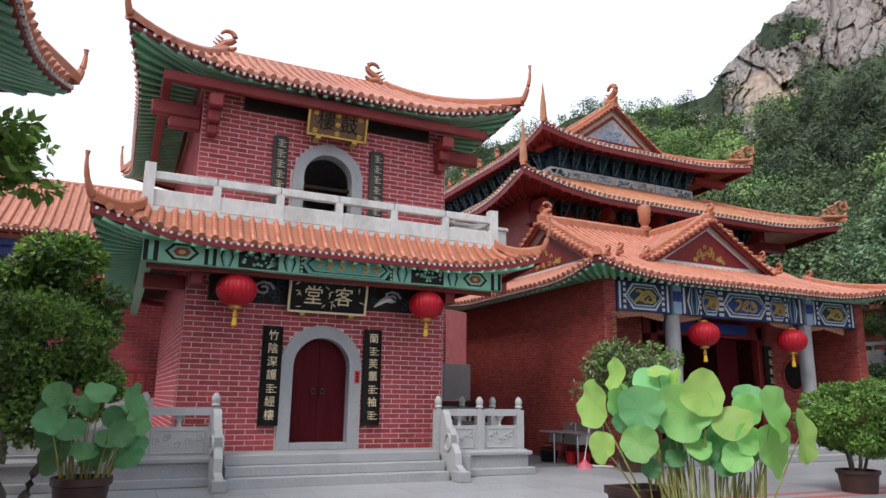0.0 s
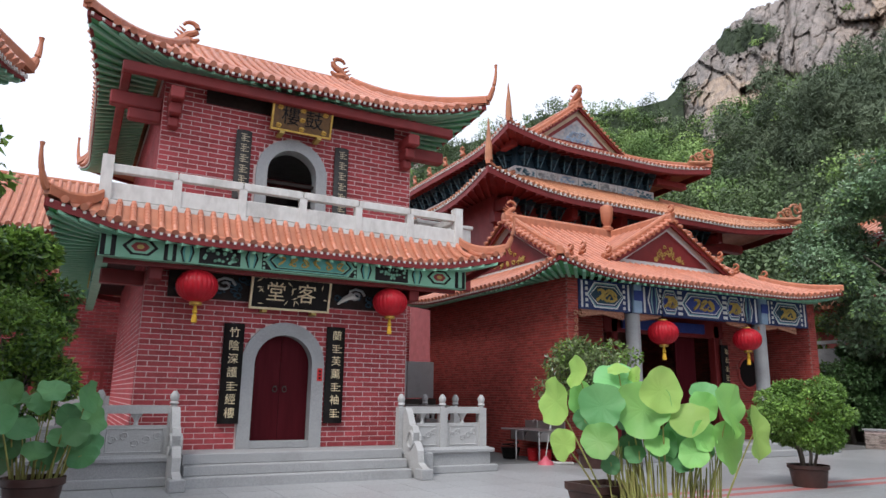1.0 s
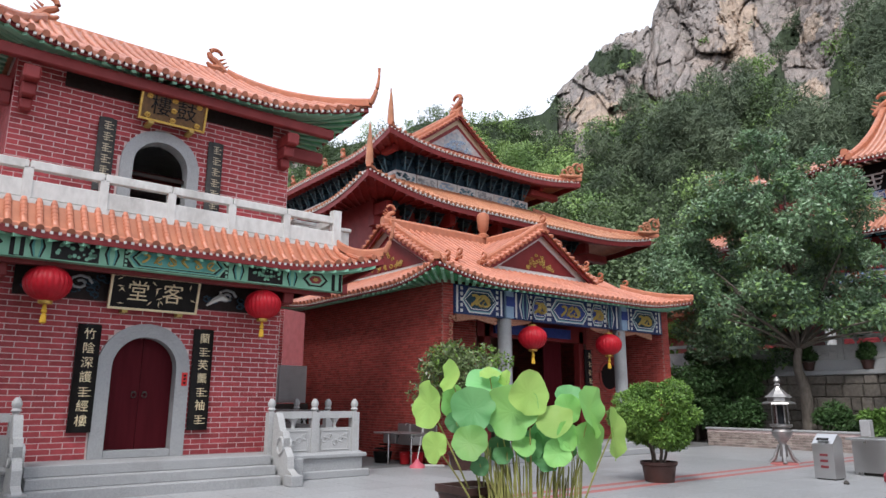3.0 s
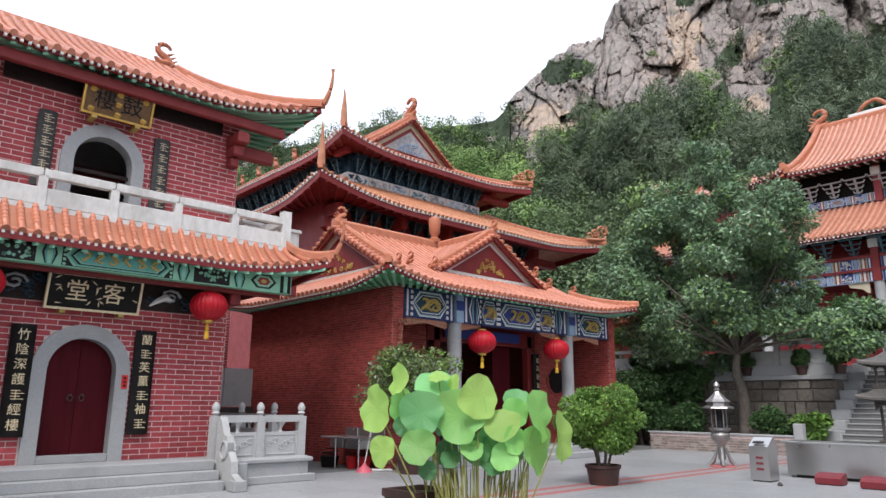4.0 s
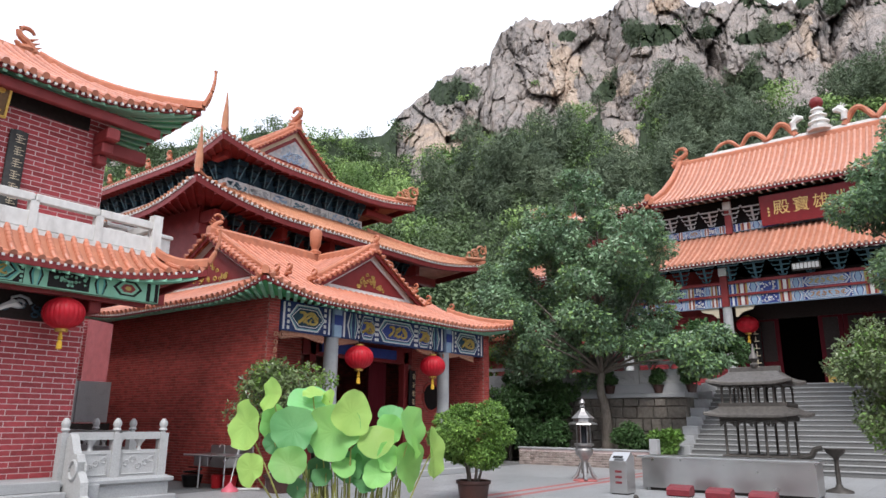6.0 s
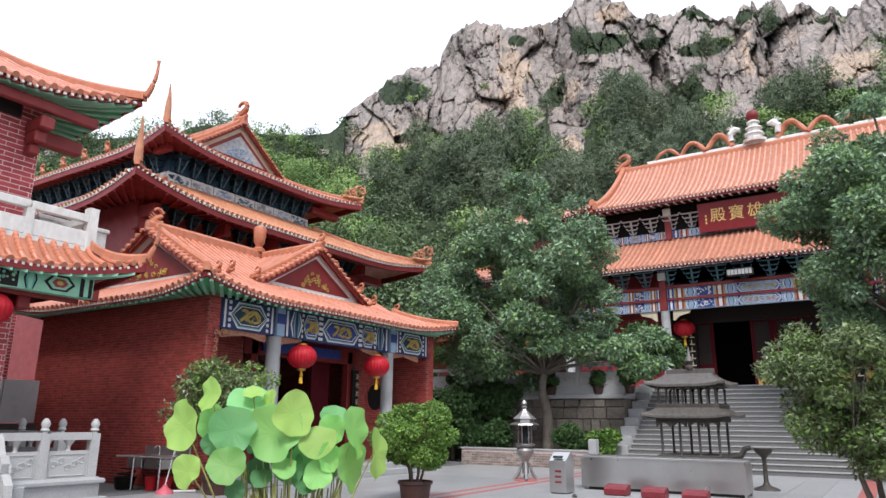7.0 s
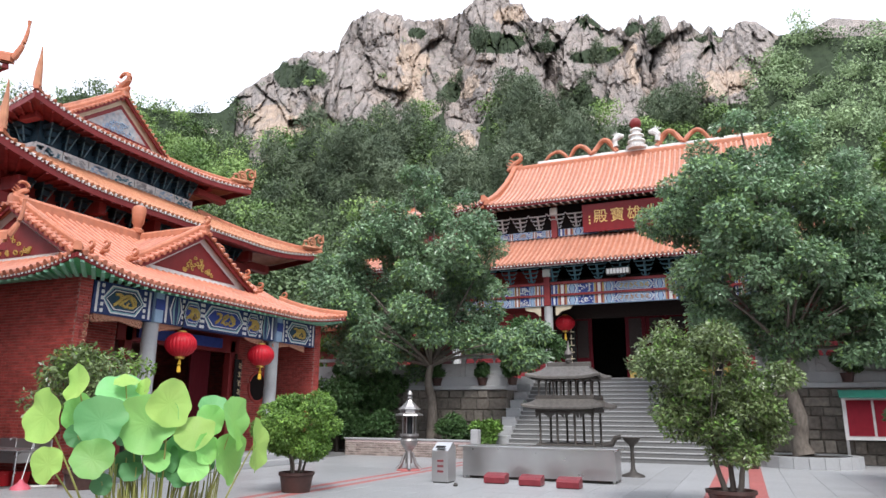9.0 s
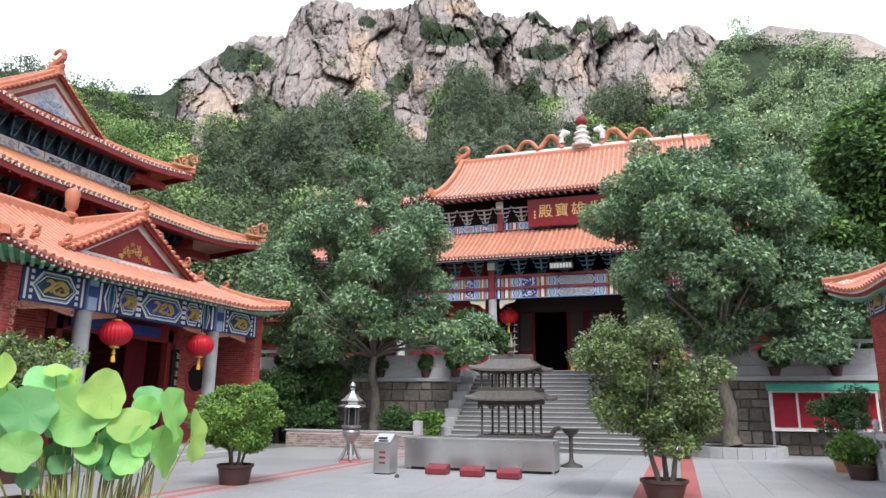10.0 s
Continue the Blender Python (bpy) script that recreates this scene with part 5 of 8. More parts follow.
def rear_hall():
    t = thing("rear_hall", 20.3, 29, 0, "tall red temple hall with two tiers of orange tile eaves", "temple hall")
    part("wall", Shape().box(14.2, 26.4, 22.4, 37, 0, 9.6), RED_BRIGHT, t)
    part("wall", Shape().box(16.3, 24.2, 23.85, 35, 9.6, 12.6), BLUE_DARK, t)
    low = Roof((12.95, 30.1, 20.6, 38.6), 9.36, 0.55, (16.0, 24.6, 23.6, 35.1), 11.0, 0.8, 5.0, 0.35)
    tile_roof(t, low, 0.24, 0.055, board_height=0.3, dot=0.055, wall=(14.2, 26.4, 22.4, 37), rise=0.45, soffit=RED_PAINT, rafter=RED_PAINT, rafter_gap=0.45, rafter_parts=False, tile=TILE_GOLD, nose=WHITE_PAINT, horn=0.0)
    up = Roof((15.1, 26.5, 22.5, 36.3), 12.4, 0.35, (17.6, 23.0, 24.6, 34.2), 13.4, 0.8, 4.0, 0.3)
    tile_roof(t, up, 0.24, 0.055, board_height=0.3, dot=0.055, wall=(16.1, 24.4, 23.7, 35), rise=0.35, soffit=RED_PAINT, rafter=RED_PAINT, rafter_gap=0.45, rafter_parts=False, nose=WHITE_PAINT)
    gable_roof(t, "y", 20.3, 2.9, 13.2, 15.35, 24.2, 34.6, 0.24, 0.055, bend=0.9, verge=0.24, picture=BLUE_PALE, panel=RED_PAINT, frame_mat=CREAM, artwork=GREY_PICTURE)
    part("ridge", Shape().bar([(20.3, 24.2 + 0.8 * k, 15.3) for k in range(14)], 0.3, 0.3), TILE_RIDGE, t)
    ridge_finial(t, 20.3, 24.6, 15.45, 1.0, -1, axis="y")
    for k in range(6):
        ridge_finial(t, 15.1, 26.5 + 1.7 * k, 12.6, 0.42, 1, axis="y")
    # painted band and brackets below the upper eave
    for k in range(7):
        x0 = 16.1 + 8.2 * k / 7
        pan = part("painted_frieze", Shape().box(x0 + 0.02, x0 + 8.2 / 7 - 0.02, 23.66, 23.85, 10.92, 11.46), FADED_FRIEZE, t, "faded painted frieze panel")
        rng = np.random.default_rng(k)
        s = Shape()
        for q in range(30):
            cx, cz, r = x0 + 0.12 + 0.9 * rng.random(), 11.0 + 0.38 * rng.random(), 0.02 + 0.04 * rng.random()
            s.slab([(r * 1.7 * math.cos(w * 1.05), r * math.sin(w * 1.05)) for w in range(6)], (cx, 23.655, cz), (1, 0, 0), (0, 0, 1), 0.004)
        tagged(part("painted_scene", s, (TEAL_DULL, GRANITE, BLUE_PALE)[k % 3], pan), kind="stuff")
    part("painted_frieze", Shape().box(16.1, 16.3, 23.85, 34.8, 10.92, 11.46), FADED_FRIEZE, t, "faded painted frieze panel")
    bracket_row(t, 16.3, 24.3, 23.85, 11.55, 12.35, 11)
    bracket_row(t, 24.0, 34.5, 16.3, 11.55, 12.35, 13, "y")
    bracket_row(t, 14.5, 26.2, 22.4, 8.75, 9.45, 15)
    part("tie_beam", Shape().box(14.0, 26.8, 22.0, 22.38, 8.3, 8.7), RED_PAINT, t)
    for x in (14.4, 17.6, 20.3, 23.0, 26.2):
        part("beam_head", Shape().box(x - 0.16, x + 0.16, 21.5, 22.4, 8.75, 9.25, 0.03), RED_BRIGHT, t)
    for x, y in ((15.7, 23.1), (24.8, 23.1)):
        part("beam_head", Shape().box(x - 0.15, x + 0.15, y, 24, 12.1, 12.5, 0.03), RED_BRIGHT, t)
    part("corner_beam", Shape().box(24.2, 26.2, 23.3, 23.7, 11.8, 12.12, 0.03), RED_BRIGHT, t)
    part("corner_beam", Shape().box(26.4, 28.6, 22.2, 22.6, 8.6, 9.0, 0.03), RED_BRIGHT, t)
    # scrolls on the hips and spikes on the near corner
    scroll_fin(t, low.at("front", 1, 0.02) + Vector((-0.15, 0, 0.15)), (1, -0.2), 1.15)
    scroll_fin(t, up.at("front", 1, 0.02) + Vector((-0.15, 0, 0.12)), (1, -0.2), 1.1)
    for r, h in ((low, 1.6), (up, 1.5)):
        b = r.at("front", 0, 0.0) + Vector((0.1, 0.1, 0.15))
        part("corner_spike", Shape().tube([b, b + Vector((-0.02, -0.02, h * 0.4)), b + Vector((0, 0, h * 0.75)), b + Vector((-0.06, -0.06, h))], [0.15, 0.12, 0.06, 0.02], 8, 1.0), TILE_GOLD, t, "tall orange tile spike", smooth=True)
    return t


hall_c = rear_hall()


# ---- great hall on its terrace ----
def great_hall():
    t = thing("great_hall", 40, 4.65, 3.15, "great temple hall with two orange tile roofs above a stone terrace", "temple hall")
    L = (0, -1, 0)
    side = part("wall", Shape().box(37.3, 45, 9.4, 14.7, 3.15, 9.6), RED_BRIGHT, t)
    brick_face(side, (37.3, 14.7, 3.15), L, 5.3, 3.15, 7.2, (0.4, 0.13), 0.02, 0.02, BRICK, BRICK_JOINED)
    side = part("wall", Shape().box(37.3, 45, -5.4, -0.1, 3.15, 9.6), RED_BRIGHT, t)
    brick_face(side, (37.3, -0.1, 3.15), L, 5.3, 3.15, 7.2, (0.4, 0.13), 0.02, 0.02, BRICK, BRICK_JOINED)
    # Back wall, ceiling and upper wall are blackened in place of deep shade.
    part("inner_wall", Shape().box(43, 43.3, -0.1, 9.4, 3.15, 9.6), INNER_SHADE, t)
    part("ceiling", Shape().box(35.8, 43, -0.1, 9.4, 8.5, 8.7), INNER_SHADE, t)
    part("wall", Shape().box(37.6, 44.6, -3.6, 12.9, 9.6, 13.4), INNER_SHADE, t)
    for y0, y1 in ((8.3, 9.4), (7.25, 8.28), (4.45, 5.5), (3.4, 4.43), (2.3, 3.38), (-0.1, 2.28)):
        d = part("door_leaf", Shape().box(37.3, 37.42, y0, y1, 3.15, 7.2, 0.01), DOOR_RED, t, "dark red carved door leaf")
        part("carved_panel", Shape().box(37.27, 37.3, y0 + 0.2, y1 - 0.2, 4.6, 6.6), WOOD_DARK, d)
        part("gilt_panel", Shape().box(37.26, 37.3, y0 + 0.15, y1 - 0.15, 3.4, 4.0), OCHRE, d)
    part("lintel", Shape().box(37.25, 37.55, -0.1, 9.4, 6.7, 8.6), WOOD_DARK, t)
    low = Roof((34.2, 47, -7.5, 16.7), 9.35, 0.5, (37.5, 44.7, -4.6, 13.8), 11.45, 0.8, 4.0, 0.3)
    tile_roof(t, low, 0.28, 0.065, tile=TILE_SKY_PALE, dot=0.07, sides=("left",), detailed=("left",), rafter_parts=False, wall=(35.3, 45, -5.5, 14.7), soffit=WOOD_DARK, rafter=WHITE_PAINT, rafter_gap=0.4)
    up = Roof((36.1, 46.0, -3.5, 12.75), 13.38, 0.05, (40.8, 41.2, -3.3, 12.55), 17.05, 0.66, 2.0, 0.08)
    tile_roof(t, up, 0.28, 0.065, tile=TILE_SKY_PALE, dot=0.07, board_height=0.22, sides=("left",), detailed=("left",), rafter_parts=False, wall=(37.3, 44.6, -3.6, 12.9), soffit=WOOD_DARK, rafter=WHITE_PAINT, rafter_gap=0.4, hip_size=(0.3, 0.35))
    ridge = part("ridge", Shape().bar([(41, 12.8 - 0.9 * k, 17.0) for k in range(19)], 0.35, 0.4), TILE_RIDGE, t)
    part("ridge_cap", Shape().bar([(41, 11.0 - 0.64 * k, 17.36) for k in range(21)], 0.2, 0.2), WHITE_PAINT, t, "white carved ridge crest")
    ridge_finial(t, 41, 12.6, 17.2, 1.1, -1, axis="y")
    pag = part("pagoda_finial", Shape().lathe(41, 4.75, [(0.61, 17.50), (0.65, 17.66), (0.45, 17.70), (0.42, 17.92), (0.56, 17.97), (0.53, 18.05), (0.35, 18.10), (0.33, 18.30), (0.48, 18.35), (0.45, 18.42), (0.27, 18.47), (0.26, 18.66), (0.37, 18.71), (0.35, 18.78), (0.20, 18.82), (0.19, 18.95), (0.07, 19.00)], 12), WHITE_PAINT, t, "white tiered pagoda finial")
    part("pearl", Shape().lathe(41, 4.75, [(0.05, 18.85)] + [(0.36 * math.sin(math.pi * k / 10), 19.2 - 0.36 * math.cos(math.pi * k / 10)) for k in range(1, 10)] + [(0.02, 19.56)], 14), RED_PAINT, pag, "dark red pearl", smooth=True)
    for sgn in (-1, 1):
        path = []
        for k in range(33):
            path.append((41 + 0.08 * math.sin(k), 4.75 + sgn * (1.2 + 4.6 * k / 32), 17.5 + 0.95 * abs(math.sin(k * 0.295)) * (1 - 0.45 * k / 32)))
        drag = part("serpent_ridge_ornament", Shape().tube(path, [0.18 - 0.09 * k / 32 for k in range(33)], 8), TILE_RIDGE, t, "looping orange tile ridge ornament", smooth=True)
        head = Shape().tube([(41, 4.75 + sgn * 1.25, 17.85), (41, 4.75 + sgn * 1.3, 18.3), (41, 4.75 + sgn * 1.0, 18.55), (41, 4.75 + sgn * 0.75, 18.5)], [0.2, 0.2, 0.22, 0.1], 8)
        for q in range(3):
            head.tube([(41, 4.75 + sgn * 1.1, 18.55), (41, 4.75 + sgn * (1.2 + 0.15 * q), 18.9 - 0.1 * q)], [0.06, 0.02], 5)
        part("ornament_head", head, WHITE_PAINT, drag, smooth=True)
    # painted architraves, red rails, bracket clusters
    mix = [(0.4, "bar"), (0.6, "stripe"), (0.6, "chevron"), (1.0, "dots"), (0.6, "stripe"), (0.5, "chevron"), (2.4, "hex"), (0.5, "chevron"), (0.6, "stripe"), (1.0, "dots"), (0.6, "chevron"), (0.6, "stripe"), (0.4, "bar")]
    for y0, ln in ((14.4, 5.1), (8.95, 8.6), (0.0, 5.1)):
        painted_band(t, (35.3, y0, 7.2), L, ln, 0.5, mix, BLUE_PALE, (WHITE_PAINT, BLUE_PALE, BLUE), (BLUE_PALE, RED_BRIGHT), CLAY_TAN, seed=int(y0))
        painted_band(t, (35.3, y0, 7.8), L, ln, 0.52, mix, BLUE_PALE, (WHITE_PAINT, BLUE_PALE, BLUE), (BLUE_PALE, RED_BRIGHT), OCHRE, seed=int(y0) + 1)
        part("rail_beam", Shape().box(35.2, 35.5, y0 - ln, y0, 7.69, 7.8), RED_BRIGHT, t)
        part("rail_beam", Shape().box(35.2, 35.5, y0 - ln, y0, 8.31, 8.45), RED_BRIGHT, t)
        painted_band(t, (37.4, min(y0, 12.8), 11.5), L, ln if y0 < 12.8 else 3.5, 0.42, mix, BLUE_PALE, (WHITE_PAINT, BLUE_PALE, BLUE), (BLUE_PALE, RED_BRIGHT), CLAY_TAN, seed=int(y0) + 2)
    for cy in (0.15, 9.15, 14.4, -5.1):
        part("column", Shape().lathe(35.45, cy, [(0.32, 3.15), (0.32, 3.3), (0.24, 3.4), (0.22, 7.25)], 16), GRANITE, t, "grey stone column", smooth=True)
        part("beam_post", Shape().box(35.2, 35.5, cy - 0.17, cy + 0.17, 7.2, 9.3, 0.02), RED_BRIGHT, t)
        part("beam_post", Shape().box(37.25, 37.5, cy - 0.17, cy + 0.17, 11.4, 13.3, 0.02), RED_BRIGHT, t)
        part("rafter_block", Shape().box(35.1, 35.3, cy - 0.2, cy + 0.2, 8.75, 9.15, 0.02), WHITE_PAINT, t)
        part("rafter_block", Shape().box(37.1, 37.3, cy - 0.2, cy + 0.2, 12.75, 13.15, 0.02), WHITE_PAINT, t)
    for y in (8.75, 0.55, 14.0, 9.55):
        part("corner_bracket", Shape().slab([(0, 0), (0.9, 0), (0.8, -0.18), (0.3, -0.3), (0.1, -0.5), (0, -0.5)] if y in (8.75, 14.0) else [(0, 0), (0, -0.5), (-0.1, -0.5), (-0.3, -0.3), (-0.8, -0.18), (-0.9, 0)], (35.38, y, 7.2), L, (0, 0, 1), 0.1), CREAM, t, "cream carved corner bracket")
    for x, z0, n, y0, y1 in ((35.4, 8.5, 16, -4.9, 14.2), (37.5, 12.0, 15, -3.5, 12.8)):
        for k in range(n):
            c = y0 + (y1 - y0) * (k + 0.5) / n
            s = Shape().tube([(x, c, z0), (x, c, z0 + 0.05), (x - 0.12, c, z0 + 0.27), (x - 0.24, c, z0 + 0.49), (x - 0.36, c, z0 + 0.71)], 0.06, 6)
            cluster = part("bracket_cluster", s, GRANITE_PALE if x > 36 else TEAL_DULL, t)
            for q in range(4):
                w = 0.14 + 0.11 * q
                zz = z0 + 0.05 + 0.22 * q
                arm = Shape().tube([(x - 0.12 * q, c - w - 0.06, zz + 0.12), (x - 0.12 * q, c - w, zz), (x - 0.12 * q, c + w, zz), (x - 0.12 * q, c + w + 0.06, zz + 0.12)], 0.042, 6)
                part("bracket_arm", arm, GRANITE_PALE if x > 36 else TEAL_DULL, cluster)
    return t


hall_d = great_hall()


def wing_hall():
    """The lower hall that adjoins the great hall, seen through the courtyard tree."""
    t = thing("wing_hall", 40, 19, 3.15, "red side wing with two orange tile roofs beside the great hall", "temple hall")
    part("wall", Shape().box(35.6, 45, 16.9, 20.6, 3.15, 10.2), RED_BRIGHT, t)
    part("upper_wall", Shape().box(37.2, 44.4, 14.0, 19.2, 10.2, 13.6), RED_PAINT, t)
    low = Roof((34.4, 47, 16.9, 21.3), 9.8, 0.4, (37.0, 44.6, 17.0, 19.8), 11.1, 0.8, 2.5, 0.3)
    tile_roof(t, low, 0.28, 0.065, tile=TILE_SKY_PALE, dot=0.07, sides=("left",), detailed=("left",), rafter_parts=False, wall=(35.6, 45, 16.9, 20.6), soffit=WOOD_DARK, rafter=WHITE_PAINT, rafter_gap=0.4)
    up = Roof((36.2, 45.8, 13.2, 20.3), 13.35, 0.35, (39.6, 42.4, 13.4, 17.6), 14.9, 0.7, 2.6, 0.2)
    tile_roof(t, up, 0.28, 0.065, tile=TILE_SKY_PALE, dot=0.07, sides=("left",), detailed=("left",), rafter_parts=False, wall=(37.2, 44.4, 14.0, 19.2), soffit=WOOD_DARK, rafter=WHITE_PAINT, rafter_gap=0.4, hip_size=(0.3, 0.35))
    part("ridge", Shape().bar([(41, 13.3 + 0.4 * k, 14.85) for k in range(12)], 0.35, 0.4), TILE_RIDGE, t)
    scroll_fin(t, up.at("left", 0, 0.02) + Vector((0.15, -0.15, 0.2)), (-0.4, 1), 0.9, TILE_RIDGE)
    return t


wing_hall()
plaque = thing("hall_name_board", 37.0, 5.3, 11.55, "large red name board with gilt characters under the upper eave", "sign")
GILT_BRIGHT = material("bright_gilt", (0.80, 0.58, 0.22), (0.66, 0.44, 0.14), 20, 0.4, 0.2, 60)
PLAQUE_RED = material("red_lacquer_board", (0.20, 0.012, 0.014), (0.16, 0.01, 0.012), 5, 0.35, 0.05, 30)
lean = Vector((-0.12, 0, 1)).normalized()
part("board", Shape().slab([(-2.36, 0), (2.36, 0), (2.36, 1.55), (-2.36, 1.55)], (36.95, 5.07, 11.47), (0, -1, 0), lean, 0.1), PLAQUE_RED, plaque)
for k, ch in enumerate("大雄寶殿"):
    lettering(plaque, ch, Vector((36.94, 5.07 - 1.37 + 0.91 * k, 11.47)) + lean * 0.78, (0, -1, 0), 0.8, GILT_BRIGHT, 0.02, up=lean)
for k in range(4):
    part("writing", Shape().box(36.84, 36.87, 7.0, 7.08, 11.9 + 0.18 * k, 12.0 + 0.18 * k), GILT_BRIGHT, plaque)
flood = thing("floodlight", 34.6, 5.3, 8.6, "grey floodlight with a row of lamps under the eave", "lamp")
part("housing", Shape().box(34.5, 34.75, 4.7, 5.9, 8.5, 8.85, 0.03), IRON, flood)
for k in range(7):
    part("lamp", Shape().box(34.46, 34.5, 4.76 + 0.16 * k, 4.88 + 0.16 * k, 8.55, 8.8), GRANITE_PALE, flood)
lantern(36.4, 8.5, 6.4, 0.5, 8.5)
for y in (8.25, 1.0):
    cb = thing("carved_couplet", 36.9, y, 3.2, "gilt and black carved couplet on a pillar of the great hall", "sign", "hall couplets")
    part("board", Shape().box(36.85, 37.0, y - 0.2, y + 0.2, 3.5, 6.6, 0.02), LACQUER, cb)
    for k in range(8):
        brush_bar(cb, (36.84, y, 3.8 + 0.36 * k), (0, -1, 0), 0.24, 0.05, CREAM)
        brush_bar(cb, (36.84, y + 0.04, 3.92 + 0.36 * k), (0, -1, 0), 0.05, 0.2, CREAM)

# ---- terrace, stairs, retaining wall ----
terrace = part("terrace", Shape().box(30.5, 60, -30, 30, -0.02, 3.15), GRANITE)
tagged(terrace, "grey stone terrace under the great hall", "terrace", kind="structure")
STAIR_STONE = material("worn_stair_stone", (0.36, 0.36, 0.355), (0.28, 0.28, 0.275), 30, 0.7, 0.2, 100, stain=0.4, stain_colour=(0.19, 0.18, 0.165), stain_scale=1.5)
# Besides its stains, this darker stone carries the shade under each nosing.
STAIR_RISER = material("shaded_stained_stone", (0.17, 0.17, 0.165), (0.12, 0.12, 0.115), 30, 0.75, 0.2, 100, stain=0.5, stain_colour=(0.12, 0.115, 0.1), stain_scale=1.5)
stairs = thing("stairs", 28, 4.3, 0, "broad grey stone stairs up to the terrace", "stairs", kind="structure")
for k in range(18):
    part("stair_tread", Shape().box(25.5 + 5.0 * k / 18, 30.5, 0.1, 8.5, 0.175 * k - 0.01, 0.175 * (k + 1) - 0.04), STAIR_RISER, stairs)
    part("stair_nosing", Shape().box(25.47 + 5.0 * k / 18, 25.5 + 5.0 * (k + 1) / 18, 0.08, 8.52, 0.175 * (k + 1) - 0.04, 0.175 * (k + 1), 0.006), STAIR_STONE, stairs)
for y in (8.5, -0.5):
    cheek = thing("stair_cheek", 28, y + 0.3, 0, "stepped grey stone side wall of the stairs", "wall", kind="structure")
    for k in range(9):
        part("block", Shape().box(25.6 + 0.55 * k, 25.6 + 0.55 * (k + 1) - 0.01, y, y + 0.6, 0, 0.45 + 0.35 * k, 0.02), GRANITE, cheek)
for y0, y1 in ((9.1, 30.0), (-30.0, -0.5)):
    wall = thing("retaining_wall", 28, (y0 + y1) / 2, 0, "rough stone retaining wall below the terrace", "wall", kind="structure")
    part("core", Shape().box(28.05, 30.5, y0, y1, 0, 2.6), STONE_WALL, wall)
    part("ledge", Shape().box(27.9, 30.6, y0, y1, 2.6, 2.78, 0.02), GRANITE, wall)
    part("parapet_base", Shape().box(28.05, 30.5, y0, y1, 2.78, 3.15), GRANITE, wall)
    rng = np.random.default_rng(int(y0) + 50)
    z = 0.0
    lo, hi = (9.1, 17.0) if y0 > 0 else (-9.5, -0.5)
    while z < 2.5:
        h = 0.3 + 0.22 * rng.random()
        y = lo
        while y < hi:
            w = 0.35 + 0.55 * rng.random()
            part("stone", Shape().box(28.0 - 0.06 * rng.random(), 28.08, y + 0.02, min(y + w, hi) - 0.02, z + 0.02, min(z + h, 2.58) - 0.015, 0.02), STONE_WALL, wall)
            y += w
        z += h
    rail = thing("stone_balustrade", 28.2, (lo + hi) / 2, 3.15, "pale carved stone balustrade along the terrace edge", "balustrade", "stone balustrades")
    stone_rail(rail, (28.2, 9.2 if y0 > 0 else -9.2), (28.2, 18.8 if y0 > 0 else -0.6), 3.15, 6, height=0.95, post_h=1.25)


# ---- mirrored side hall to the south, and the buildings past the drum tower ----
def south_hall():
    t = thing("south_hall", 16.1, -9, 0, "red brick side hall with an upturned orange tile eave", "temple hall")
    w = part("wall", Shape().box(10.4, 20.15, -12.6, -4.8, 0, 4.6), MORTAR_DARK, t)
    brick_face(w, (20.15, -4.8, 0), (-1, 0, 0), 3.0, 0, 4.6, (0.25, 0.072), 0.009, 0.012, BRICK_DARK, BRICK_DARK_JOINED)
    brick_face(w, (20.15, -12.6, 0), (0, 1, 0), 7.8, 0, 4.6, (0.25, 0.072), 0.009, 0.012, BRICK_DARK, BRICK_DARK_JOINED)
    r = Roof((9.6, 20.75, -13.3, -4.3), 4.4, 0.55, (11.0, 19.3, -11.6, -5.8), 5.4, 0.85, 3.2, 0.3)
    tile_roof(t, r, 0.24, 0.062, sides=("back", "right"), detailed=("back",), wall=(10.3, 20.25, -12.7, -4.7), rise=0.16, rafter_gap=0.26)
    gable_roof(t, "x", -8.65, 2.95, 5.3, 7.1, 10.7, 19.5, 0.24, 0.062, detailed=False, open_end=-1)
    painted_band(t, (19.9, -4.74, 3.88), (-1, 0, 0), 2.4, 0.62, [(0.2, "bar"), (1.4, "hex"), (0.2, "bar"), (0.6, "chevron")], BLUE_NAVY, BLUES, (BLUE_DARK, BLUE), seed=5)
    part("ridge", Shape().bar([(10.75 + 0.5 * k, -8.65, 7.06) for k in range(18)], 0.24, 0.32), TILE_RIDGE, t)
    return t


south_hall()
rail = thing("stone_balustrade", 20.6, -4.3, 0.0, "carved pale stone balustrade by the side hall", "balustrade", "stone balustrades")
stone_rail(rail, (20.75, -4.35), (17.2, -4.35), 0.0, 3, height=1.1, post_h=1.4)


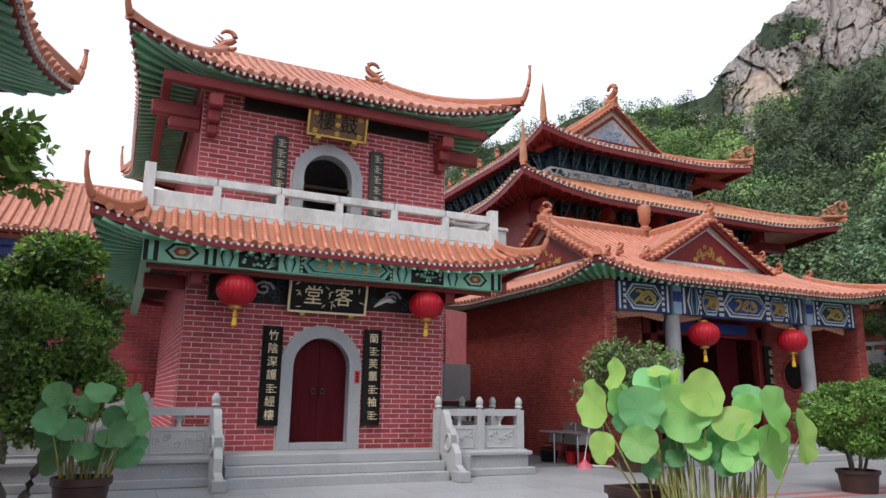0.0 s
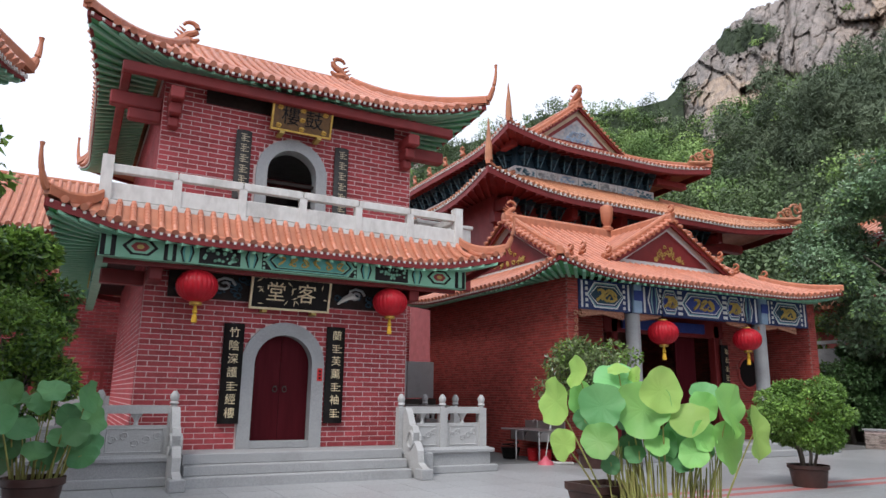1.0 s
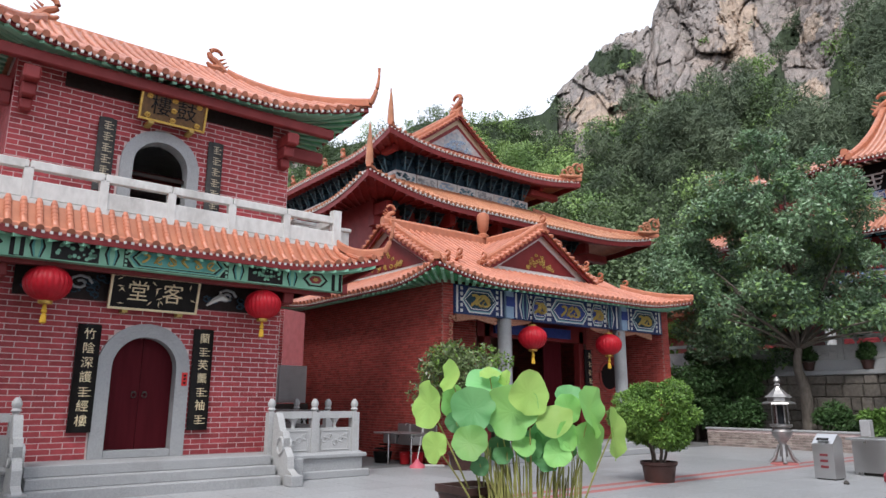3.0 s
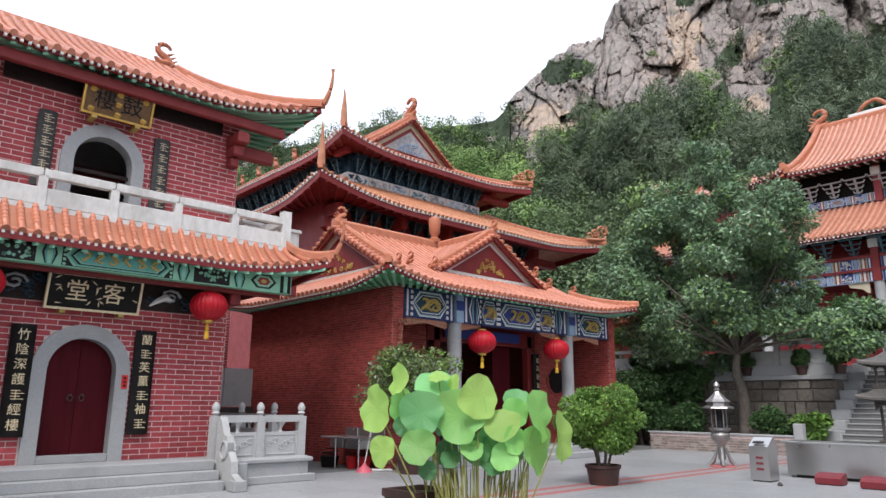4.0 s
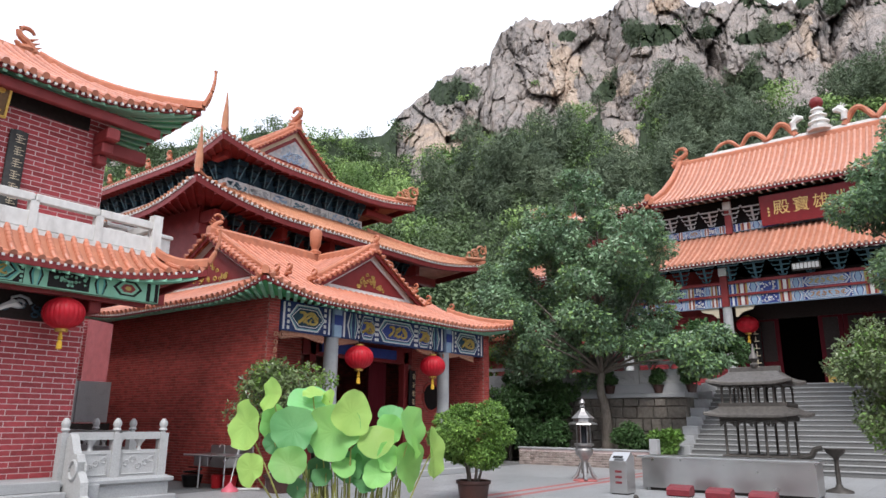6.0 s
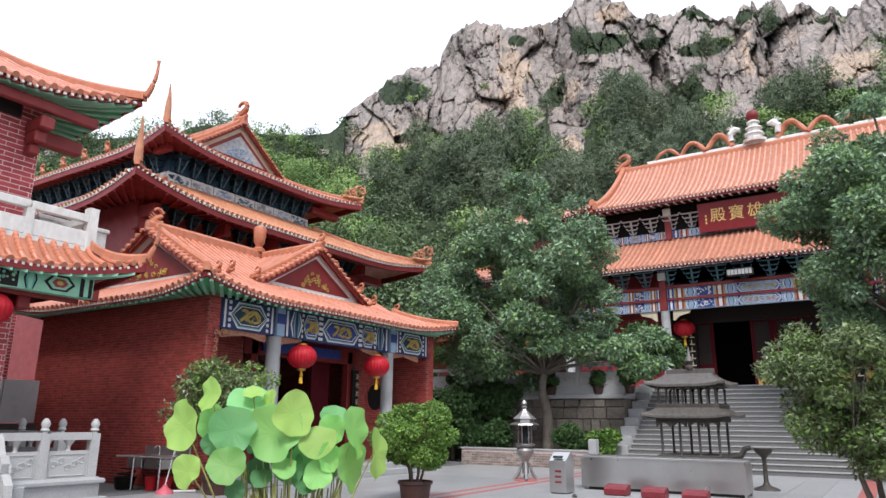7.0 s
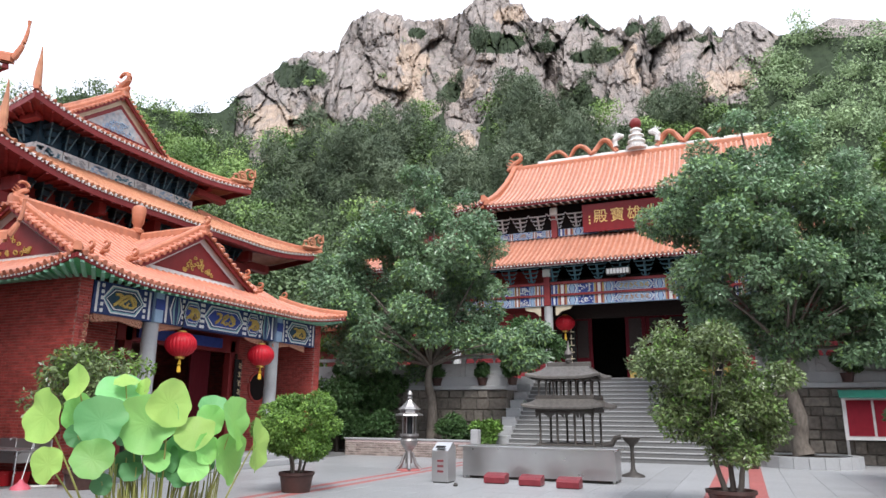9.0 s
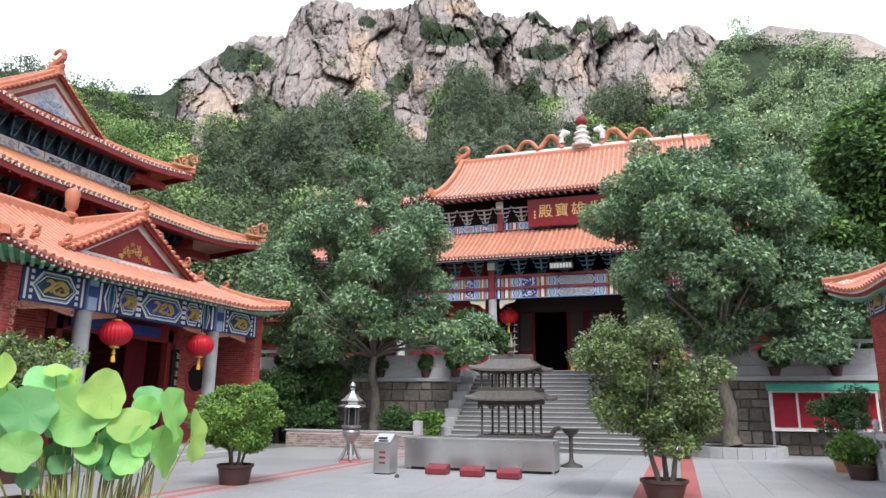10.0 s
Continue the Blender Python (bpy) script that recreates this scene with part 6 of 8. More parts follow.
def west_hall():
    """A neighbouring hall whose eave reaches into the courtyard."""
    t = thing("west_hall", -5.5, 6.0, 0, "neighbouring hall with a green upturned eave and red beams", "temple hall")
    part("wall", Shape().box(-9.5, -3.0, 0.5, 9.6, 0, 5.9), BRICK_DARK_JOINED, t)
    r = Roof((-11, -1.3, -1.0, 10.75), 5.62, 0.5, (-8.5, -4.5, 3.5, 6.0), 8.2, 0.85, 3.0, 0.3)
    tile_roof(t, r, 0.24, 0.062, sides=("right", "back"), detailed=("right",), wall=(-9.6, -2.6, 0.4, 9.8), rise=0.3, rafter_gap=0.26, horn=0.55)
    part("purlin", Shape().box(-2.75, -2.5, 0.4, 10.2, 5.15, 5.45, 0.02), RED_BRIGHT, t)
    part("lower_beam", Shape().box(-2.4, -2.0, 8.9, 9.5, 3.6, 4.0, 0.03), RED_PAINT, t)
    part("lower_beam", Shape().box(-3.0, -1.75, 9.3, 9.6, 3.3, 3.65, 0.03), RED_PAINT, t)
    return t


west_hall()


def back_hall():
    t = thing("back_hall", -2.0, 27, 0, "brick hall behind the drum tower with an orange tile roof", "temple hall")
    w = part("wall", Shape().box(-9, 4.6, 24.0, 30, 0, 5.3), MORTAR, t)
    brick_face(w, (-3.5, 24.0, 0), (1, 0, 0), 8.1, 0, 5.3, (0.38, 0.103), 0.014, 0.02)
    r = Roof((-10, 5.4, 22.9, 31), 6.3, 0.4, (-8, 4.2, 26.5, 27.5), 8.7, 0.85, 3.0, 0.3)
    tile_roof(t, r, 0.26, 0.065, detailed=("front",), wall=(-9, 4.6, 24, 30), rise=0.25, soffit=RED_PAINT, rafter=RED_PAINT, rafter_parts=False, horn=0.5)
    part("ridge", Shape().bar([(-8.2 + 0.8 * k, 27, 8.65) for k in range(17)], 0.24, 0.3), TILE_RIDGE, t)
    bracket_row(t, -6, 4.4, 24.0, 5.35, 6.1, 10, mat=BLUE, edge=BLUE_PALE)
    fence = thing("red_railing", 0.2, 22.9, 0, "dark red wooden railing in front of the back hall", "railing")
    part("base", Shape().box(-3.5, 4.5, 22.8, 23.1, 0, 1.45, 0.02), GRANITE, fence)
    part("rail", Shape().box(-3.5, 4.5, 22.9, 23.0, 2.15, 2.25), RED_PAINT, fence)
    for k in range(27):
        part("baluster", Shape().box(-3.4 + 0.3 * k, -3.3 + 0.3 * k, 22.9, 23.0, 1.45, 2.15), RED_PAINT, fence)
    return t


back_hall()
link = thing("link_wall", 9.4, 23.5, 0, "brick wall with a grey shuttered gate between two halls", "wall", kind="structure")
brick_face(part("wall", Shape().box(6.7, 11.2, 23.6, 23.9, 0, 5.6), MORTAR, link), (6.7, 23.6, 0), RX, 4.5, 0, 5.6)
part("gate_panel", Shape().box(8.9, 9.9, 21.0, 21.08, 1.5, 2.7, 0.01), GRANITE_PALE, link, "grey metal gate panel")
part("gate_panel", Shape().box(9.92, 10.9, 21.0, 21.08, 1.5, 2.7, 0.01), GRANITE_PALE, link, "grey metal gate panel")
part("gate_base", Shape().box(8.6, 11.0, 21.0, 21.08, 0.4, 1.48, 0.01), IRON, link)
parapet = thing("painted_parapet", 8.7, 16, 5.0, "pale painted parapet with faded ink scenes", "parapet")
part("panel", Shape().box(7.75, 9.4, 16.0, 16.15, 5.45, 6.1, 0.01), BALUSTER, parapet)
part("coping", Shape().box(7.7, 9.45, 15.95, 16.2, 6.1, 6.2, 0.02), BALUSTER, parapet)
part("wall_below", Shape().box(7.75, 9.4, 16.0, 16.2, 4.4, 5.45), RED_BRIGHT, parapet)

garden_wall = thing("garden_wall", 29, 21, 3.15, "pink garden wall with an orange tile coping", "wall", kind="structure")
part("wall", Shape().box(29.0, 29.3, 17.0, 26, 3.15, 5.6), PINK_WALL, garden_wall)
# No real opening: a near-black sheet paints the shade of a passage.
part("arch_shade", Shape().slab(arch(1.4, 1.9), (28.99, 20.2, 3.15), (0, -1, 0), (0, 0, 1), 0.01), INNER_SHADE, garden_wall)
for k in range(36):
    part("coping_tile", Shape().tube([(28.7, 17.1 + 0.25 * k, 5.6), (29.15, 17.1 + 0.25 * k, 5.85)], 0.07, 8), TILE, garden_wall, smooth=True)
part("coping", Shape().box(28.75, 29.5, 17.0, 26, 5.5, 5.62), TILE_PAN, garden_wall)

# ---- hillside ----
CREST = [(15, 17), (25, 20.5), (34.4, 22.8), (36, 23.6), (38, 24), (41.5, 23.7), (44, 23.9), (45.5, 24), (47.9, 24.4), (49, 25.4), (50.1, 26.3), (52.5, 28), (54, 28.9), (56.9, 29.2),
         (57.2, 30.4), (58.6, 32), (60.3, 32.6), (61.9, 32.2), (64.5, 32), (67.3, 32.2), (68.3, 32.6), (69.5, 33.5), (70.9, 33.8), (73.9, 33), (74.9, 31.8), (78.7, 31.4), (79.8, 31.9),
         (81.6, 30.5), (82.8, 30.5), (83.7, 31.4), (84.7, 30.8), (86.4, 30.9), (86.9, 30), (88, 30.4), (89.3, 29), (89.9, 29.5), (90.8, 28.8), (92.2, 29.4), (96.9, 28.9), (100.5, 27.7), (102.9, 26.9), (105, 26.2), (107, 24.6), (115, 20), (130, 14)]
TREELINE = [(40, 40), (48.1, 40), (48.6, 20.3), (54.8, 21.4), (56.3, 23), (60.4, 23.5), (65.5, 24.6), (66.6, 24.8), (67.3, 21.6), (68.2, 20), (69.4, 20.8), (70, 23.8), (71.5, 26), (72.6, 25.2),
            (74, 24.9), (78.6, 23.4), (82.2, 23.4), (86, 23.4), (87.4, 25), (89, 23.6), (92.5, 23.4), (93.4, 25.3), (95, 27.2), (97, 40), (130, 40)]
# grassy ledges on the rock: azimuth, height angle and their spreads
LEDGES = [(53.1, 27.0, 2.6, 0.9), (71.7, 30.1, 2.6, 0.8), (80.2, 28.7, 2.0, 0.6), (64, 30.9, 0.8, 0.4), (67.3, 26.4, 0.8, 0.7), (85.5, 29.4, 0.9, 0.6), (76, 29.6, 1.5, 0.4)]
# faces of fresh tan rock
TAN = [(51.5, 22.8, 2.6, 1.3), (63.6, 28.2, 1.3, 2.2), (69.6, 26.6, 1.4, 1.0), (90.6, 25.3, 2.2, 0.8), (88.3, 23, 0.8, 0.9), (68.4, 22.2, 0.7, 0.9), (83.5, 27.6, 0.7, 1.6), (72.8, 32.2, 1.2, 0.6)]


def crest(az):
    """Height angle of the skyline, with broken teeth where it is bare rock."""
    az = np.asarray(az, float)
    bare = np.interp(az, [48, 52, 92, 94], [0, 1, 1, 0])
    teeth = 0.4 * (np.mod(np.sin(np.floor(az * 1.9 + 0.3 * np.sin(az * 5)) * 127.1) * 43758.5453, 1.0) - 0.5) + 0.2 * (np.mod(np.sin(np.floor(az * 4.3) * 311.7) * 43758.5453, 1.0) - 0.5)
    return np.interp(az, [a for a, _ in CREST], [e for _, e in CREST]) + bare * teeth


def ground_top(az):
    """The skyline of the ground itself, which the trees overtop on the wooded shoulders."""
    return crest(az) - np.interp(az, [47.2, 48.6, 93.5, 95, 97, 99], [0.9, 0, 0, 1.2, 1.2, 0])


def tree_limit(az):
    return np.interp(az, [a for a, _ in TREELINE], [e for _, e in TREELINE])


def scatter(ix, iy, seed):
    return np.mod(np.sin(ix * 127.1 + iy * 311.7 + seed * 74.7) * 43758.5453, 1.0)


def blocks(x, y, seed):
    """Irregular cells: nearness of the edge, a random number of the cell, and the offset from its middle."""
    ix, iy = np.floor(x), np.floor(y)
    f1, f2 = np.full(x.shape, 9.0), np.full(x.shape, 9.0)
    who, ox, oy = np.zeros(x.shape), np.zeros(x.shape), np.zeros(x.shape)
    for i in (-1, 0, 1):
        for j in (-1, 0, 1):
            cx, cy = ix + i, iy + j
            dx, dy = x - cx - scatter(cx, cy, seed), y - cy - scatter(cx, cy, seed + 5)
            d = np.sqrt(dx * dx + dy * dy) * 0.4 + np.maximum(abs(dx), abs(dy)) * 0.6
            near = d < f1
            f2 = np.where(near, f1, np.minimum(f2, d))
            f1, who, ox, oy = np.where(near, d, f1), np.where(near, scatter(cx, cy, seed + 9), who), np.where(near, dx, ox), np.where(near, dy, oy)
    return f2 - f1, who, ox, oy


def hill_radius(az, el):
    """Distance of the slope from the courtyard in a direction: tiers of jointed granite blocks above a wooded slope."""
    az, el = np.asarray(az, float), np.asarray(el, float)
    k = np.clip((el - 6) / (ground_top(az) - 6), 0, 1)
    rock = np.clip((el - tree_limit(az) + 1.2) / 2.0, 0.12, 1)
    wx = az + 0.3 * np.sin(el * 0.9 + az * 0.4) + 0.08 * np.sin(el * 4.1 + az * 1.3)
    wy = el + 0.3 * np.sin(az * 0.8 + el * 0.3) + 0.1 * np.sin(az * 2.3)
    out = 5.0 * np.sin(az * 0.35 + 1) + 3.0 * np.sin(az * 0.8 + el * 0.5)
    for sx, sy, seed, high, tilt, gap, deep in ((3.6, 5.0, 3, 7.0, 3.4, 0.05, 0.9), (1.2, 2.6, 11, 2.6, 1.5, 0.05, 0.55), (0.5, 1.0, 23, 0.8, 0.6, 0.08, 0.35), (0.24, 0.42, 31, 0.3, 0.28, 0.1, 0.14)):
        edge, who, dx, dy = blocks(wx / sx, wy / sy, seed)
        spin = who * 40
        out = out + high * (who - 0.5) + tilt * (dx * np.cos(spin) + dy * np.sin(spin)) - deep * np.exp(-edge / gap) - tilt * (1.5 * np.maximum(dy, 0) ** 2 + 0.9 * np.maximum(-dy, 0) ** 2 + 0.7 * dx * dx)
    return 58 + 90 * k ** 0.85 - out * rock


def hill_place(az, el, r):
    a, e = np.radians(az), np.radians(el)
    return np.stack([r * np.sin(a), r * np.cos(a), 1.6 + r * np.tan(e)], -1)


def overgrown(p):
    """True where scrub covers the hill."""
    az = math.degrees(math.atan2(p.x, p.y))
    el = math.degrees(math.atan2(p.z - 1.6, math.hypot(p.x, p.y)))
    n = noise.fractal(p * 0.06, 1.0, 2.0, 3)
    if az > 97.5 and el > crest(az) - 1.5 + n:
        return False
    if az < 48 and n > 0.42:
        return False
    ledge = any(((az - a) / ra) ** 2 + ((el - e) / re) ** 2 < 1 + n for a, e, ra, re in LEDGES)
    return ledge or el < tree_limit(az) + n * 1.6 or noise.fractal(p * 0.07 + Vector((9, 2, 4)), 1.0, 2.0, 2) > 0.55


def cliff_material(name, light, dark_grey):
    """Weathered granite: grey, with tan faces, dark streaks running down and fine cracks."""
    m = bpy.data.materials.new(name)
    m.use_nodes = True
    t = m.node_tree
    bsdf = t.nodes["Principled BSDF"]
    bsdf.inputs["Roughness"].default_value = 0.92
    geo = t.nodes.new("ShaderNodeNewGeometry")

    def tex(scale, stretch, detail=8, rough=0.65):
        mul = t.nodes.new("ShaderNodeVectorMath")
        mul.operation = "MULTIPLY"
        mul.inputs[1].default_value = stretch
        t.links.new(geo.outputs["Position"], mul.inputs[0])
        n = t.nodes.new("ShaderNodeTexNoise")
        n.inputs["Scale"].default_value, n.inputs["Detail"].default_value, n.inputs["Roughness"].default_value = scale, detail, rough
        t.links.new(mul.outputs[0], n.inputs["Vector"])
        return n.outputs[0]

    def band(src, lo, hi, top=1.0):
        r = t.nodes.new("ShaderNodeMapRange")
        r.inputs[1].default_value, r.inputs[2].default_value, r.inputs[4].default_value = lo, hi, top
        t.links.new(src, r.inputs[0])
        return r.outputs[0]

    def blend(a, b, fac):
        x = t.nodes.new("ShaderNodeMix")
        x.data_type = "RGBA"
        for sock, val in ((x.inputs[6], a), (x.inputs[7], b)):
            if isinstance(val, tuple):
                sock.default_value = (*val, 1)
            else:
                t.links.new(val, sock)
        t.links.new(fac, x.inputs[0])
        return x.outputs[2]
    c = blend(light, dark_grey, band(tex(0.35, (1, 1, 1)), 0.35, 0.65))
    c = blend(c, (0.45, 0.35, 0.28), band(tex(0.09, (1, 1, 0.8), 4), 0.54, 0.64, 0.5))
    c = blend(c, (0.17, 0.158, 0.15), band(tex(0.3, (1, 1, 0.2)), 0.53, 0.68, 0.6))
    c = blend(c, (0.08, 0.10, 0.045), band(tex(0.5, (1, 1, 1)), 0.58, 0.68, 0.6))
    heights = []
    for scale, width, dark in ((0.1, 0.022, 0.25), (0.28, 0.035, 0.22)):
        warp = t.nodes.new("ShaderNodeVectorMath")
        warp.operation = "MULTIPLY_ADD"
        bend = t.nodes.new("ShaderNodeTexNoise")
        bend.inputs["Scale"].default_value, bend.inputs["Detail"].default_value = scale * 1.4, 4
        t.links.new(geo.outputs["Position"], bend.inputs["Vector"])
        warp.inputs[1].default_value = (2.2 / scale * 0.25,) * 3
        t.links.new(bend.outputs["Color"], warp.inputs[0])
        t.links.new(geo.outputs["Position"], warp.inputs[2])
        flat = t.nodes.new("ShaderNodeVectorMath")
        flat.operation = "MULTIPLY"
        flat.inputs[1].default_value = (1, 1, 0.4)
        t.links.new(warp.outputs[0], flat.inputs[0])
        vor = t.nodes.new("ShaderNodeTexVoronoi")
        vor.feature = "DISTANCE_TO_EDGE"
        vor.inputs["Scale"].default_value = scale
        t.links.new(flat.outputs[0], vor.inputs["Vector"])
        gap = t.nodes.new("ShaderNodeMapRange")
        gap.inputs[2].default_value, gap.inputs[3].default_value, gap.inputs[4].default_value = width, dark, 0.0
        t.links.new(vor.outputs[0], gap.inputs[0])
        c = blend(c, (0.10, 0.092, 0.086), gap.outputs[0])
        heights.append(gap.outputs[0])
    t.links.new(c, bsdf.inputs["Base Color"])
    b = t.nodes.new("ShaderNodeBump")
    b.inputs["Strength"].default_value, b.inputs["Distance"].default_value = 0.8, 1.2
    deep = t.nodes.new("ShaderNodeMath")
    deep.operation = "SUBTRACT"
    t.links.new(tex(0.6, (1, 1, 0.7), 10, 0.7), deep.inputs[0])
    t.links.new(heights[0], deep.inputs[1])
    t.links.new(deep.outputs[0], b.inputs["Height"])
    t.links.new(b.outputs[0], bsdf.inputs["Normal"])
    return m


def hill_shape():
    cols, rows = 860, 230
    az = np.linspace(20, 125, cols)
    verts = []
    for j in range(rows):
        el = 5 + (ground_top(az) - 5) * (j / (rows - 1)) ** 0.8
        verts.append(hill_place(az, el, hill_radius(az, el)))
    top = verts[-1]
    for back, fall in ((2, 0.6), (12, 9), (60, 60)):
        far = np.hypot(top[:, 0], top[:, 1])
        verts.append(np.stack([top[:, 0] * (1 + back / far), top[:, 1] * (1 + back / far), top[:, 2] - fall], -1))
    sh = Shape()
    n = len(verts)
    return sh.add(np.concatenate(verts).tolist(), [(j * cols + i, j * cols + i + 1, (j + 1) * cols + i + 1, (j + 1) * cols + i) for j in range(n - 1) for i in range(cols - 1)])


hill_mesh = hill_shape()
hill = part("hillside", hill_mesh, cliff_material("granite_cliff", (0.375, 0.322, 0.288), (0.235, 0.21, 0.194)))
tagged(hill, "steep granite hill with bare cliffs and green scrub", "hill", kind="structure")
hill.data.materials.append(material("scrub_undergrowth", (0.035, 0.052, 0.024), (0.02, 0.032, 0.015), 0.6, 0.95, 0.8, 2.0))
hill.data.materials.append(cliff_material("fresh_tan_granite", (0.52, 0.405, 0.31), (0.40, 0.305, 0.235)))


def ground_kind(v):
    p = Vector(v)
    if overgrown(p):
        return 1
    az = math.degrees(math.atan2(p.x, p.y))
    el = math.degrees(math.atan2(p.z - 1.6, math.hypot(p.x, p.y)))
    n = noise.fractal(p * 0.13, 1.0, 2.0, 3)
    return 2 if any(((az - a) / ra) ** 2 + ((el - e) / re) ** 2 < 1 + n * 1.6 for a, e, ra, re in TAN) else 0


hill.data.polygons.foreach_set("material_index", [ground_kind(hill_mesh.v[f[0]]) for f in hill_mesh.f])


# ---- foliage ----
def leaves(shape, clumps, count, size, rng, shell=0.55, droop=0.3, long=1.9, width=0.5, lay=0.8, up=0.6, loose=0.55):
    """Many small pointed leaves over a set of clumps (centre, radii); lay turns their faces up and outwards."""
    weights = np.array([c[1][0] * c[1][1] + c[1][2] * c[1][0] for c in clumps])
    picks = rng.choice(len(clumps), count, p=weights / weights.sum())
    d = rng.normal(size=(count, 3))
    d /= np.linalg.norm(d, axis=1)[:, None]
    rad = shell + (1 - shell) * rng.random(count) ** 0.6
    cen = np.array([c[0] for c in clumps])[picks]
    ext = np.array([c[1] for c in clumps])[picks]
    pos = cen + d * ext * rad[:, None]
    a = d * 0.6 + rng.normal(size=(count, 3)) * 0.7
    a[:, 2] -= droop
    a /= np.linalg.norm(a, axis=1)[:, None]
    face = rng.normal(size=(count, 3)) * loose + (d * (1.2 - up) + np.array([0, 0, up])) * lay + np.array([0, 0, 1.0]) * (1 - lay)
    a -= face * (np.sum(a * face, axis=1) / np.sum(face * face, axis=1))[:, None] * (0.75 * lay)
    a /= np.linalg.norm(a, axis=1)[:, None]
    b = np.cross(a, face)
    b /= np.linalg.norm(b, axis=1)[:, None] + 1e-9
    s = size * (0.6 + 0.8 * rng.random(count))[:, None]
    w = b * s * width
    n = len(shape.v)
    fold = np.cross(a, b) * s * 0.12
    tip = pos + a * s * long - fold
    mid = pos + a * s * long * 0.45 + fold
    verts = np.stack([pos, mid + w, tip, mid - w], 1).reshape(-1, 3)
    shape.v += [tuple(p) for p in verts.tolist()]
    shape.f += [(n + 4 * i, n + 4 * i + 1, n + 4 * i + 2, n + 4 * i + 3) for i in range(count)]
    return shape


SCRUB_A = material("dark_scrub_leaf", (0.13, 0.19, 0.078), (0.046, 0.076, 0.035), 0.16, 0.5, spread=0.35, island=True, translucent=0.08)
SCRUB_B = material("green_scrub_leaf", (0.29, 0.42, 0.125), (0.11, 0.195, 0.064), 0.16, 0.5, spread=0.35, island=True, translucent=0.08)
SCRUB_C = material("feathery_grey_leaf", (0.165, 0.21, 0.125), (0.072, 0.102, 0.062), 0.15, 0.6, spread=0.25, island=True, translucent=0.08)
# Lighter, greyer green: haze over the far slope is mixed into the leaf colour.
SCRUB_D = material("hazed_far_leaf", (0.36, 0.47, 0.245), (0.18, 0.26, 0.135), 0.16, 0.6, spread=0.25, island=True, translucent=0.08)


def hill_growth():
    """Small trees and bushes, each a handful of leafy clumps, over the wooded parts of the hill."""
    rng = np.random.default_rng(77)
    groups = {"a": [], "b": [], "c": [], "d": []}
    made = 0
    while made < 1900:
        az = 22 + 100 * rng.random()
        top = float(crest(az))
        el = 6 + (float(ground_top(az)) - 6.05) * rng.random() ** 0.8
        p = Vector(hill_place(az, el, hill_radius(az, el)).tolist())
        wooded = overgrown(p)
        if not wooded and rng.random() > 0.05:
            continue
        made += 1
        limit = float(tree_limit(az))
        s = (1.6 + 3.0 * rng.random() ** 1.6) if el < limit - 1 or az > 92 else (0.9 + 1.2 * rng.random())
        if not wooded:
            s *= 0.6
        kind = "b" if noise.noise(p * 0.05) + 0.25 * rng.normal() > (0.42 if az < 48 else 0.16 if el > 15 else 0.3) else "a"
        tall = 0.8 + 0.4 * rng.random()
        # The far right slope mostly gets the leaf with haze in its colour.
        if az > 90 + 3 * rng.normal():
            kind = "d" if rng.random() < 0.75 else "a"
        elif 50 < az < 88 and el > 15 and kind == "a" and rng.random() < 0.5:
            kind, tall = "c", 1.9
        over = 0.5 * rng.normal() + 0.35 if az < 48.5 or 93 < az < 98 else 0.15 * rng.random()
        room = 1.6 + math.tan(radians(top + over)) * math.hypot(p.x, p.y) - p.z
        s = min(s, room / (1.6 * tall))
        if s < 0.35:
            continue
        for _ in range(7):
            d = rng.normal(size=3)
            d /= np.linalg.norm(d)
            q = s * (0.32 + 0.26 * rng.random())
            groups[kind].append(((p.x + d[0] * s * 0.62, p.y + d[1] * s * 0.62, p.z + s * tall * (0.75 + 0.55 * d[2])), (q, q, q * (1.5 if kind == "c" else 0.8))))
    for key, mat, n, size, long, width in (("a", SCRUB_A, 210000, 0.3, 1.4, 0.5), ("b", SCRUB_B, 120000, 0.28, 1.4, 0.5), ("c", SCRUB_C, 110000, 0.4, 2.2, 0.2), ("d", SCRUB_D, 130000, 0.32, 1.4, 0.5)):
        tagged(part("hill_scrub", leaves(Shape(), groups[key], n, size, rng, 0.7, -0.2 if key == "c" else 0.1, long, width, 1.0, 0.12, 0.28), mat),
               {"a": "dark green scrub and small trees on the hill", "b": "bright green bushes scattered over the hill", "c": "feathery grey-green trees on the hillside", "d": "wooded slope of the far hill, its green paled for haze"}[key], "scrub", kind="stuff")


hill_growth()


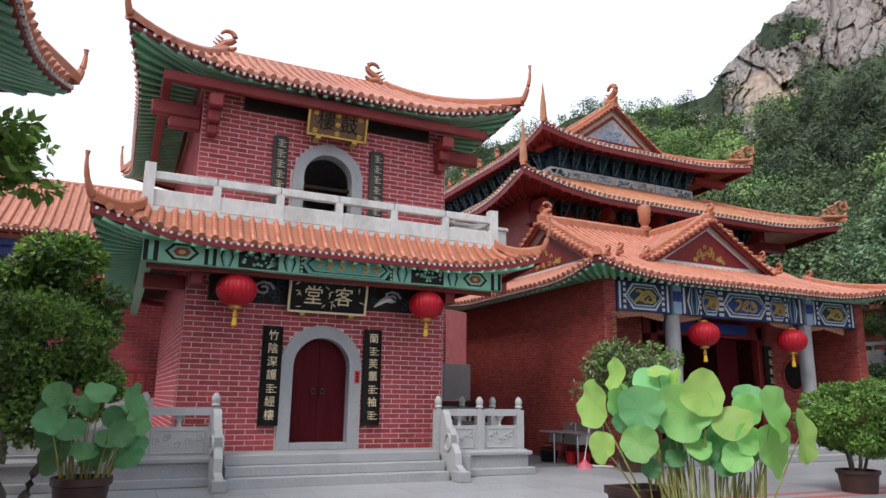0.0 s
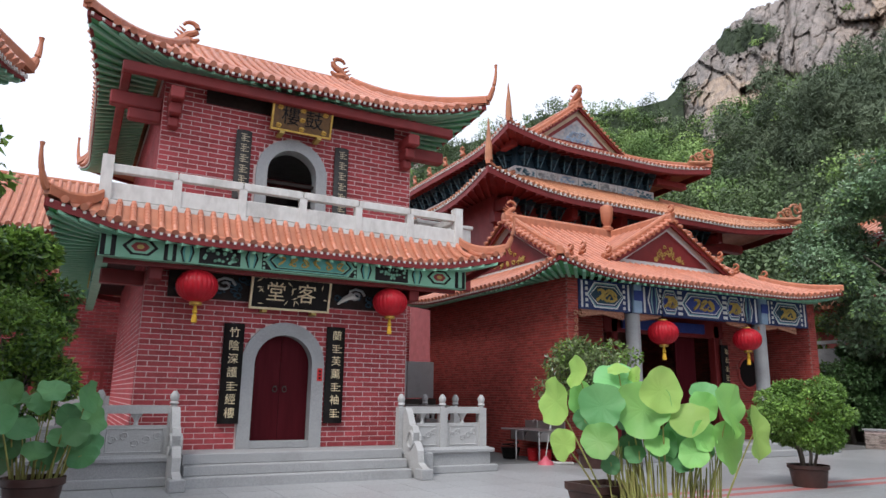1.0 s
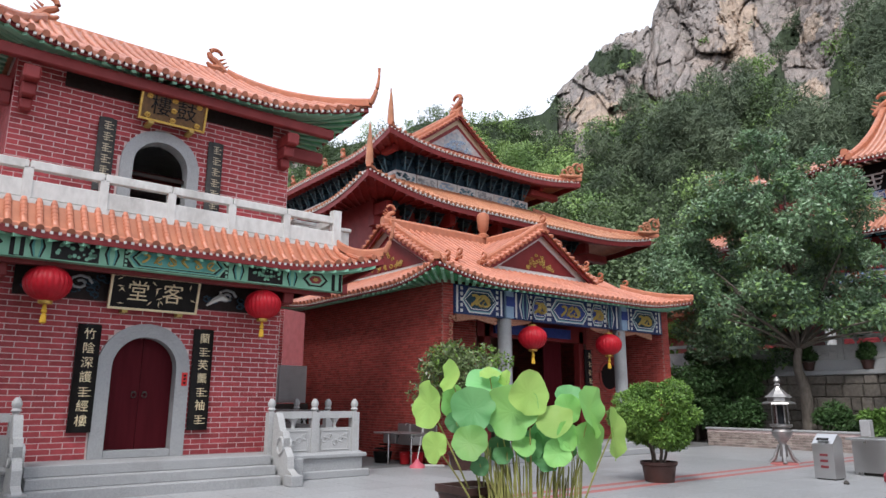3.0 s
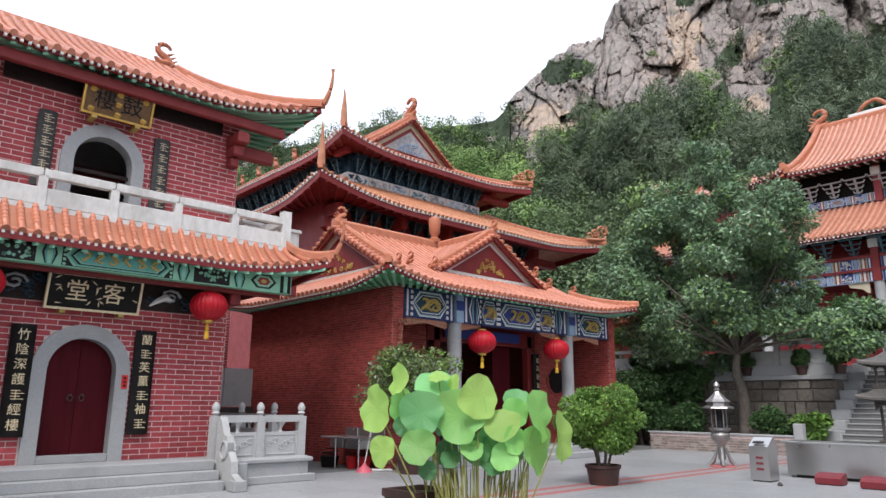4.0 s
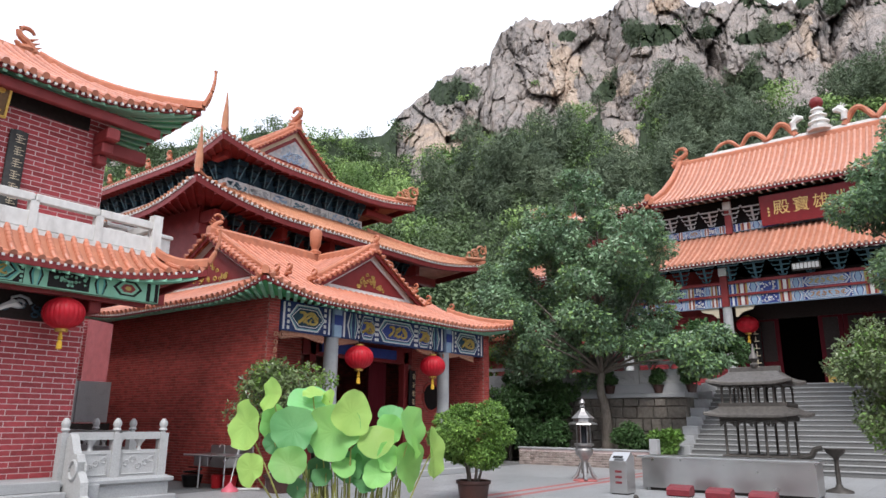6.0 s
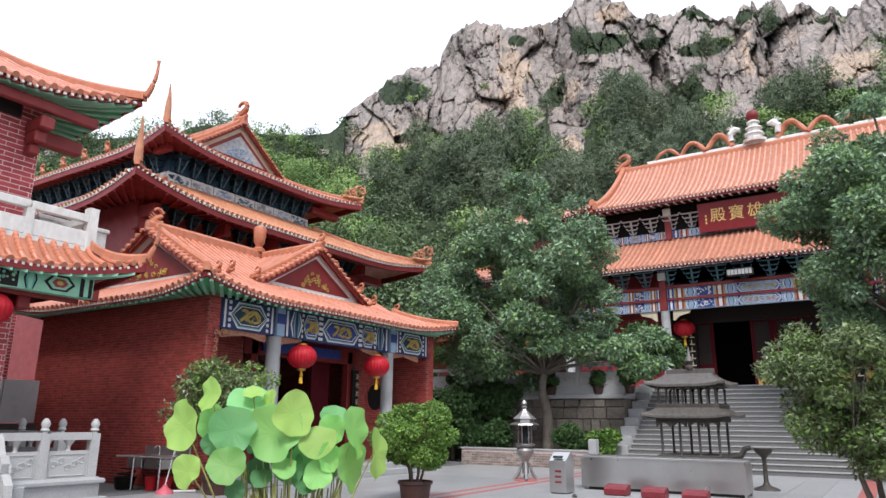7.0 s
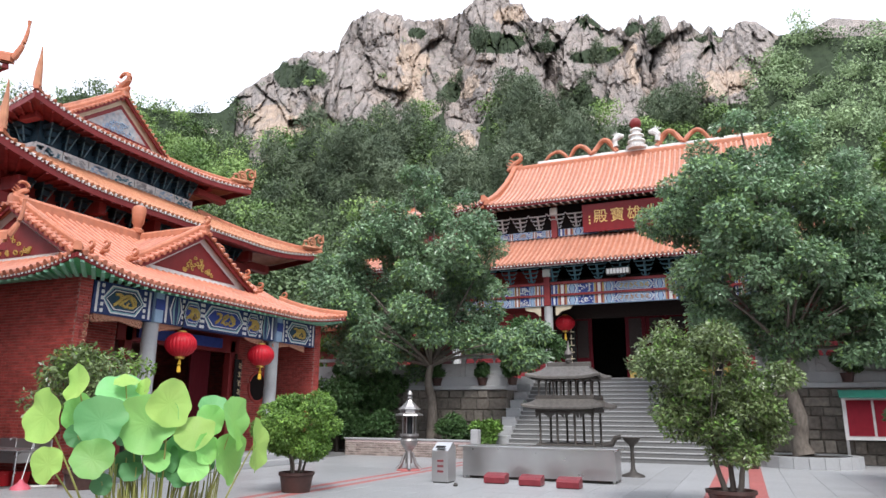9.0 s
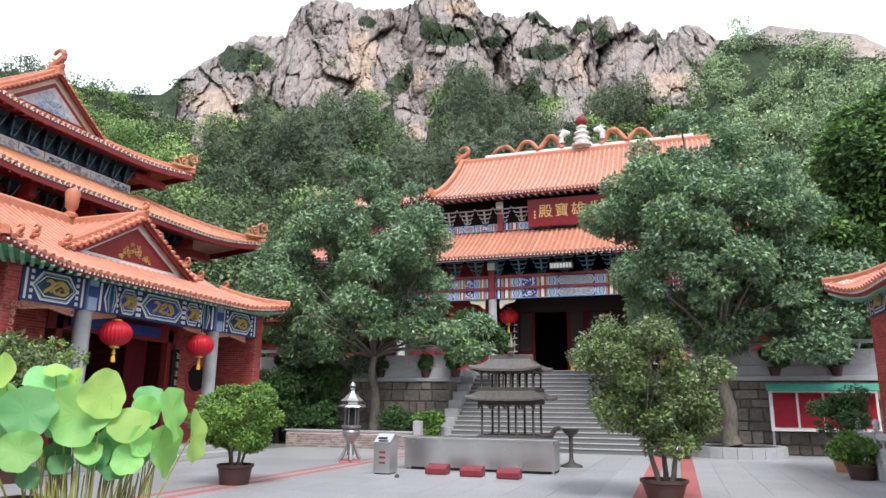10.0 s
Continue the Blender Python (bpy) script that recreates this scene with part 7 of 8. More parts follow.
def tree(name, x, y, z, label, trunk_r, fork, clumps, count, size, seed, mat, lean=(0, 0), extras=(), crowd="", stems=1, category="tree", shell=0.45, width=0.5):
    """A tapered trunk or several stems, limbs to the clumps, and a crown of single leaves."""
    rng = np.random.default_rng(seed)
    t = thing(name, x, y, z, label, category, crowd)
    tops = []
    for q in range(stems):
        off = Vector((math.cos(q * 2.4 + seed), math.sin(q * 2.4 + seed), 0)) * (trunk_r * 3.5 * (stems > 1))
        top = Vector((x + lean[0], y + lean[1], fork)) + off * 2.2
        path = [(Vector((x, y, z)) + off * 0.35).lerp(top, k / 8) + Vector((math.sin(k * 1.9 + seed), math.cos(k * 1.3 + seed), 0)) * trunk_r * 0.35 * (k > 0) for k in range(9)]
        part("trunk", Shape().tube(path, [trunk_r * (1.3 - 0.6 * k / 8 + (0.35 if k == 0 else 0)) for k in range(9)], 10), BARK, t, smooth=True)
        tops.append(path[-1])
    for i, (c, e) in enumerate(clumps[::3] if len(clumps) > 60 else clumps):
        c = Vector(c)
        a = tops[i % stems]
        m = a.lerp(c, 0.5) + Vector((0, 0, 0.1 * (c - a).length))
        pts = [a.lerp(m, k / 5).lerp(m.lerp(c, k / 5), k / 5) for k in range(6)]
        part("limb", Shape().tube(pts, [trunk_r * (0.36 - 0.06 * k) for k in range(6)], 6), BARK, t, smooth=True)
    tagged(part("crown", leaves(Shape(), clumps, count, size, rng, shell, width=width), mat, t), kind="stuff")
    for mat2, n, share in extras:
        some = [clumps[i] for i in rng.choice(len(clumps), max(2, int(len(clumps) * share)), replace=False)]
        tagged(part("leaf_tuft", leaves(Shape(), some, n, size, rng, shell=0.8, width=width), mat2, t), kind="stuff")
    return t


def crown_clumps(cx, cy, cz, rx, ry, rz, n, size, seed, lo=0.4, flat=0.7):
    rng = np.random.default_rng(seed)
    out = []
    for _ in range(n):
        d = rng.normal(size=3)
        d /= np.linalg.norm(d)
        k = lo + (0.97 - lo) * rng.random() ** 0.6
        s = size * (0.55 + 0.8 * rng.random())
        out.append(((cx + d[0] * rx * k, cy + d[1] * ry * k, cz + d[2] * rz * k), (s, s, s * flat)))
    return out


COURT_A = material("courtyard_leaf", (0.225, 0.345, 0.185), (0.10, 0.175, 0.097), 0.8, 0.3, gloss=0.6, spread=0.5, island=True, translucent=0.25)
COURT_B = material("young_courtyard_leaf", (0.27, 0.41, 0.15), (0.18, 0.29, 0.10), 0.8, 0.4, spread=0.4, island=True, translucent=0.3)
spread_one = crown_clumps(27.0, 13.1, 7.0, 3.9, 4.9, 3.8, 112, 0.76, 3, 0.3) + crown_clumps(27.0, 12.9, 10.5, 1.8, 2.6, 1.9, 24, 0.55, 4) + crown_clumps(26.6, 7.8, 4.4, 0.8, 1.2, 0.7, 8, 0.6, 9) + crown_clumps(26.6, 15.2, 4.2, 1.2, 2.0, 0.8, 9, 0.7, 10)
tree("tree", 27.0, 12.0, 0.3, "broad leafy courtyard tree behind the low planter", 0.2, 3.6, spread_one, 88000, 0.088, 11, COURT_A, (0.1, 0.3), ((COURT_B, 8000, 0.4),), "courtyard trees", shell=0.35)
spread_two = crown_clumps(27.2, -1.5, 7.6, 3.6, 4.6, 4.2, 120, 0.8, 5, 0.3) + crown_clumps(27.0, -1.2, 11.5, 1.7, 2.4, 1.3, 18, 0.55, 6) + crown_clumps(27.2, -5.0, 5.4, 1.3, 1.9, 1.9, 22, 0.8, 7) + crown_clumps(26.9, -3.6, 4.2, 1.0, 2.4, 0.9, 13, 0.75, 8)
tree("tree", 27.0, -1.7, 0.3, "broad leafy courtyard tree in a round stone planter", 0.22, 3.8, spread_two, 105000, 0.088, 12, COURT_A, (0, 0.2), ((COURT_B, 9000, 0.45),), "courtyard trees", shell=0.35)
tree("tree", 31.8, -9.8, 3.15, "dense dark green tree beyond the side hall", 0.3, 7, crown_clumps(31.8, -9.6, 11.0, 1.9, 3.9, 4.3, 60, 1.05, 15, 0.3) + crown_clumps(31.2, -6.8, 6.6, 1.6, 2.8, 2.8, 30, 1.0, 17, 0.3), 62000, 0.14, 16, LEAF_DARK, extras=((LEAF_MID, 16000, 0.7),), shell=0.3)


# ---- paving: slabs and red bands ----
def paving():
    slab = {}
    joined = Shape()
    size = 0.8
    for i in range(-6, 40):
        for j in range(-14, 18):
            x, y = i * size, j * size
            mid = y + size / 2
            if 0.0 < mid < 0.7 and x > 11 or 8.3 < mid < 9.15 and x > 8:
                continue
            if x > 27.6 and y > -20:
                continue
            if 9 < x < 19 and 1.5 < y < 12.5:
                ob = new("paving_slab", slab.setdefault("m", Shape().box(0.004, size - 0.004, 0.004, size - 0.004, -0.03, 0.0, 0.003).mesh("paving_slab", PAVING)))
                ob.parent = ground
                ob.location = (x, y, 0)
            else:
                joined.box(x + 0.004, x + size - 0.004, y + 0.004, y + size - 0.004, -0.03, 0.0)
    tagged(part("paving_field", joined, PAVING_JOINED, ground), kind="stuff")
    for y0, y1, mat in ((8.0, 8.42, PAVING), (8.42, 8.64, RED_STONE), (8.64, 8.9, PAVING), (8.9, 9.12, RED_STONE), (9.12, 9.6, PAVING), (-0.3, 0.06, RED_STONE), (0.06, 0.56, PAVING), (0.56, 0.92, RED_STONE)):
        for k in range(17):
            x = 8.0 + 1.2 * k if y0 > 5 else 11.0 + 0.86 * k
            w = 1.2 if y0 > 5 else 0.86
            ob = part("band_slab", Shape().box(x + 0.003, x + w - 0.003, y0 + 0.003, y1 - 0.003, -0.03, 0.001, 0.002), mat, ground)


PAVING_JOINED = material("paving_slab_joined", (0.37, 0.375, 0.375), (0.30, 0.305, 0.31), 18, 0.34, 0.06, 90, spread=0.07, island=True, stain=0.35, stain_colour=(0.25, 0.25, 0.245), stain_scale=0.5)
paving()


# ---- pots and plants ----
def pot(t, x, y, z, r0, r1, h, mat=CLAY_POT, square=False):
    body = part("pot", Shape().lathe(x, y, [(r0, z), (r0 * 1.02, z + h * 0.1), (r1 * 0.97, z + h * 0.8), (r1 * 1.06, z + h * 0.84), (r1 * 1.06, z + h), (r1 * 0.93, z + h), (r1 * 0.9, z + h * 0.88)], 28, square), mat, t, smooth=not square)
    part("soil", Shape().lathe(x, y, [(r1 * 0.9, z + h * 0.86), (r1 * 0.5, z + h * 0.9), (0.02, z + h * 0.92)], 16, square), SOIL, body)


def potted(name, x, y, label, r0, r1, h, clumps, count, size, mat, seed, stems=3, pot_mat=CLAY_POT, z=0.0, trunk=0.03, fork=None, extras=(), category="potted plant", shell=0.5, group=""):
    t = tree(name, x, y, z, label, trunk, fork or z + h + 0.5, clumps, count, size, seed, mat, extras=extras, stems=stems, category=category, shell=shell, crowd=group)
    pot(t, x, y, z, r0, r1, h, pot_mat)
    return t


ball = crown_clumps(12.6, 8.72, 1.36, 0.74, 0.74, 0.62, 46, 0.27, 21, 0.7)
potted("potted_bonsai", 12.6, 8.72, "round clipped bush in a brown clay pot", 0.29, 0.35, 0.4, ball, 21000, 0.036, LEAF_MID, 22, 5, trunk=0.028, fork=0.85, extras=((LEAF_LIGHT, 5000, 0.6),), shell=0.75)
near = crown_clumps(13.5, 0.5, 2.3, 1.15, 1.38, 1.2, 80, 0.27, 23, 0.3) + crown_clumps(13.4, 0.1, 1.3, 0.7, 0.9, 0.4, 10, 0.25, 24)
OLIVE = material("olive_leaf", (0.17, 0.23, 0.085), (0.10, 0.14, 0.055), 1.5, 0.32, gloss=0.55, spread=0.6, island=True, translucent=0.22)
potted("potted_tree", 13.5, 0.34, "loose olive-leaved potted tree on the red paving band", 0.3, 0.4, 0.36, near, 27000, 0.042, OLIVE, 25, 3, trunk=0.045, fork=1.2, extras=((LEAF_MID, 2600, 0.4),), shell=0.3)
bush = crown_clumps(11.0, 13.0, 2.2, 1.2, 1.4, 0.75, 30, 0.38, 26, 0.35)
potted("potted_shrub", 11.0, 13.0, "sparse fine-leaved shrub in a pot by the brick wall", 0.3, 0.38, 0.4, bush, 5200, 0.055, OLIVE, 27, 3, trunk=0.04, fork=1.3, extras=((LEAF_LIGHT, 1500, 0.4),), shell=0.3)
potted("potted_shrub", 21.3, -4.1, "small shrub in a tan clay pot beside the side hall", 0.26, 0.34, 0.4, crown_clumps(21.3, -4.1, 1.5, 0.5, 0.6, 0.8, 18, 0.28, 28), 5000, 0.05, LEAF_DARK, 29, 1, CLAY_TAN, trunk=0.03)
potted("potted_shrub", 19.2, -4.0, "bushy green plant in a clay pot beside the side hall", 0.26, 0.34, 0.35, crown_clumps(19.2, -4.0, 0.7, 0.4, 0.5, 0.3, 14, 0.25, 30), 4500, 0.05, LEAF_MID, 31, 1, CLAY_POT, trunk=0.03, fork=0.5)
potted("potted_shrub", 24.6, 0.0, "clipped bush in a clay pot at the foot of the stairs", 0.25, 0.32, 0.4, crown_clumps(24.6, 0.0, 0.85, 0.4, 0.4, 0.35, 14, 0.25, 32), 4500, 0.05, LEAF_DARK, 33, 1, CLAY_POT, trunk=0.03, fork=0.6)
potted("potted_shrub", 24.0, 15.6, "small plant in a tan clay pot near the planter", 0.3, 0.4, 0.5, crown_clumps(24.0, 15.6, 1.1, 0.4, 0.4, 0.4, 12, 0.25, 34), 4000, 0.06, LEAF_DARK, 35, 1, CLAY_TAN, trunk=0.03)
for k, (y, z, r) in enumerate(((10.2, 2.79, 0.42), (12.3, 2.79, 0.5), (8.85, 2.79, 0.5), (15.0, 2.79, 0.5), (17.0, 2.79, 0.5), (-3.4, 2.79, 0.5), (-5.4, 2.79, 0.6))):
    potted("topiary", 28.0, y, "clipped ball shrub in a pot on the wall ledge", 0.16, 0.22, 0.32, crown_clumps(28.0, y, z + 0.32 + r * 0.8, r * 0.7, r * 0.8, r * 0.6, 14, r * 0.45, 40 + k, 0.6), 3500, 0.05, LEAF_DARK, 60 + k, 1, CLAY_POT, z=z, trunk=0.03, fork=z + 0.5, group="ledge topiary")
tree("hanging_shrub", 28.4, 8.2, 3.15, "dense shrub growing over the terrace edge", 0.08, 4.0, crown_clumps(28.0, 8.3, 4.6, 0.9, 1.3, 0.8, 18, 0.55, 81), 8000, 0.09, 82, LEAF_DARK, category="shrub")
for k, (x, y, r) in enumerate(((26.3, 15.6, 1.0), (26.6, 17.4, 1.2), (26.0, 13.9, 0.7), (25.6, 9.2, 0.5), (25.4, 19.0, 1.1))):
    tree("garden_shrub", x, y, 0.0, "dark dense shrub in the planting bed", 0.06, 0.8, crown_clumps(x, y, 0.6 + r * 0.7, r * 0.7, r, r * 0.7, 18, r * 0.45, 90 + k), 7000, 0.085, 95 + k, LEAF_DARK if k != 3 else LEAF_MID, category="shrub", crowd="garden shrubs")
for k, (x, y, zc, r) in enumerate(((26.4, 16.3, 1.9, 1.5), (26.2, 18.6, 2.0, 1.6), (27.2, 14.9, 2.6, 1.1), (29.6, 19.2, 4.4, 1.3), (30.2, 17.3, 4.3, 1.0))):
    tree("garden_tree", x, y, 3.15 if x > 28.5 else 0.0, "leafy garden tree behind the planter", 0.07, zc, crown_clumps(x, y, zc, r * 0.8, r, r * 0.75, 26, r * 0.36, 120 + k, 0.35), 9000, 0.075, 130 + k, LEAF_DARK if k % 2 == 0 else LEAF_MID, crowd="garden trees", category="tree")
tree("garden_shrub", 26.6, 10.3, 0.4, "low green shrub in the planting bed", 0.05, 0.7, crown_clumps(26.4, 10.6, 1.0, 0.5, 1.0, 0.4, 14, 0.35, 101), 5000, 0.06, 102, LEAF_DARK, category="shrub", crowd="garden shrubs")

# trees and pots to the west of the steps
left = crown_clumps(-1.0, 11.4, 2.15, 0.95, 0.8, 0.95, 60, 0.26, 51, 0.3) + crown_clumps(-0.5, 11.3, 1.7, 0.55, 0.5, 0.6, 16, 0.24, 52) + crown_clumps(-1.4, 11.0, 1.1, 0.55, 0.5, 0.5, 14, 0.24, 53)
tree("citrus_tree", -1.1, 11.2, 0.0, "bushy small-leaved tree beside the platform", 0.055, 1.0, left, 12000, 0.042, 54, LEAF_MID, extras=((LEAF_LIGHT, 9000, 0.7), (LEAF_DARK, 6000, 0.6)), stems=2, shell=0.3)
far_left = crown_clumps(-1.15, 13.0, 3.3, 0.8, 0.9, 0.85, 36, 0.3, 55, 0.3) + crown_clumps(-0.45, 12.9, 2.95, 0.4, 0.5, 0.45, 10, 0.26, 59)
tree("citrus_tree", -1.5, 12.9, 0.5, "leafy tree with light young leaves behind the balustrade", 0.06, 2.2, far_left, 6000, 0.065, 56, LEAF_DARK, extras=((LEAF_LIGHT, 6000, 0.6), (LEAF_MID, 3000, 0.6)), shell=0.35)
branch = crown_clumps(-1.2, 7.8, 3.9, 0.4, 0.4, 0.42, 14, 0.2, 57, 0.2)
tree("broadleaf_tree", -2.2, 7.6, 0.0, "broad-leaved tree with branches over the courtyard edge", 0.06, 3.2, branch, 420, 0.07, 58, LEAF_MID, extras=((LEAF_LIGHT, 320, 0.8),), shell=0.2, width=0.6)


# ---- lotus ----
def lotus_leaf(t, x, y, z, r, n, k, mat):
    """A round wavy leaf, dished, facing along n, on its stem."""
    a = n.cross(Vector((0.3, 0.2, 1))).normalized()
    m = Matrix((a, n.cross(a), n)).transposed().to_4x4()
    m.translation = Vector((x, y, z))
    rng = np.random.default_rng(k)
    ph = rng.random(4) * 6.28
    s = Shape()
    rings = []
    for q in range(7):
        f = q / 6
        ring = []
        for i in range(42):
            th = 2 * math.pi * i / 42
            rr = r * f * (1 + 0.05 * math.sin(3 * th + ph[0]) + 0.022 * math.sin(7 * th + ph[1]) + 0.012 * math.sin(11 * th + ph[2]) - 0.1 * math.exp(-((th - 2.2 - ph[3] * 0.25) / 0.22) ** 2))
            h = -0.1 * r + 0.22 * r * f ** 2 + r * 0.11 * f ** 2 * math.sin(2 * th + ph[2]) + r * 0.05 * f ** 3 * math.sin(6 * th + ph[3]) - 0.08 * r * f ** 4
            h += 0.02 * r * math.cos(th * 14) * f * (1.2 - f) + 0.05 * r * f ** 6 * math.sin(5 * th + ph[1])
            ring.append(m @ Vector((rr * math.cos(th), rr * math.sin(th), h)))
        rings.append(ring)
    s.rings(rings)
    return part("leaf", s, mat, t, smooth=True)


def lotus_pot(name, cx, cy, label, spread, count_stems, leaf_list, right, seed, pr=0.42, ph=0.5, tints=(LOTUS,)):
    t = thing(name, cx, cy, 0, label, "potted plant", "lotus pots")
    pot(t, cx, cy, 0, pr * 0.8, pr, ph, CLAY_POT)
    rng = np.random.default_rng(seed)
    r = Vector((right[0], right[1], 0)).normalized()
    away = Vector((-r.y, r.x, 0))
    for k, (off, z, w, h) in enumerate(leaf_list):
        dep = (rng.random() - 0.5) * spread + (z - 1.4) * 0.25
        p = Vector((cx, cy, 0)) + r * off + away * dep
        if h <= w:
            lean_ = math.acos(min(1, max(0.3, h / w)))
            n = -away * math.cos(lean_) + Vector((0, 0, math.sin(lean_)))
        else:
            side_ = math.acos(max(0.3, w / h)) * (-1 if off < 0 else 1)
            n = -away * math.cos(side_) + r * math.sin(side_)
        n += Vector(rng.normal(size=3)) * 0.07 + Vector((0, 0, 0.1))
        lotus_leaf(t, p.x, p.y, z, max(w, h) * 0.575, n.normalized(), seed * 100 + k, tints[k % len(tints)])
        foot = Vector((cx, cy, ph * 0.9)) + r * (off * 0.55 if abs(off) < pr * 1.6 else pr * 0.85 * (1 if off > 0 else -1)) + away * dep * 0.4
        m1 = foot.lerp(Vector((p.x, p.y, z)), 0.55) + Vector((0, 0, 0.1))
        pts = [foot.lerp(m1, q / 6).lerp(m1.lerp(Vector((p.x, p.y, z)) - n.normalized() * (max(w, h) * 0.08), q / 6), q / 6) for q in range(7)]
        part("stem", Shape().tube(pts, [0.013 - 0.0008 * q for q in range(7)], 6), LOTUS_STEM, t, smooth=True)
    for k in range(count_stems):
        off = (rng.random() - 0.5) * 2 * pr * 0.85
        foot = Vector((cx, cy, ph * 0.9)) + r * off + away * (rng.random() - 0.5) * 0.4
        top = foot + r * (off * 0.1) + Vector((0, 0, 0.35 + 0.5 * rng.random())) + away * 0.1
        part("stem", Shape().tube([foot, foot.lerp(top, 0.5) + r * 0.02 * rng.normal(), top], [0.011, 0.009, 0.006], 6), LOTUS_STEM, t, smooth=True)
    return t


RIGHT_OF = (0.701, -0.713)
LEAVES = [(-1.31, 1.54, 0.36, 0.53), (-1.0, 1.91, 0.22, 0.37), (-0.98, 1.57, 0.31, 0.39), (-0.69, 1.5, 0.49, 0.49), (-0.54, 1.83, 0.51, 0.3), (-0.21, 1.47, 0.57, 0.59),
          (0.02, 1.69, 0.42, 0.48), (0.19, 1.14, 0.36, 0.39), (-0.72, 1.1, 0.39, 0.37), (-1.13, 1.05, 0.27, 0.33), (-0.39, 1.0, 0.28, 0.29), (0.5, 1.5, 0.28, 0.34),
          (0.52, 1.66, 0.3, 0.28), (0.78, 1.48, 0.28, 0.56), (1.04, 1.23, 0.26, 0.56), (0.74, 1.07, 0.3, 0.53), (0.33, 0.99, 0.3, 0.3), (0.3, 1.37, 0.42, 0.31),
          (-0.36, 1.33, 0.31, 0.25), (-0.51, 1.95, 0.25, 0.14), (-0.3, 1.86, 0.15, 0.25), (-0.93, 1.33, 0.24, 0.24), (0.46, 1.19, 0.25, 0.31), (-0.01, 1.06, 0.33, 0.33)]
TINTS = (LOTUS_PALE, LOTUS_PALE, LOTUS, LOTUS_BLUE, LOTUS_BLUE, LOTUS, LOTUS_PALE, LOTUS_BLUE, LOTUS, LOTUS_PALE, LOTUS_DARK, LOTUS,
         LOTUS_BLUE, LOTUS, LOTUS_PALE, LOTUS, LOTUS, LOTUS_PALE, LOTUS_DARK, LOTUS_PALE, LOTUS_PALE, LOTUS_DARK, LOTUS, LOTUS_DARK)
LOW = [(-0.6 + 0.27 * k, 0.82 + 0.3 * ((k * 7) % 5) / 5, 0.2 + 0.03 * (k % 4), 0.2) for k in range(5)]
lotus_pot("potted_lotus", 6.35, 6.25, "tall lotus with broad green leaves in a dark clay pot", 0.7, 70, LEAVES + LOW, RIGHT_OF, 7, 0.75, 0.28, TINTS + (LOTUS_DARK, LOTUS_DARK, LOTUS, LOTUS_DARK, LOTUS_DARK) * 2)
side_pot = thing("planter_tub", 6.0, 7.05, 0, "dark tapered planter tub beside the lotus", "planter", "lotus pots")
pot(side_pot, 6.05, 7.0, 0, 0.24, 0.32, 0.55, CLAY_POT, True)
lotus_pot("potted_lotus", -0.25, 10.2, "dark green lotus in a brown pot with a painted mark", 0.7, 10,
          [(0.08 + 0.52 * math.sin(k * 2.4), 0.72 + 0.92 * ((k * 7) % 24) / 24, 0.25 + 0.04 * (k % 3), 0.2 + 0.05 * (k % 4)) for k in range(24)], (1, 0.05), 9, 0.34, 0.55, (LOTUS_DARK,))

# ---- planter walls ----
planter = thing("brick_planter", 24.4, 12, 0, "low planter wall faced with mottled beige bricks", "planter", kind="structure")
part("core", Shape().box(24.45, 24.75, 9.4, 14.7, 0, 0.6), MORTAR, planter)
part("core", Shape().box(24.75, 28, 14.45, 14.7, 0, 0.6), MORTAR, planter)
part("earth", Shape().box(24.75, 28.0, 9.4, 14.45, 0, 0.45), SOIL, planter)
PLANTER_BRICK = material("mottled_beige_brick", (0.38, 0.325, 0.285), (0.22, 0.17, 0.15), 5, 0.8, 0.4, 60, spread=0.3)
brick_face(planter, (24.45, 14.7, 0), (0, -1, 0), 5.3, 0, 0.6, (0.24, 0.086), 0.012, 0.02, PLANTER_BRICK, PLANTER_BRICK, part_if=lambda a, z: True)
part("coping", Shape().box(24.4, 24.8, 9.35, 14.75, 0.6, 0.66, 0.01), GRANITE, planter)
part("end_post", Shape().box(24.35, 24.65, 9.05, 9.35, 0, 1.05, 0.02), GRANITE, planter)
ring = thing("round_planter", 26.6, -1.7, 0, "round grey stone tree planter", "planter", kind="structure")
for k in range(24):
    a0, a1 = 2 * math.pi * k / 24, 2 * math.pi * (k + 0.97) / 24
    pts = [(26.6 + q * math.cos(a), -1.7 + q * math.sin(a)) for q, a in ((1.7, a0), (1.7, a1), (1.4, a1), (1.4, a0))]
    part("kerb_stone", Shape().rings([[(x, y, 0) for x, y in pts], [(x, y, 0.36) for x, y in pts]], caps=True), GRANITE, ring)
part("earth", Shape().lathe(26.6, -1.7, [(1.42, 0.0), (1.42, 0.3)], 24), SOIL, ring)

# ---- notice board ----
BOARD_RED = material("red_display_cloth", (0.24, 0.007, 0.018), (0.19, 0.005, 0.014), 4, 0.7, 0.1, 40)
GREEN_METAL = material("green_sheet_metal", (0.05, 0.28, 0.20), (0.04, 0.22, 0.16), 4, 0.45, 0.1, 30, stain=0.3)
nb = thing("notice_board", 27.4, -4.75, 0, "long notice board with red panels and a green metal roof", "notice board")
part("roof", Shape().slab([(0, 0), (3.6, 0), (3.6, 0.36), (0, 0.36)], (26.95, -2.95, 2.25), (0, -1, 0), (0.75, 0, 0.66), 0.04), GREEN_METAL, nb, "green sheet-metal roof")
part("frame", Shape().box(27.42, 27.5, -6.45, -3.05, 0.85, 2.3), WHITE_PAINT, nb)
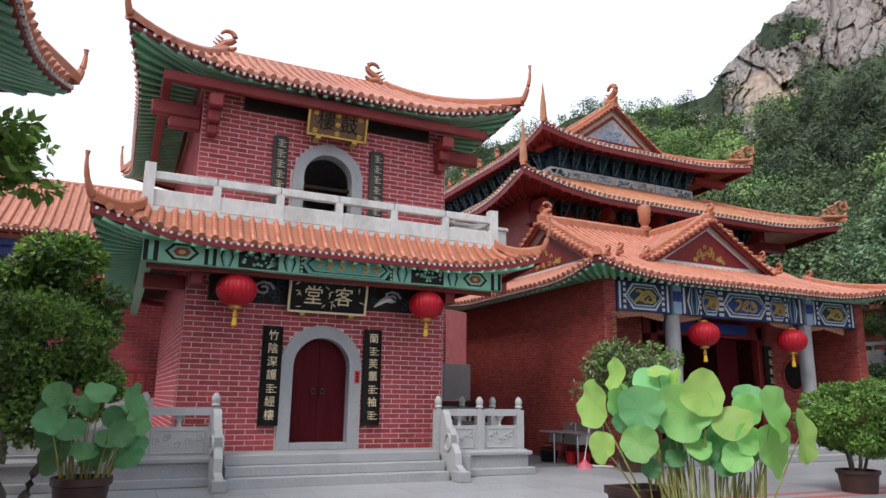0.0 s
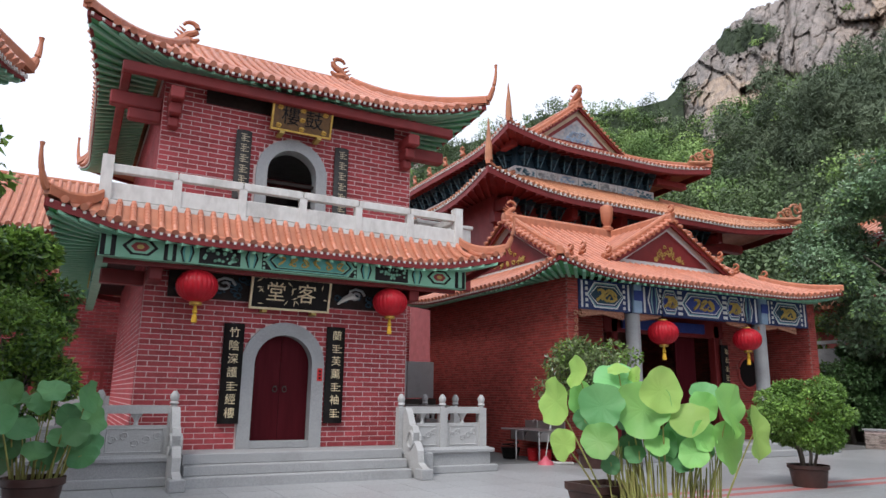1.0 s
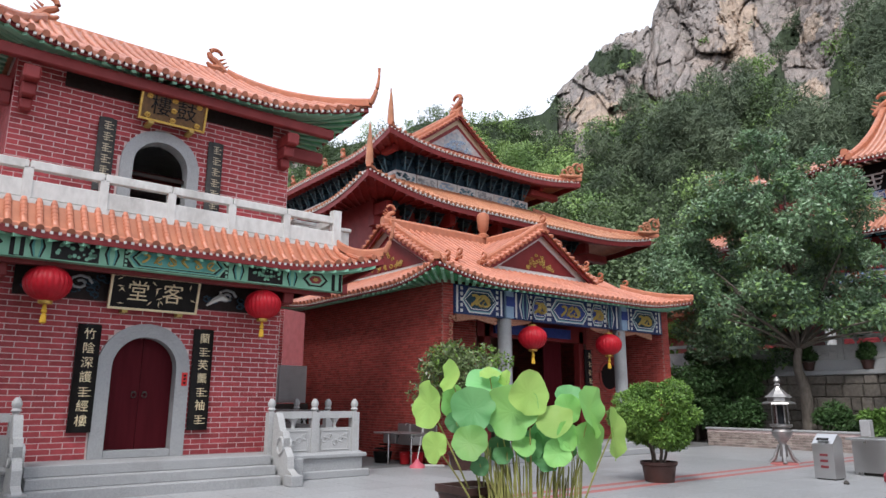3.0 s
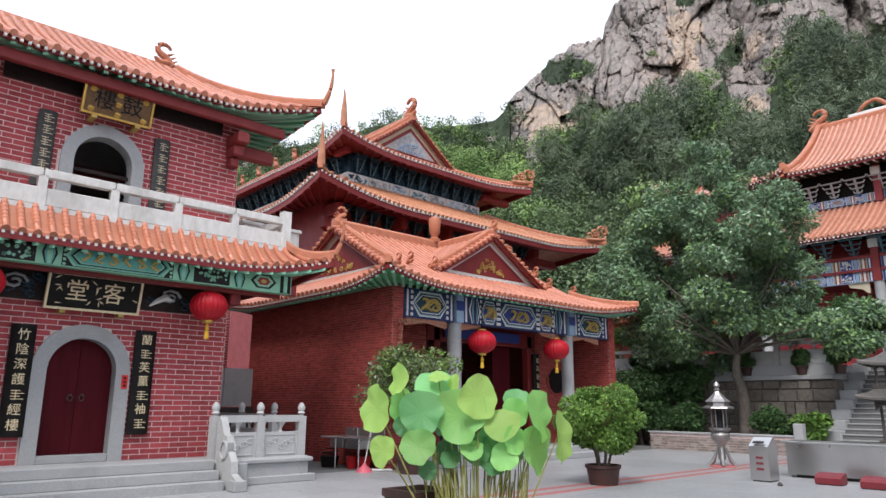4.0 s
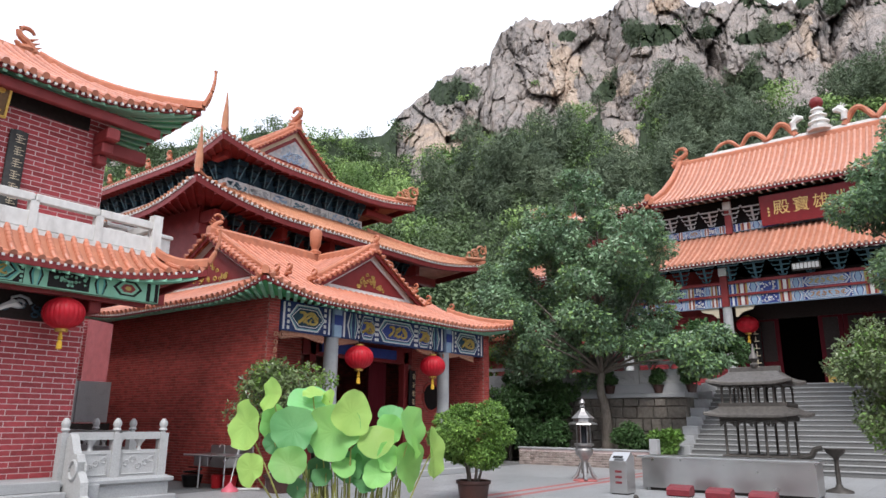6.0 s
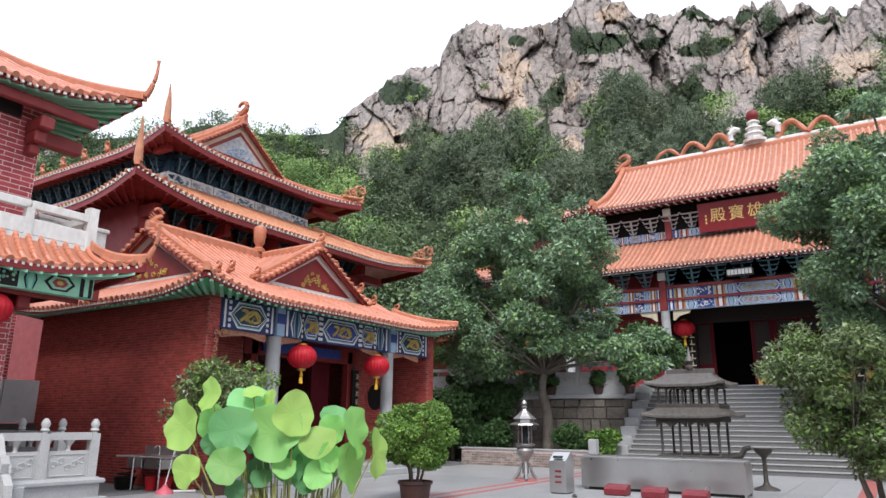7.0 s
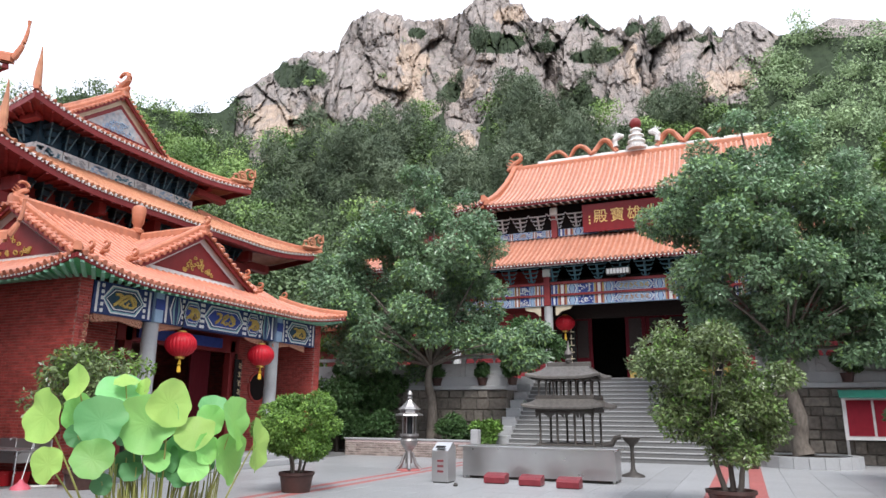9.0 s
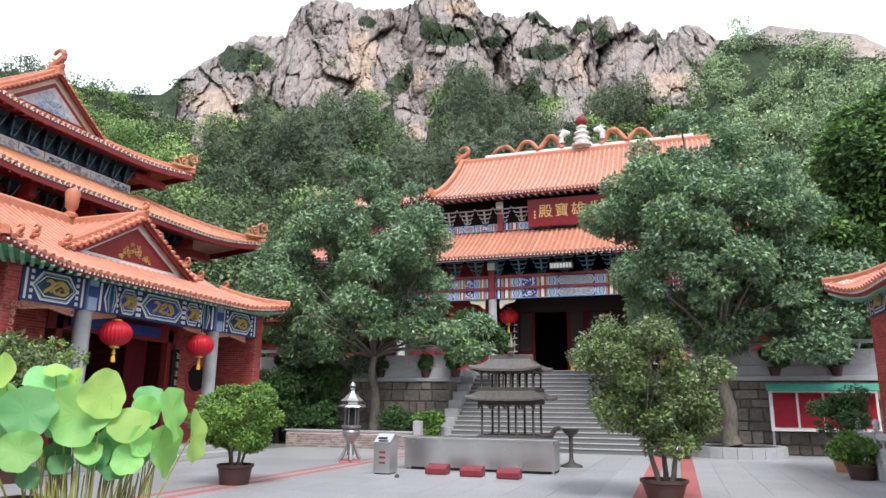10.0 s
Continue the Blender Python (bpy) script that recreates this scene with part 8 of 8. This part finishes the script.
for k in range(4):
    y1 = -3.17 - 0.82 * k
    part("panel", Shape().box(27.395, 27.42, y1 - 0.74, y1, 0.98, 2.16), BOARD_RED, nb, "plain dark red panel")
for y in (-3.1, -6.4):
    part("leg", Shape().box(27.42, 27.5, y - 0.04, y + 0.04, 0, 0.85), STEEL, nb)

# ---- altar group ----
table = thing("altar_table", 17.7, 4.9, 0, "long brushed steel altar table", "table")
part("tabletop", Shape().box(17.22, 18.2, 2.86, 6.95, 0.76, 0.81, 0.008), STEEL, table)
part("front_panel", Shape().box(17.3, 17.33, 2.95, 6.85, 0.07, 0.76), STEEL, table)
part("side_panel", Shape().box(17.33, 18.1, 2.95, 2.98, 0.07, 0.76), STEEL, table)
part("side_panel", Shape().box(17.33, 18.1, 6.82, 6.85, 0.07, 0.76), STEEL, table)
part("back_panel", Shape().box(18.1, 18.13, 2.95, 6.85, 0.07, 0.76), STEEL, table)
part("base", Shape().box(17.4, 18.05, 3.1, 6.7, 0.0, 0.07), IRON, table)
for x in (17.32, 18.06):
    for y in (2.97, 6.78):
        part("leg", Shape().box(x, x + 0.05, y, y + 0.05, 0, 0.07), STEEL, table)
for x, y in ((16.3, 5.6), (16.12, 4.68), (15.96, 3.76)):
    c = thing("kneeling_cushion", x, y, 0, "dark red vinyl kneeling cushion on the paving", "cushion", "kneeling cushions")
    prof = [(0.0, 0.02), (0.0, 0.2), (0.06, 0.24), (0.3, 0.19), (0.36, 0.14), (0.36, 0.02)]
    part("cushion", Shape().slab([(b - 0.2, a) for b, a in prof], (x, y + 0.26, 0), (-1, 0, 0), (0, 0, 1), 0.52), VINYL, c)
    part("base_board", Shape().box(x - 0.15, x + 0.19, y - 0.24, y + 0.24, 0, 0.02), WOOD_DARK, c)
binn = thing("litter_bin", 15.95, 6.82, 0, "stainless steel litter bin with a sloping lid", "bin")
part("body", Shape().slab([(-0.24, 0.03), (0.24, 0.03), (0.24, 0.82), (0.06, 0.93), (-0.24, 0.74)], (15.95, 6.6, 0), (1, 0, 0), (0, 0, 1), 0.42), STEEL, binn)
part("slot", Shape().slab([(-0.12, 0), (0.12, 0), (0.12, 0.08), (-0.12, 0.08)], (15.74, 6.82, 0.81), (0, -1, 0), (0.85, 0, 0.53), 0.01), LACQUER, binn)
part("foot", Shape().box(15.75, 16.15, 6.62, 7.0, 0, 0.03), IRON, binn)
for k in range(3):
    part("writing", Shape().box(15.705, 15.71, 6.72, 6.88, 0.24 + 0.12 * k, 0.29 + 0.12 * k), VINYL, binn)
crate = thing("iron_stand", 17.1, 7.15, 0, "small dark wrought-iron stand beside the altar table", "stand")
for k in range(5):
    part("bar", Shape().tube([(17.0, 6.98 + 0.09 * k, 0.02), (17.0, 6.98 + 0.09 * k, 0.38)], 0.014, 6), IRON, crate)
for z in (0.03, 0.2, 0.38):
    part("rail", Shape().tube([(17.0, 6.95, z), (17.0, 7.38, z)], 0.014, 6), IRON, crate)

STEEL_WORN = material("weathered_steel", (0.40, 0.385, 0.37), (0.28, 0.27, 0.26), 9, 0.42, 0.15, 40, metal=0.9)
# steel pagoda lantern
lamp = thing("pagoda_lantern", 18.65, 9.07, 0, "polished steel pagoda lantern on a curved tripod base", "lantern")
lx, ly = 18.65, 9.07
part("base_plate", Shape().lathe(lx, ly, [(0.36, 0), (0.36, 0.03), (0.3, 0.05)], 8), RED_STONE, lamp)
for k in range(4):
    a = k * math.pi / 2 + 0.5
    part("foot", Shape().tube([(lx + 0.34 * math.cos(a), ly + 0.34 * math.sin(a), 0.04), (lx + 0.22 * math.cos(a), ly + 0.22 * math.sin(a), 0.16), (lx + 0.1 * math.cos(a), ly + 0.1 * math.sin(a), 0.5)], [0.05, 0.05, 0.035], 8), STEEL_WORN, lamp, smooth=True)
part("stem", Shape().lathe(lx, ly, [(0.1, 0.2), (0.09, 0.55), (0.14, 0.62), (0.24, 0.74), (0.26, 0.84), (0.2, 0.92), (0.28, 0.97), (0.28, 1.02)], 20), STEEL_WORN, lamp, smooth=True)
for k in range(6):
    a = k * math.pi / 3
    part("post", Shape().tube([(lx + 0.19 * math.cos(a), ly + 0.19 * math.sin(a), 1.02), (lx + 0.19 * math.cos(a), ly + 0.19 * math.sin(a), 1.55)], 0.018, 6), STEEL_WORN, lamp)
part("flame_box", Shape().lathe(lx, ly, [(0.13, 1.03), (0.13, 1.5)], 12), GLASS_DARK, lamp)
part("roof", Shape().lathe(lx, ly, [(0.42, 1.54), (0.4, 1.58), (0.28, 1.62), (0.27, 1.7), (0.34, 1.72), (0.24, 1.8), (0.12, 1.92), (0.06, 2.0)], 6), STEEL_WORN, lamp)
part("finial", Shape().lathe(lx, ly, [(0.05, 2.0), (0.08, 2.05), (0.04, 2.09), (0.09, 2.15), (0.06, 2.22), (0.01, 2.27)], 12), STEEL_WORN, lamp, smooth=True)

# two-tiered incense burner
bx, by = 20.4, 4.7
burner = thing("incense_burner", bx, by, 0, "two-tiered bronze-grey incense pavilion with arched openings", "incense burner")
part("tray", Shape().box(bx - 0.8, bx + 0.8, by - 0.85, by + 0.85, 0.25, 0.8, 0.03), IRON, burner)
for sx in (-0.6, 0.6):
    for sy in (-0.75, -0.25, 0.25, 0.75):
        part("pillar", Shape().lathe(bx + sx, by + sy, [(0.06, 0.78), (0.035, 0.86), (0.035, 1.7), (0.06, 1.78)], 8), IRON, burner, smooth=True)
        part("foot", Shape().lathe(bx + sx, by + sy, [(0.05, 0.0), (0.04, 0.26)], 6), IRON, burner)
part("lower_frieze", Shape().box(bx - 0.75, bx + 0.75, by - 0.85, by + 0.85, 1.66, 1.84, 0.02), IRON, burner)
for k in range(4):
    y0 = by + 0.85 - 0.425 * k
    part("scallop", Shape().slab([(0, 0), (0.425, 0), (0.4, -0.16), (0.3, -0.07), (0.21, -0.02), (0.12, -0.07), (0.02, -0.16)], (bx - 0.76, y0, 1.67), (0, -1, 0), (0, 0, 1), 0.03), IRON, burner)
r1 = Roof((bx - 0.95, bx + 0.95, by - 1.08, by + 1.08), 1.84, 0.06, (bx - 0.7, bx + 0.7, by - 0.8, by + 0.8), 2.06, 0.8, 0.6, 0.08)
r2 = Roof((bx - 0.85, bx + 0.85, by - 0.98, by + 0.98), 2.68, 0.08, (bx - 0.3, bx + 0.3, by - 0.62, by + 0.62), 2.98, 0.6, 0.6, 0.08)
for r in (r1, r2):
    for sd in ("front", "right", "back", "left"):
        slope = part("roof_slope", Shape().grid(lambda u, v: r.at(sd, u, v), 14, 5), BURNER_ROOF, burner, smooth=True)
        part("roof_underside", Shape().grid(lambda u, v: r.at(sd, u, v * 0.98, 0.07), 14, 3), IRON, slope)
        part("eave_edge", Shape().bar([r.at(sd, u / 14, 0, 0.08) for u in range(15)], 0.05, 0.08), BURNER_ROOF, slope)
part("deck", Shape().box(bx - 0.72, bx + 0.72, by - 0.85, by + 0.85, 2.04, 2.14, 0.01), IRON, burner)
for sx in (-0.62, 0.62):
    for k in range(8):
        y = by - 0.76 + 1.52 * k / 7
        part("colonnette", Shape().lathe(bx + sx, y, [(0.045, 2.14), (0.03, 2.2), (0.03, 2.5), (0.05, 2.56)], 8), IRON, burner)
    for k in range(7):
        y0, w = by - 0.76 + 1.52 * k / 7, 1.52 / 7
        out = [(0, 0.14), (0, -0.04)] + [(w / 2 - w / 2 * math.cos(q * math.pi / 6), -0.04 + 0.1 * math.sin(q * math.pi / 6)) for q in range(1, 6)] + [(w, -0.04), (w, 0.14)]
        part("arch_screen", Shape().slab(out, (bx + sx, y0 + w, 2.52), (0, -1, 0), (0, 0, 1), 0.03), IRON, burner)
part("cornice", Shape().box(bx - 0.7, bx + 0.7, by - 0.83, by + 0.83, 2.6, 2.7, 0.01), IRON, burner)
part("ridge_crest", Shape().box(bx - 0.06, bx + 0.06, by - 0.66, by + 0.66, 2.96, 3.12, 0.01), BURNER_ROOF, burner)
part("finial", Shape().lathe(bx, by, [(0.1, 3.1), (0.12, 3.18), (0.05, 3.24), (0.13, 3.34), (0.1, 3.44), (0.05, 3.5), (0.02, 3.75)], 12), BURNER_ROOF, burner, smooth=True)
brz = thing("incense_stand", 19.75, 2.9, 0, "slender dark iron incense stand", "stand")
part("stand", Shape().lathe(19.75, 2.9, [(0.32, 0), (0.3, 0.04), (0.1, 0.12), (0.06, 0.2), (0.05, 0.75), (0.08, 0.82), (0.2, 0.92), (0.24, 1.02), (0.2, 1.03), (0.1, 0.95)], 16), IRON, brz, smooth=True)
lying = thing("dragon_handle_basin", 19.3, 3.4, 0.8, "dark iron scroll handle of the incense tray", "ornament")
lying.location = (20.2, 3.55, 0)
part("scroll", Shape().tube([(20.2, 3.75, 0.75), (20.2, 3.5, 0.82), (20.2, 3.4, 0.98), (20.2, 3.25, 1.02)], [0.09, 0.08, 0.07, 0.06], 8), IRON, lying, smooth=True)
part("leg", Shape().tube([(20.2, 3.7, 0.0), (20.2, 3.7, 0.78)], 0.05, 8), IRON, lying)
pip = thing("paving_stone_chip", 15.3, 6.2, 0, "small dark stone lying on the paving", "stone")
part("stone", Shape().lathe(15.2, 6.2, [(0.05, 0), (0.06, 0.03), (0.03, 0.07), (0.01, 0.08)], 7), IRON, pip)

# ---- wash stand against the brick wall ----
sink = thing("wash_stand", 10.6, 14.9, 0, "steel wash stand with a double basin against the brick wall", "sink")
part("worktop", Shape().box(10.3, 11.1, 14.2, 15.9, 0.74, 0.78, 0.006), STEEL, sink)
part("basin", Shape().box(10.4, 11.0, 14.3, 14.95, 0.5, 0.735, 0.02), STEEL, sink)
part("basin", Shape().box(10.4, 11.0, 15.02, 15.6, 0.5, 0.735, 0.02), STEEL, sink)
part("splashback", Shape().box(11.08, 11.12, 14.2, 15.9, 0.78, 0.98), STEEL, sink)
for x in (10.34, 11.05):
    for y in (14.25, 15.25):
        part("leg", Shape().tube([(x, y, 0), (x, y, 0.74)], 0.02, 8), STEEL, sink)
for y in (14.7, 15.3):
    part("tap", Shape().tube([(11.05, y, 0.78), (11.05, y, 0.98), (10.95, y, 1.0), (10.9, y, 0.94)], 0.014, 6), STEEL, sink, smooth=True)
BUCKET = material("red_plastic", (0.42, 0.015, 0.02), (0.36, 0.012, 0.018), 5, 0.4)
for x, y in ((10.75, 14.55), (10.7, 15.0)):
    b = thing("bucket", x, y, 0, "red plastic bucket under the wash stand", "bucket", "red buckets")
    part("body", Shape().lathe(x, y, [(0.13, 0), (0.17, 0.3), (0.18, 0.31), (0.16, 0.3), (0.12, 0.02)], 16), BUCKET, b, smooth=True)
    part("handle", Shape().tube([(x - 0.17, y, 0.3), (x - 0.1, y - 0.12, 0.24), (x + 0.1, y - 0.12, 0.24), (x + 0.17, y, 0.3)], 0.008, 5), STEEL, b)
tub = thing("rubber_tub", 10.5, 15.75, 0, "black rubber tub and hose on the ground", "tub")
part("body", Shape().lathe(10.5, 15.75, [(0.2, 0), (0.26, 0.26), (0.27, 0.28), (0.23, 0.26)], 16), LACQUER, tub, smooth=True)
part("hose", Shape().tube([(10.5 + 0.22 * math.cos(k * 0.6), 15.75 + 0.22 * math.sin(k * 0.6), 0.3 + 0.012 * k) for k in range(14)], 0.018, 6), LACQUER, tub, smooth=True)
PINK = material("pink_plastic", (0.62, 0.13, 0.17), (0.55, 0.11, 0.15), 5, 0.45)
pan = thing("dustpan", 10.35, 14.0, 0, "pink plastic broom head on the ground", "broom")
part("head", Shape().lathe(10.35, 14.0, [(0.2, 0.0), (0.18, 0.06), (0.07, 0.13), (0.03, 0.2)], 10), PINK, pan, smooth=True)
part("handle", Shape().tube([(10.35, 14.0, 0.18), (10.8, 14.35, 1.05)], 0.012, 6), WHITE_PAINT, pan)
pipe = thing("white_pipe", 10.8, 13.9, 0, "white plastic pipe lying on the ground", "pipe")
part("pipe", Shape().tube([(10.55, 14.1, 0.03), (10.98, 13.72, 0.03)], 0.03, 8), WHITE_PAINT, pipe)
block = thing("stone_block", 11.25, 13.5, 0, "rough grey stone block by the hall corner", "stone")
part("block", Shape().box(11.1, 11.55, 13.4, 13.72, 0, 0.3, 0.03), GRANITE, block)
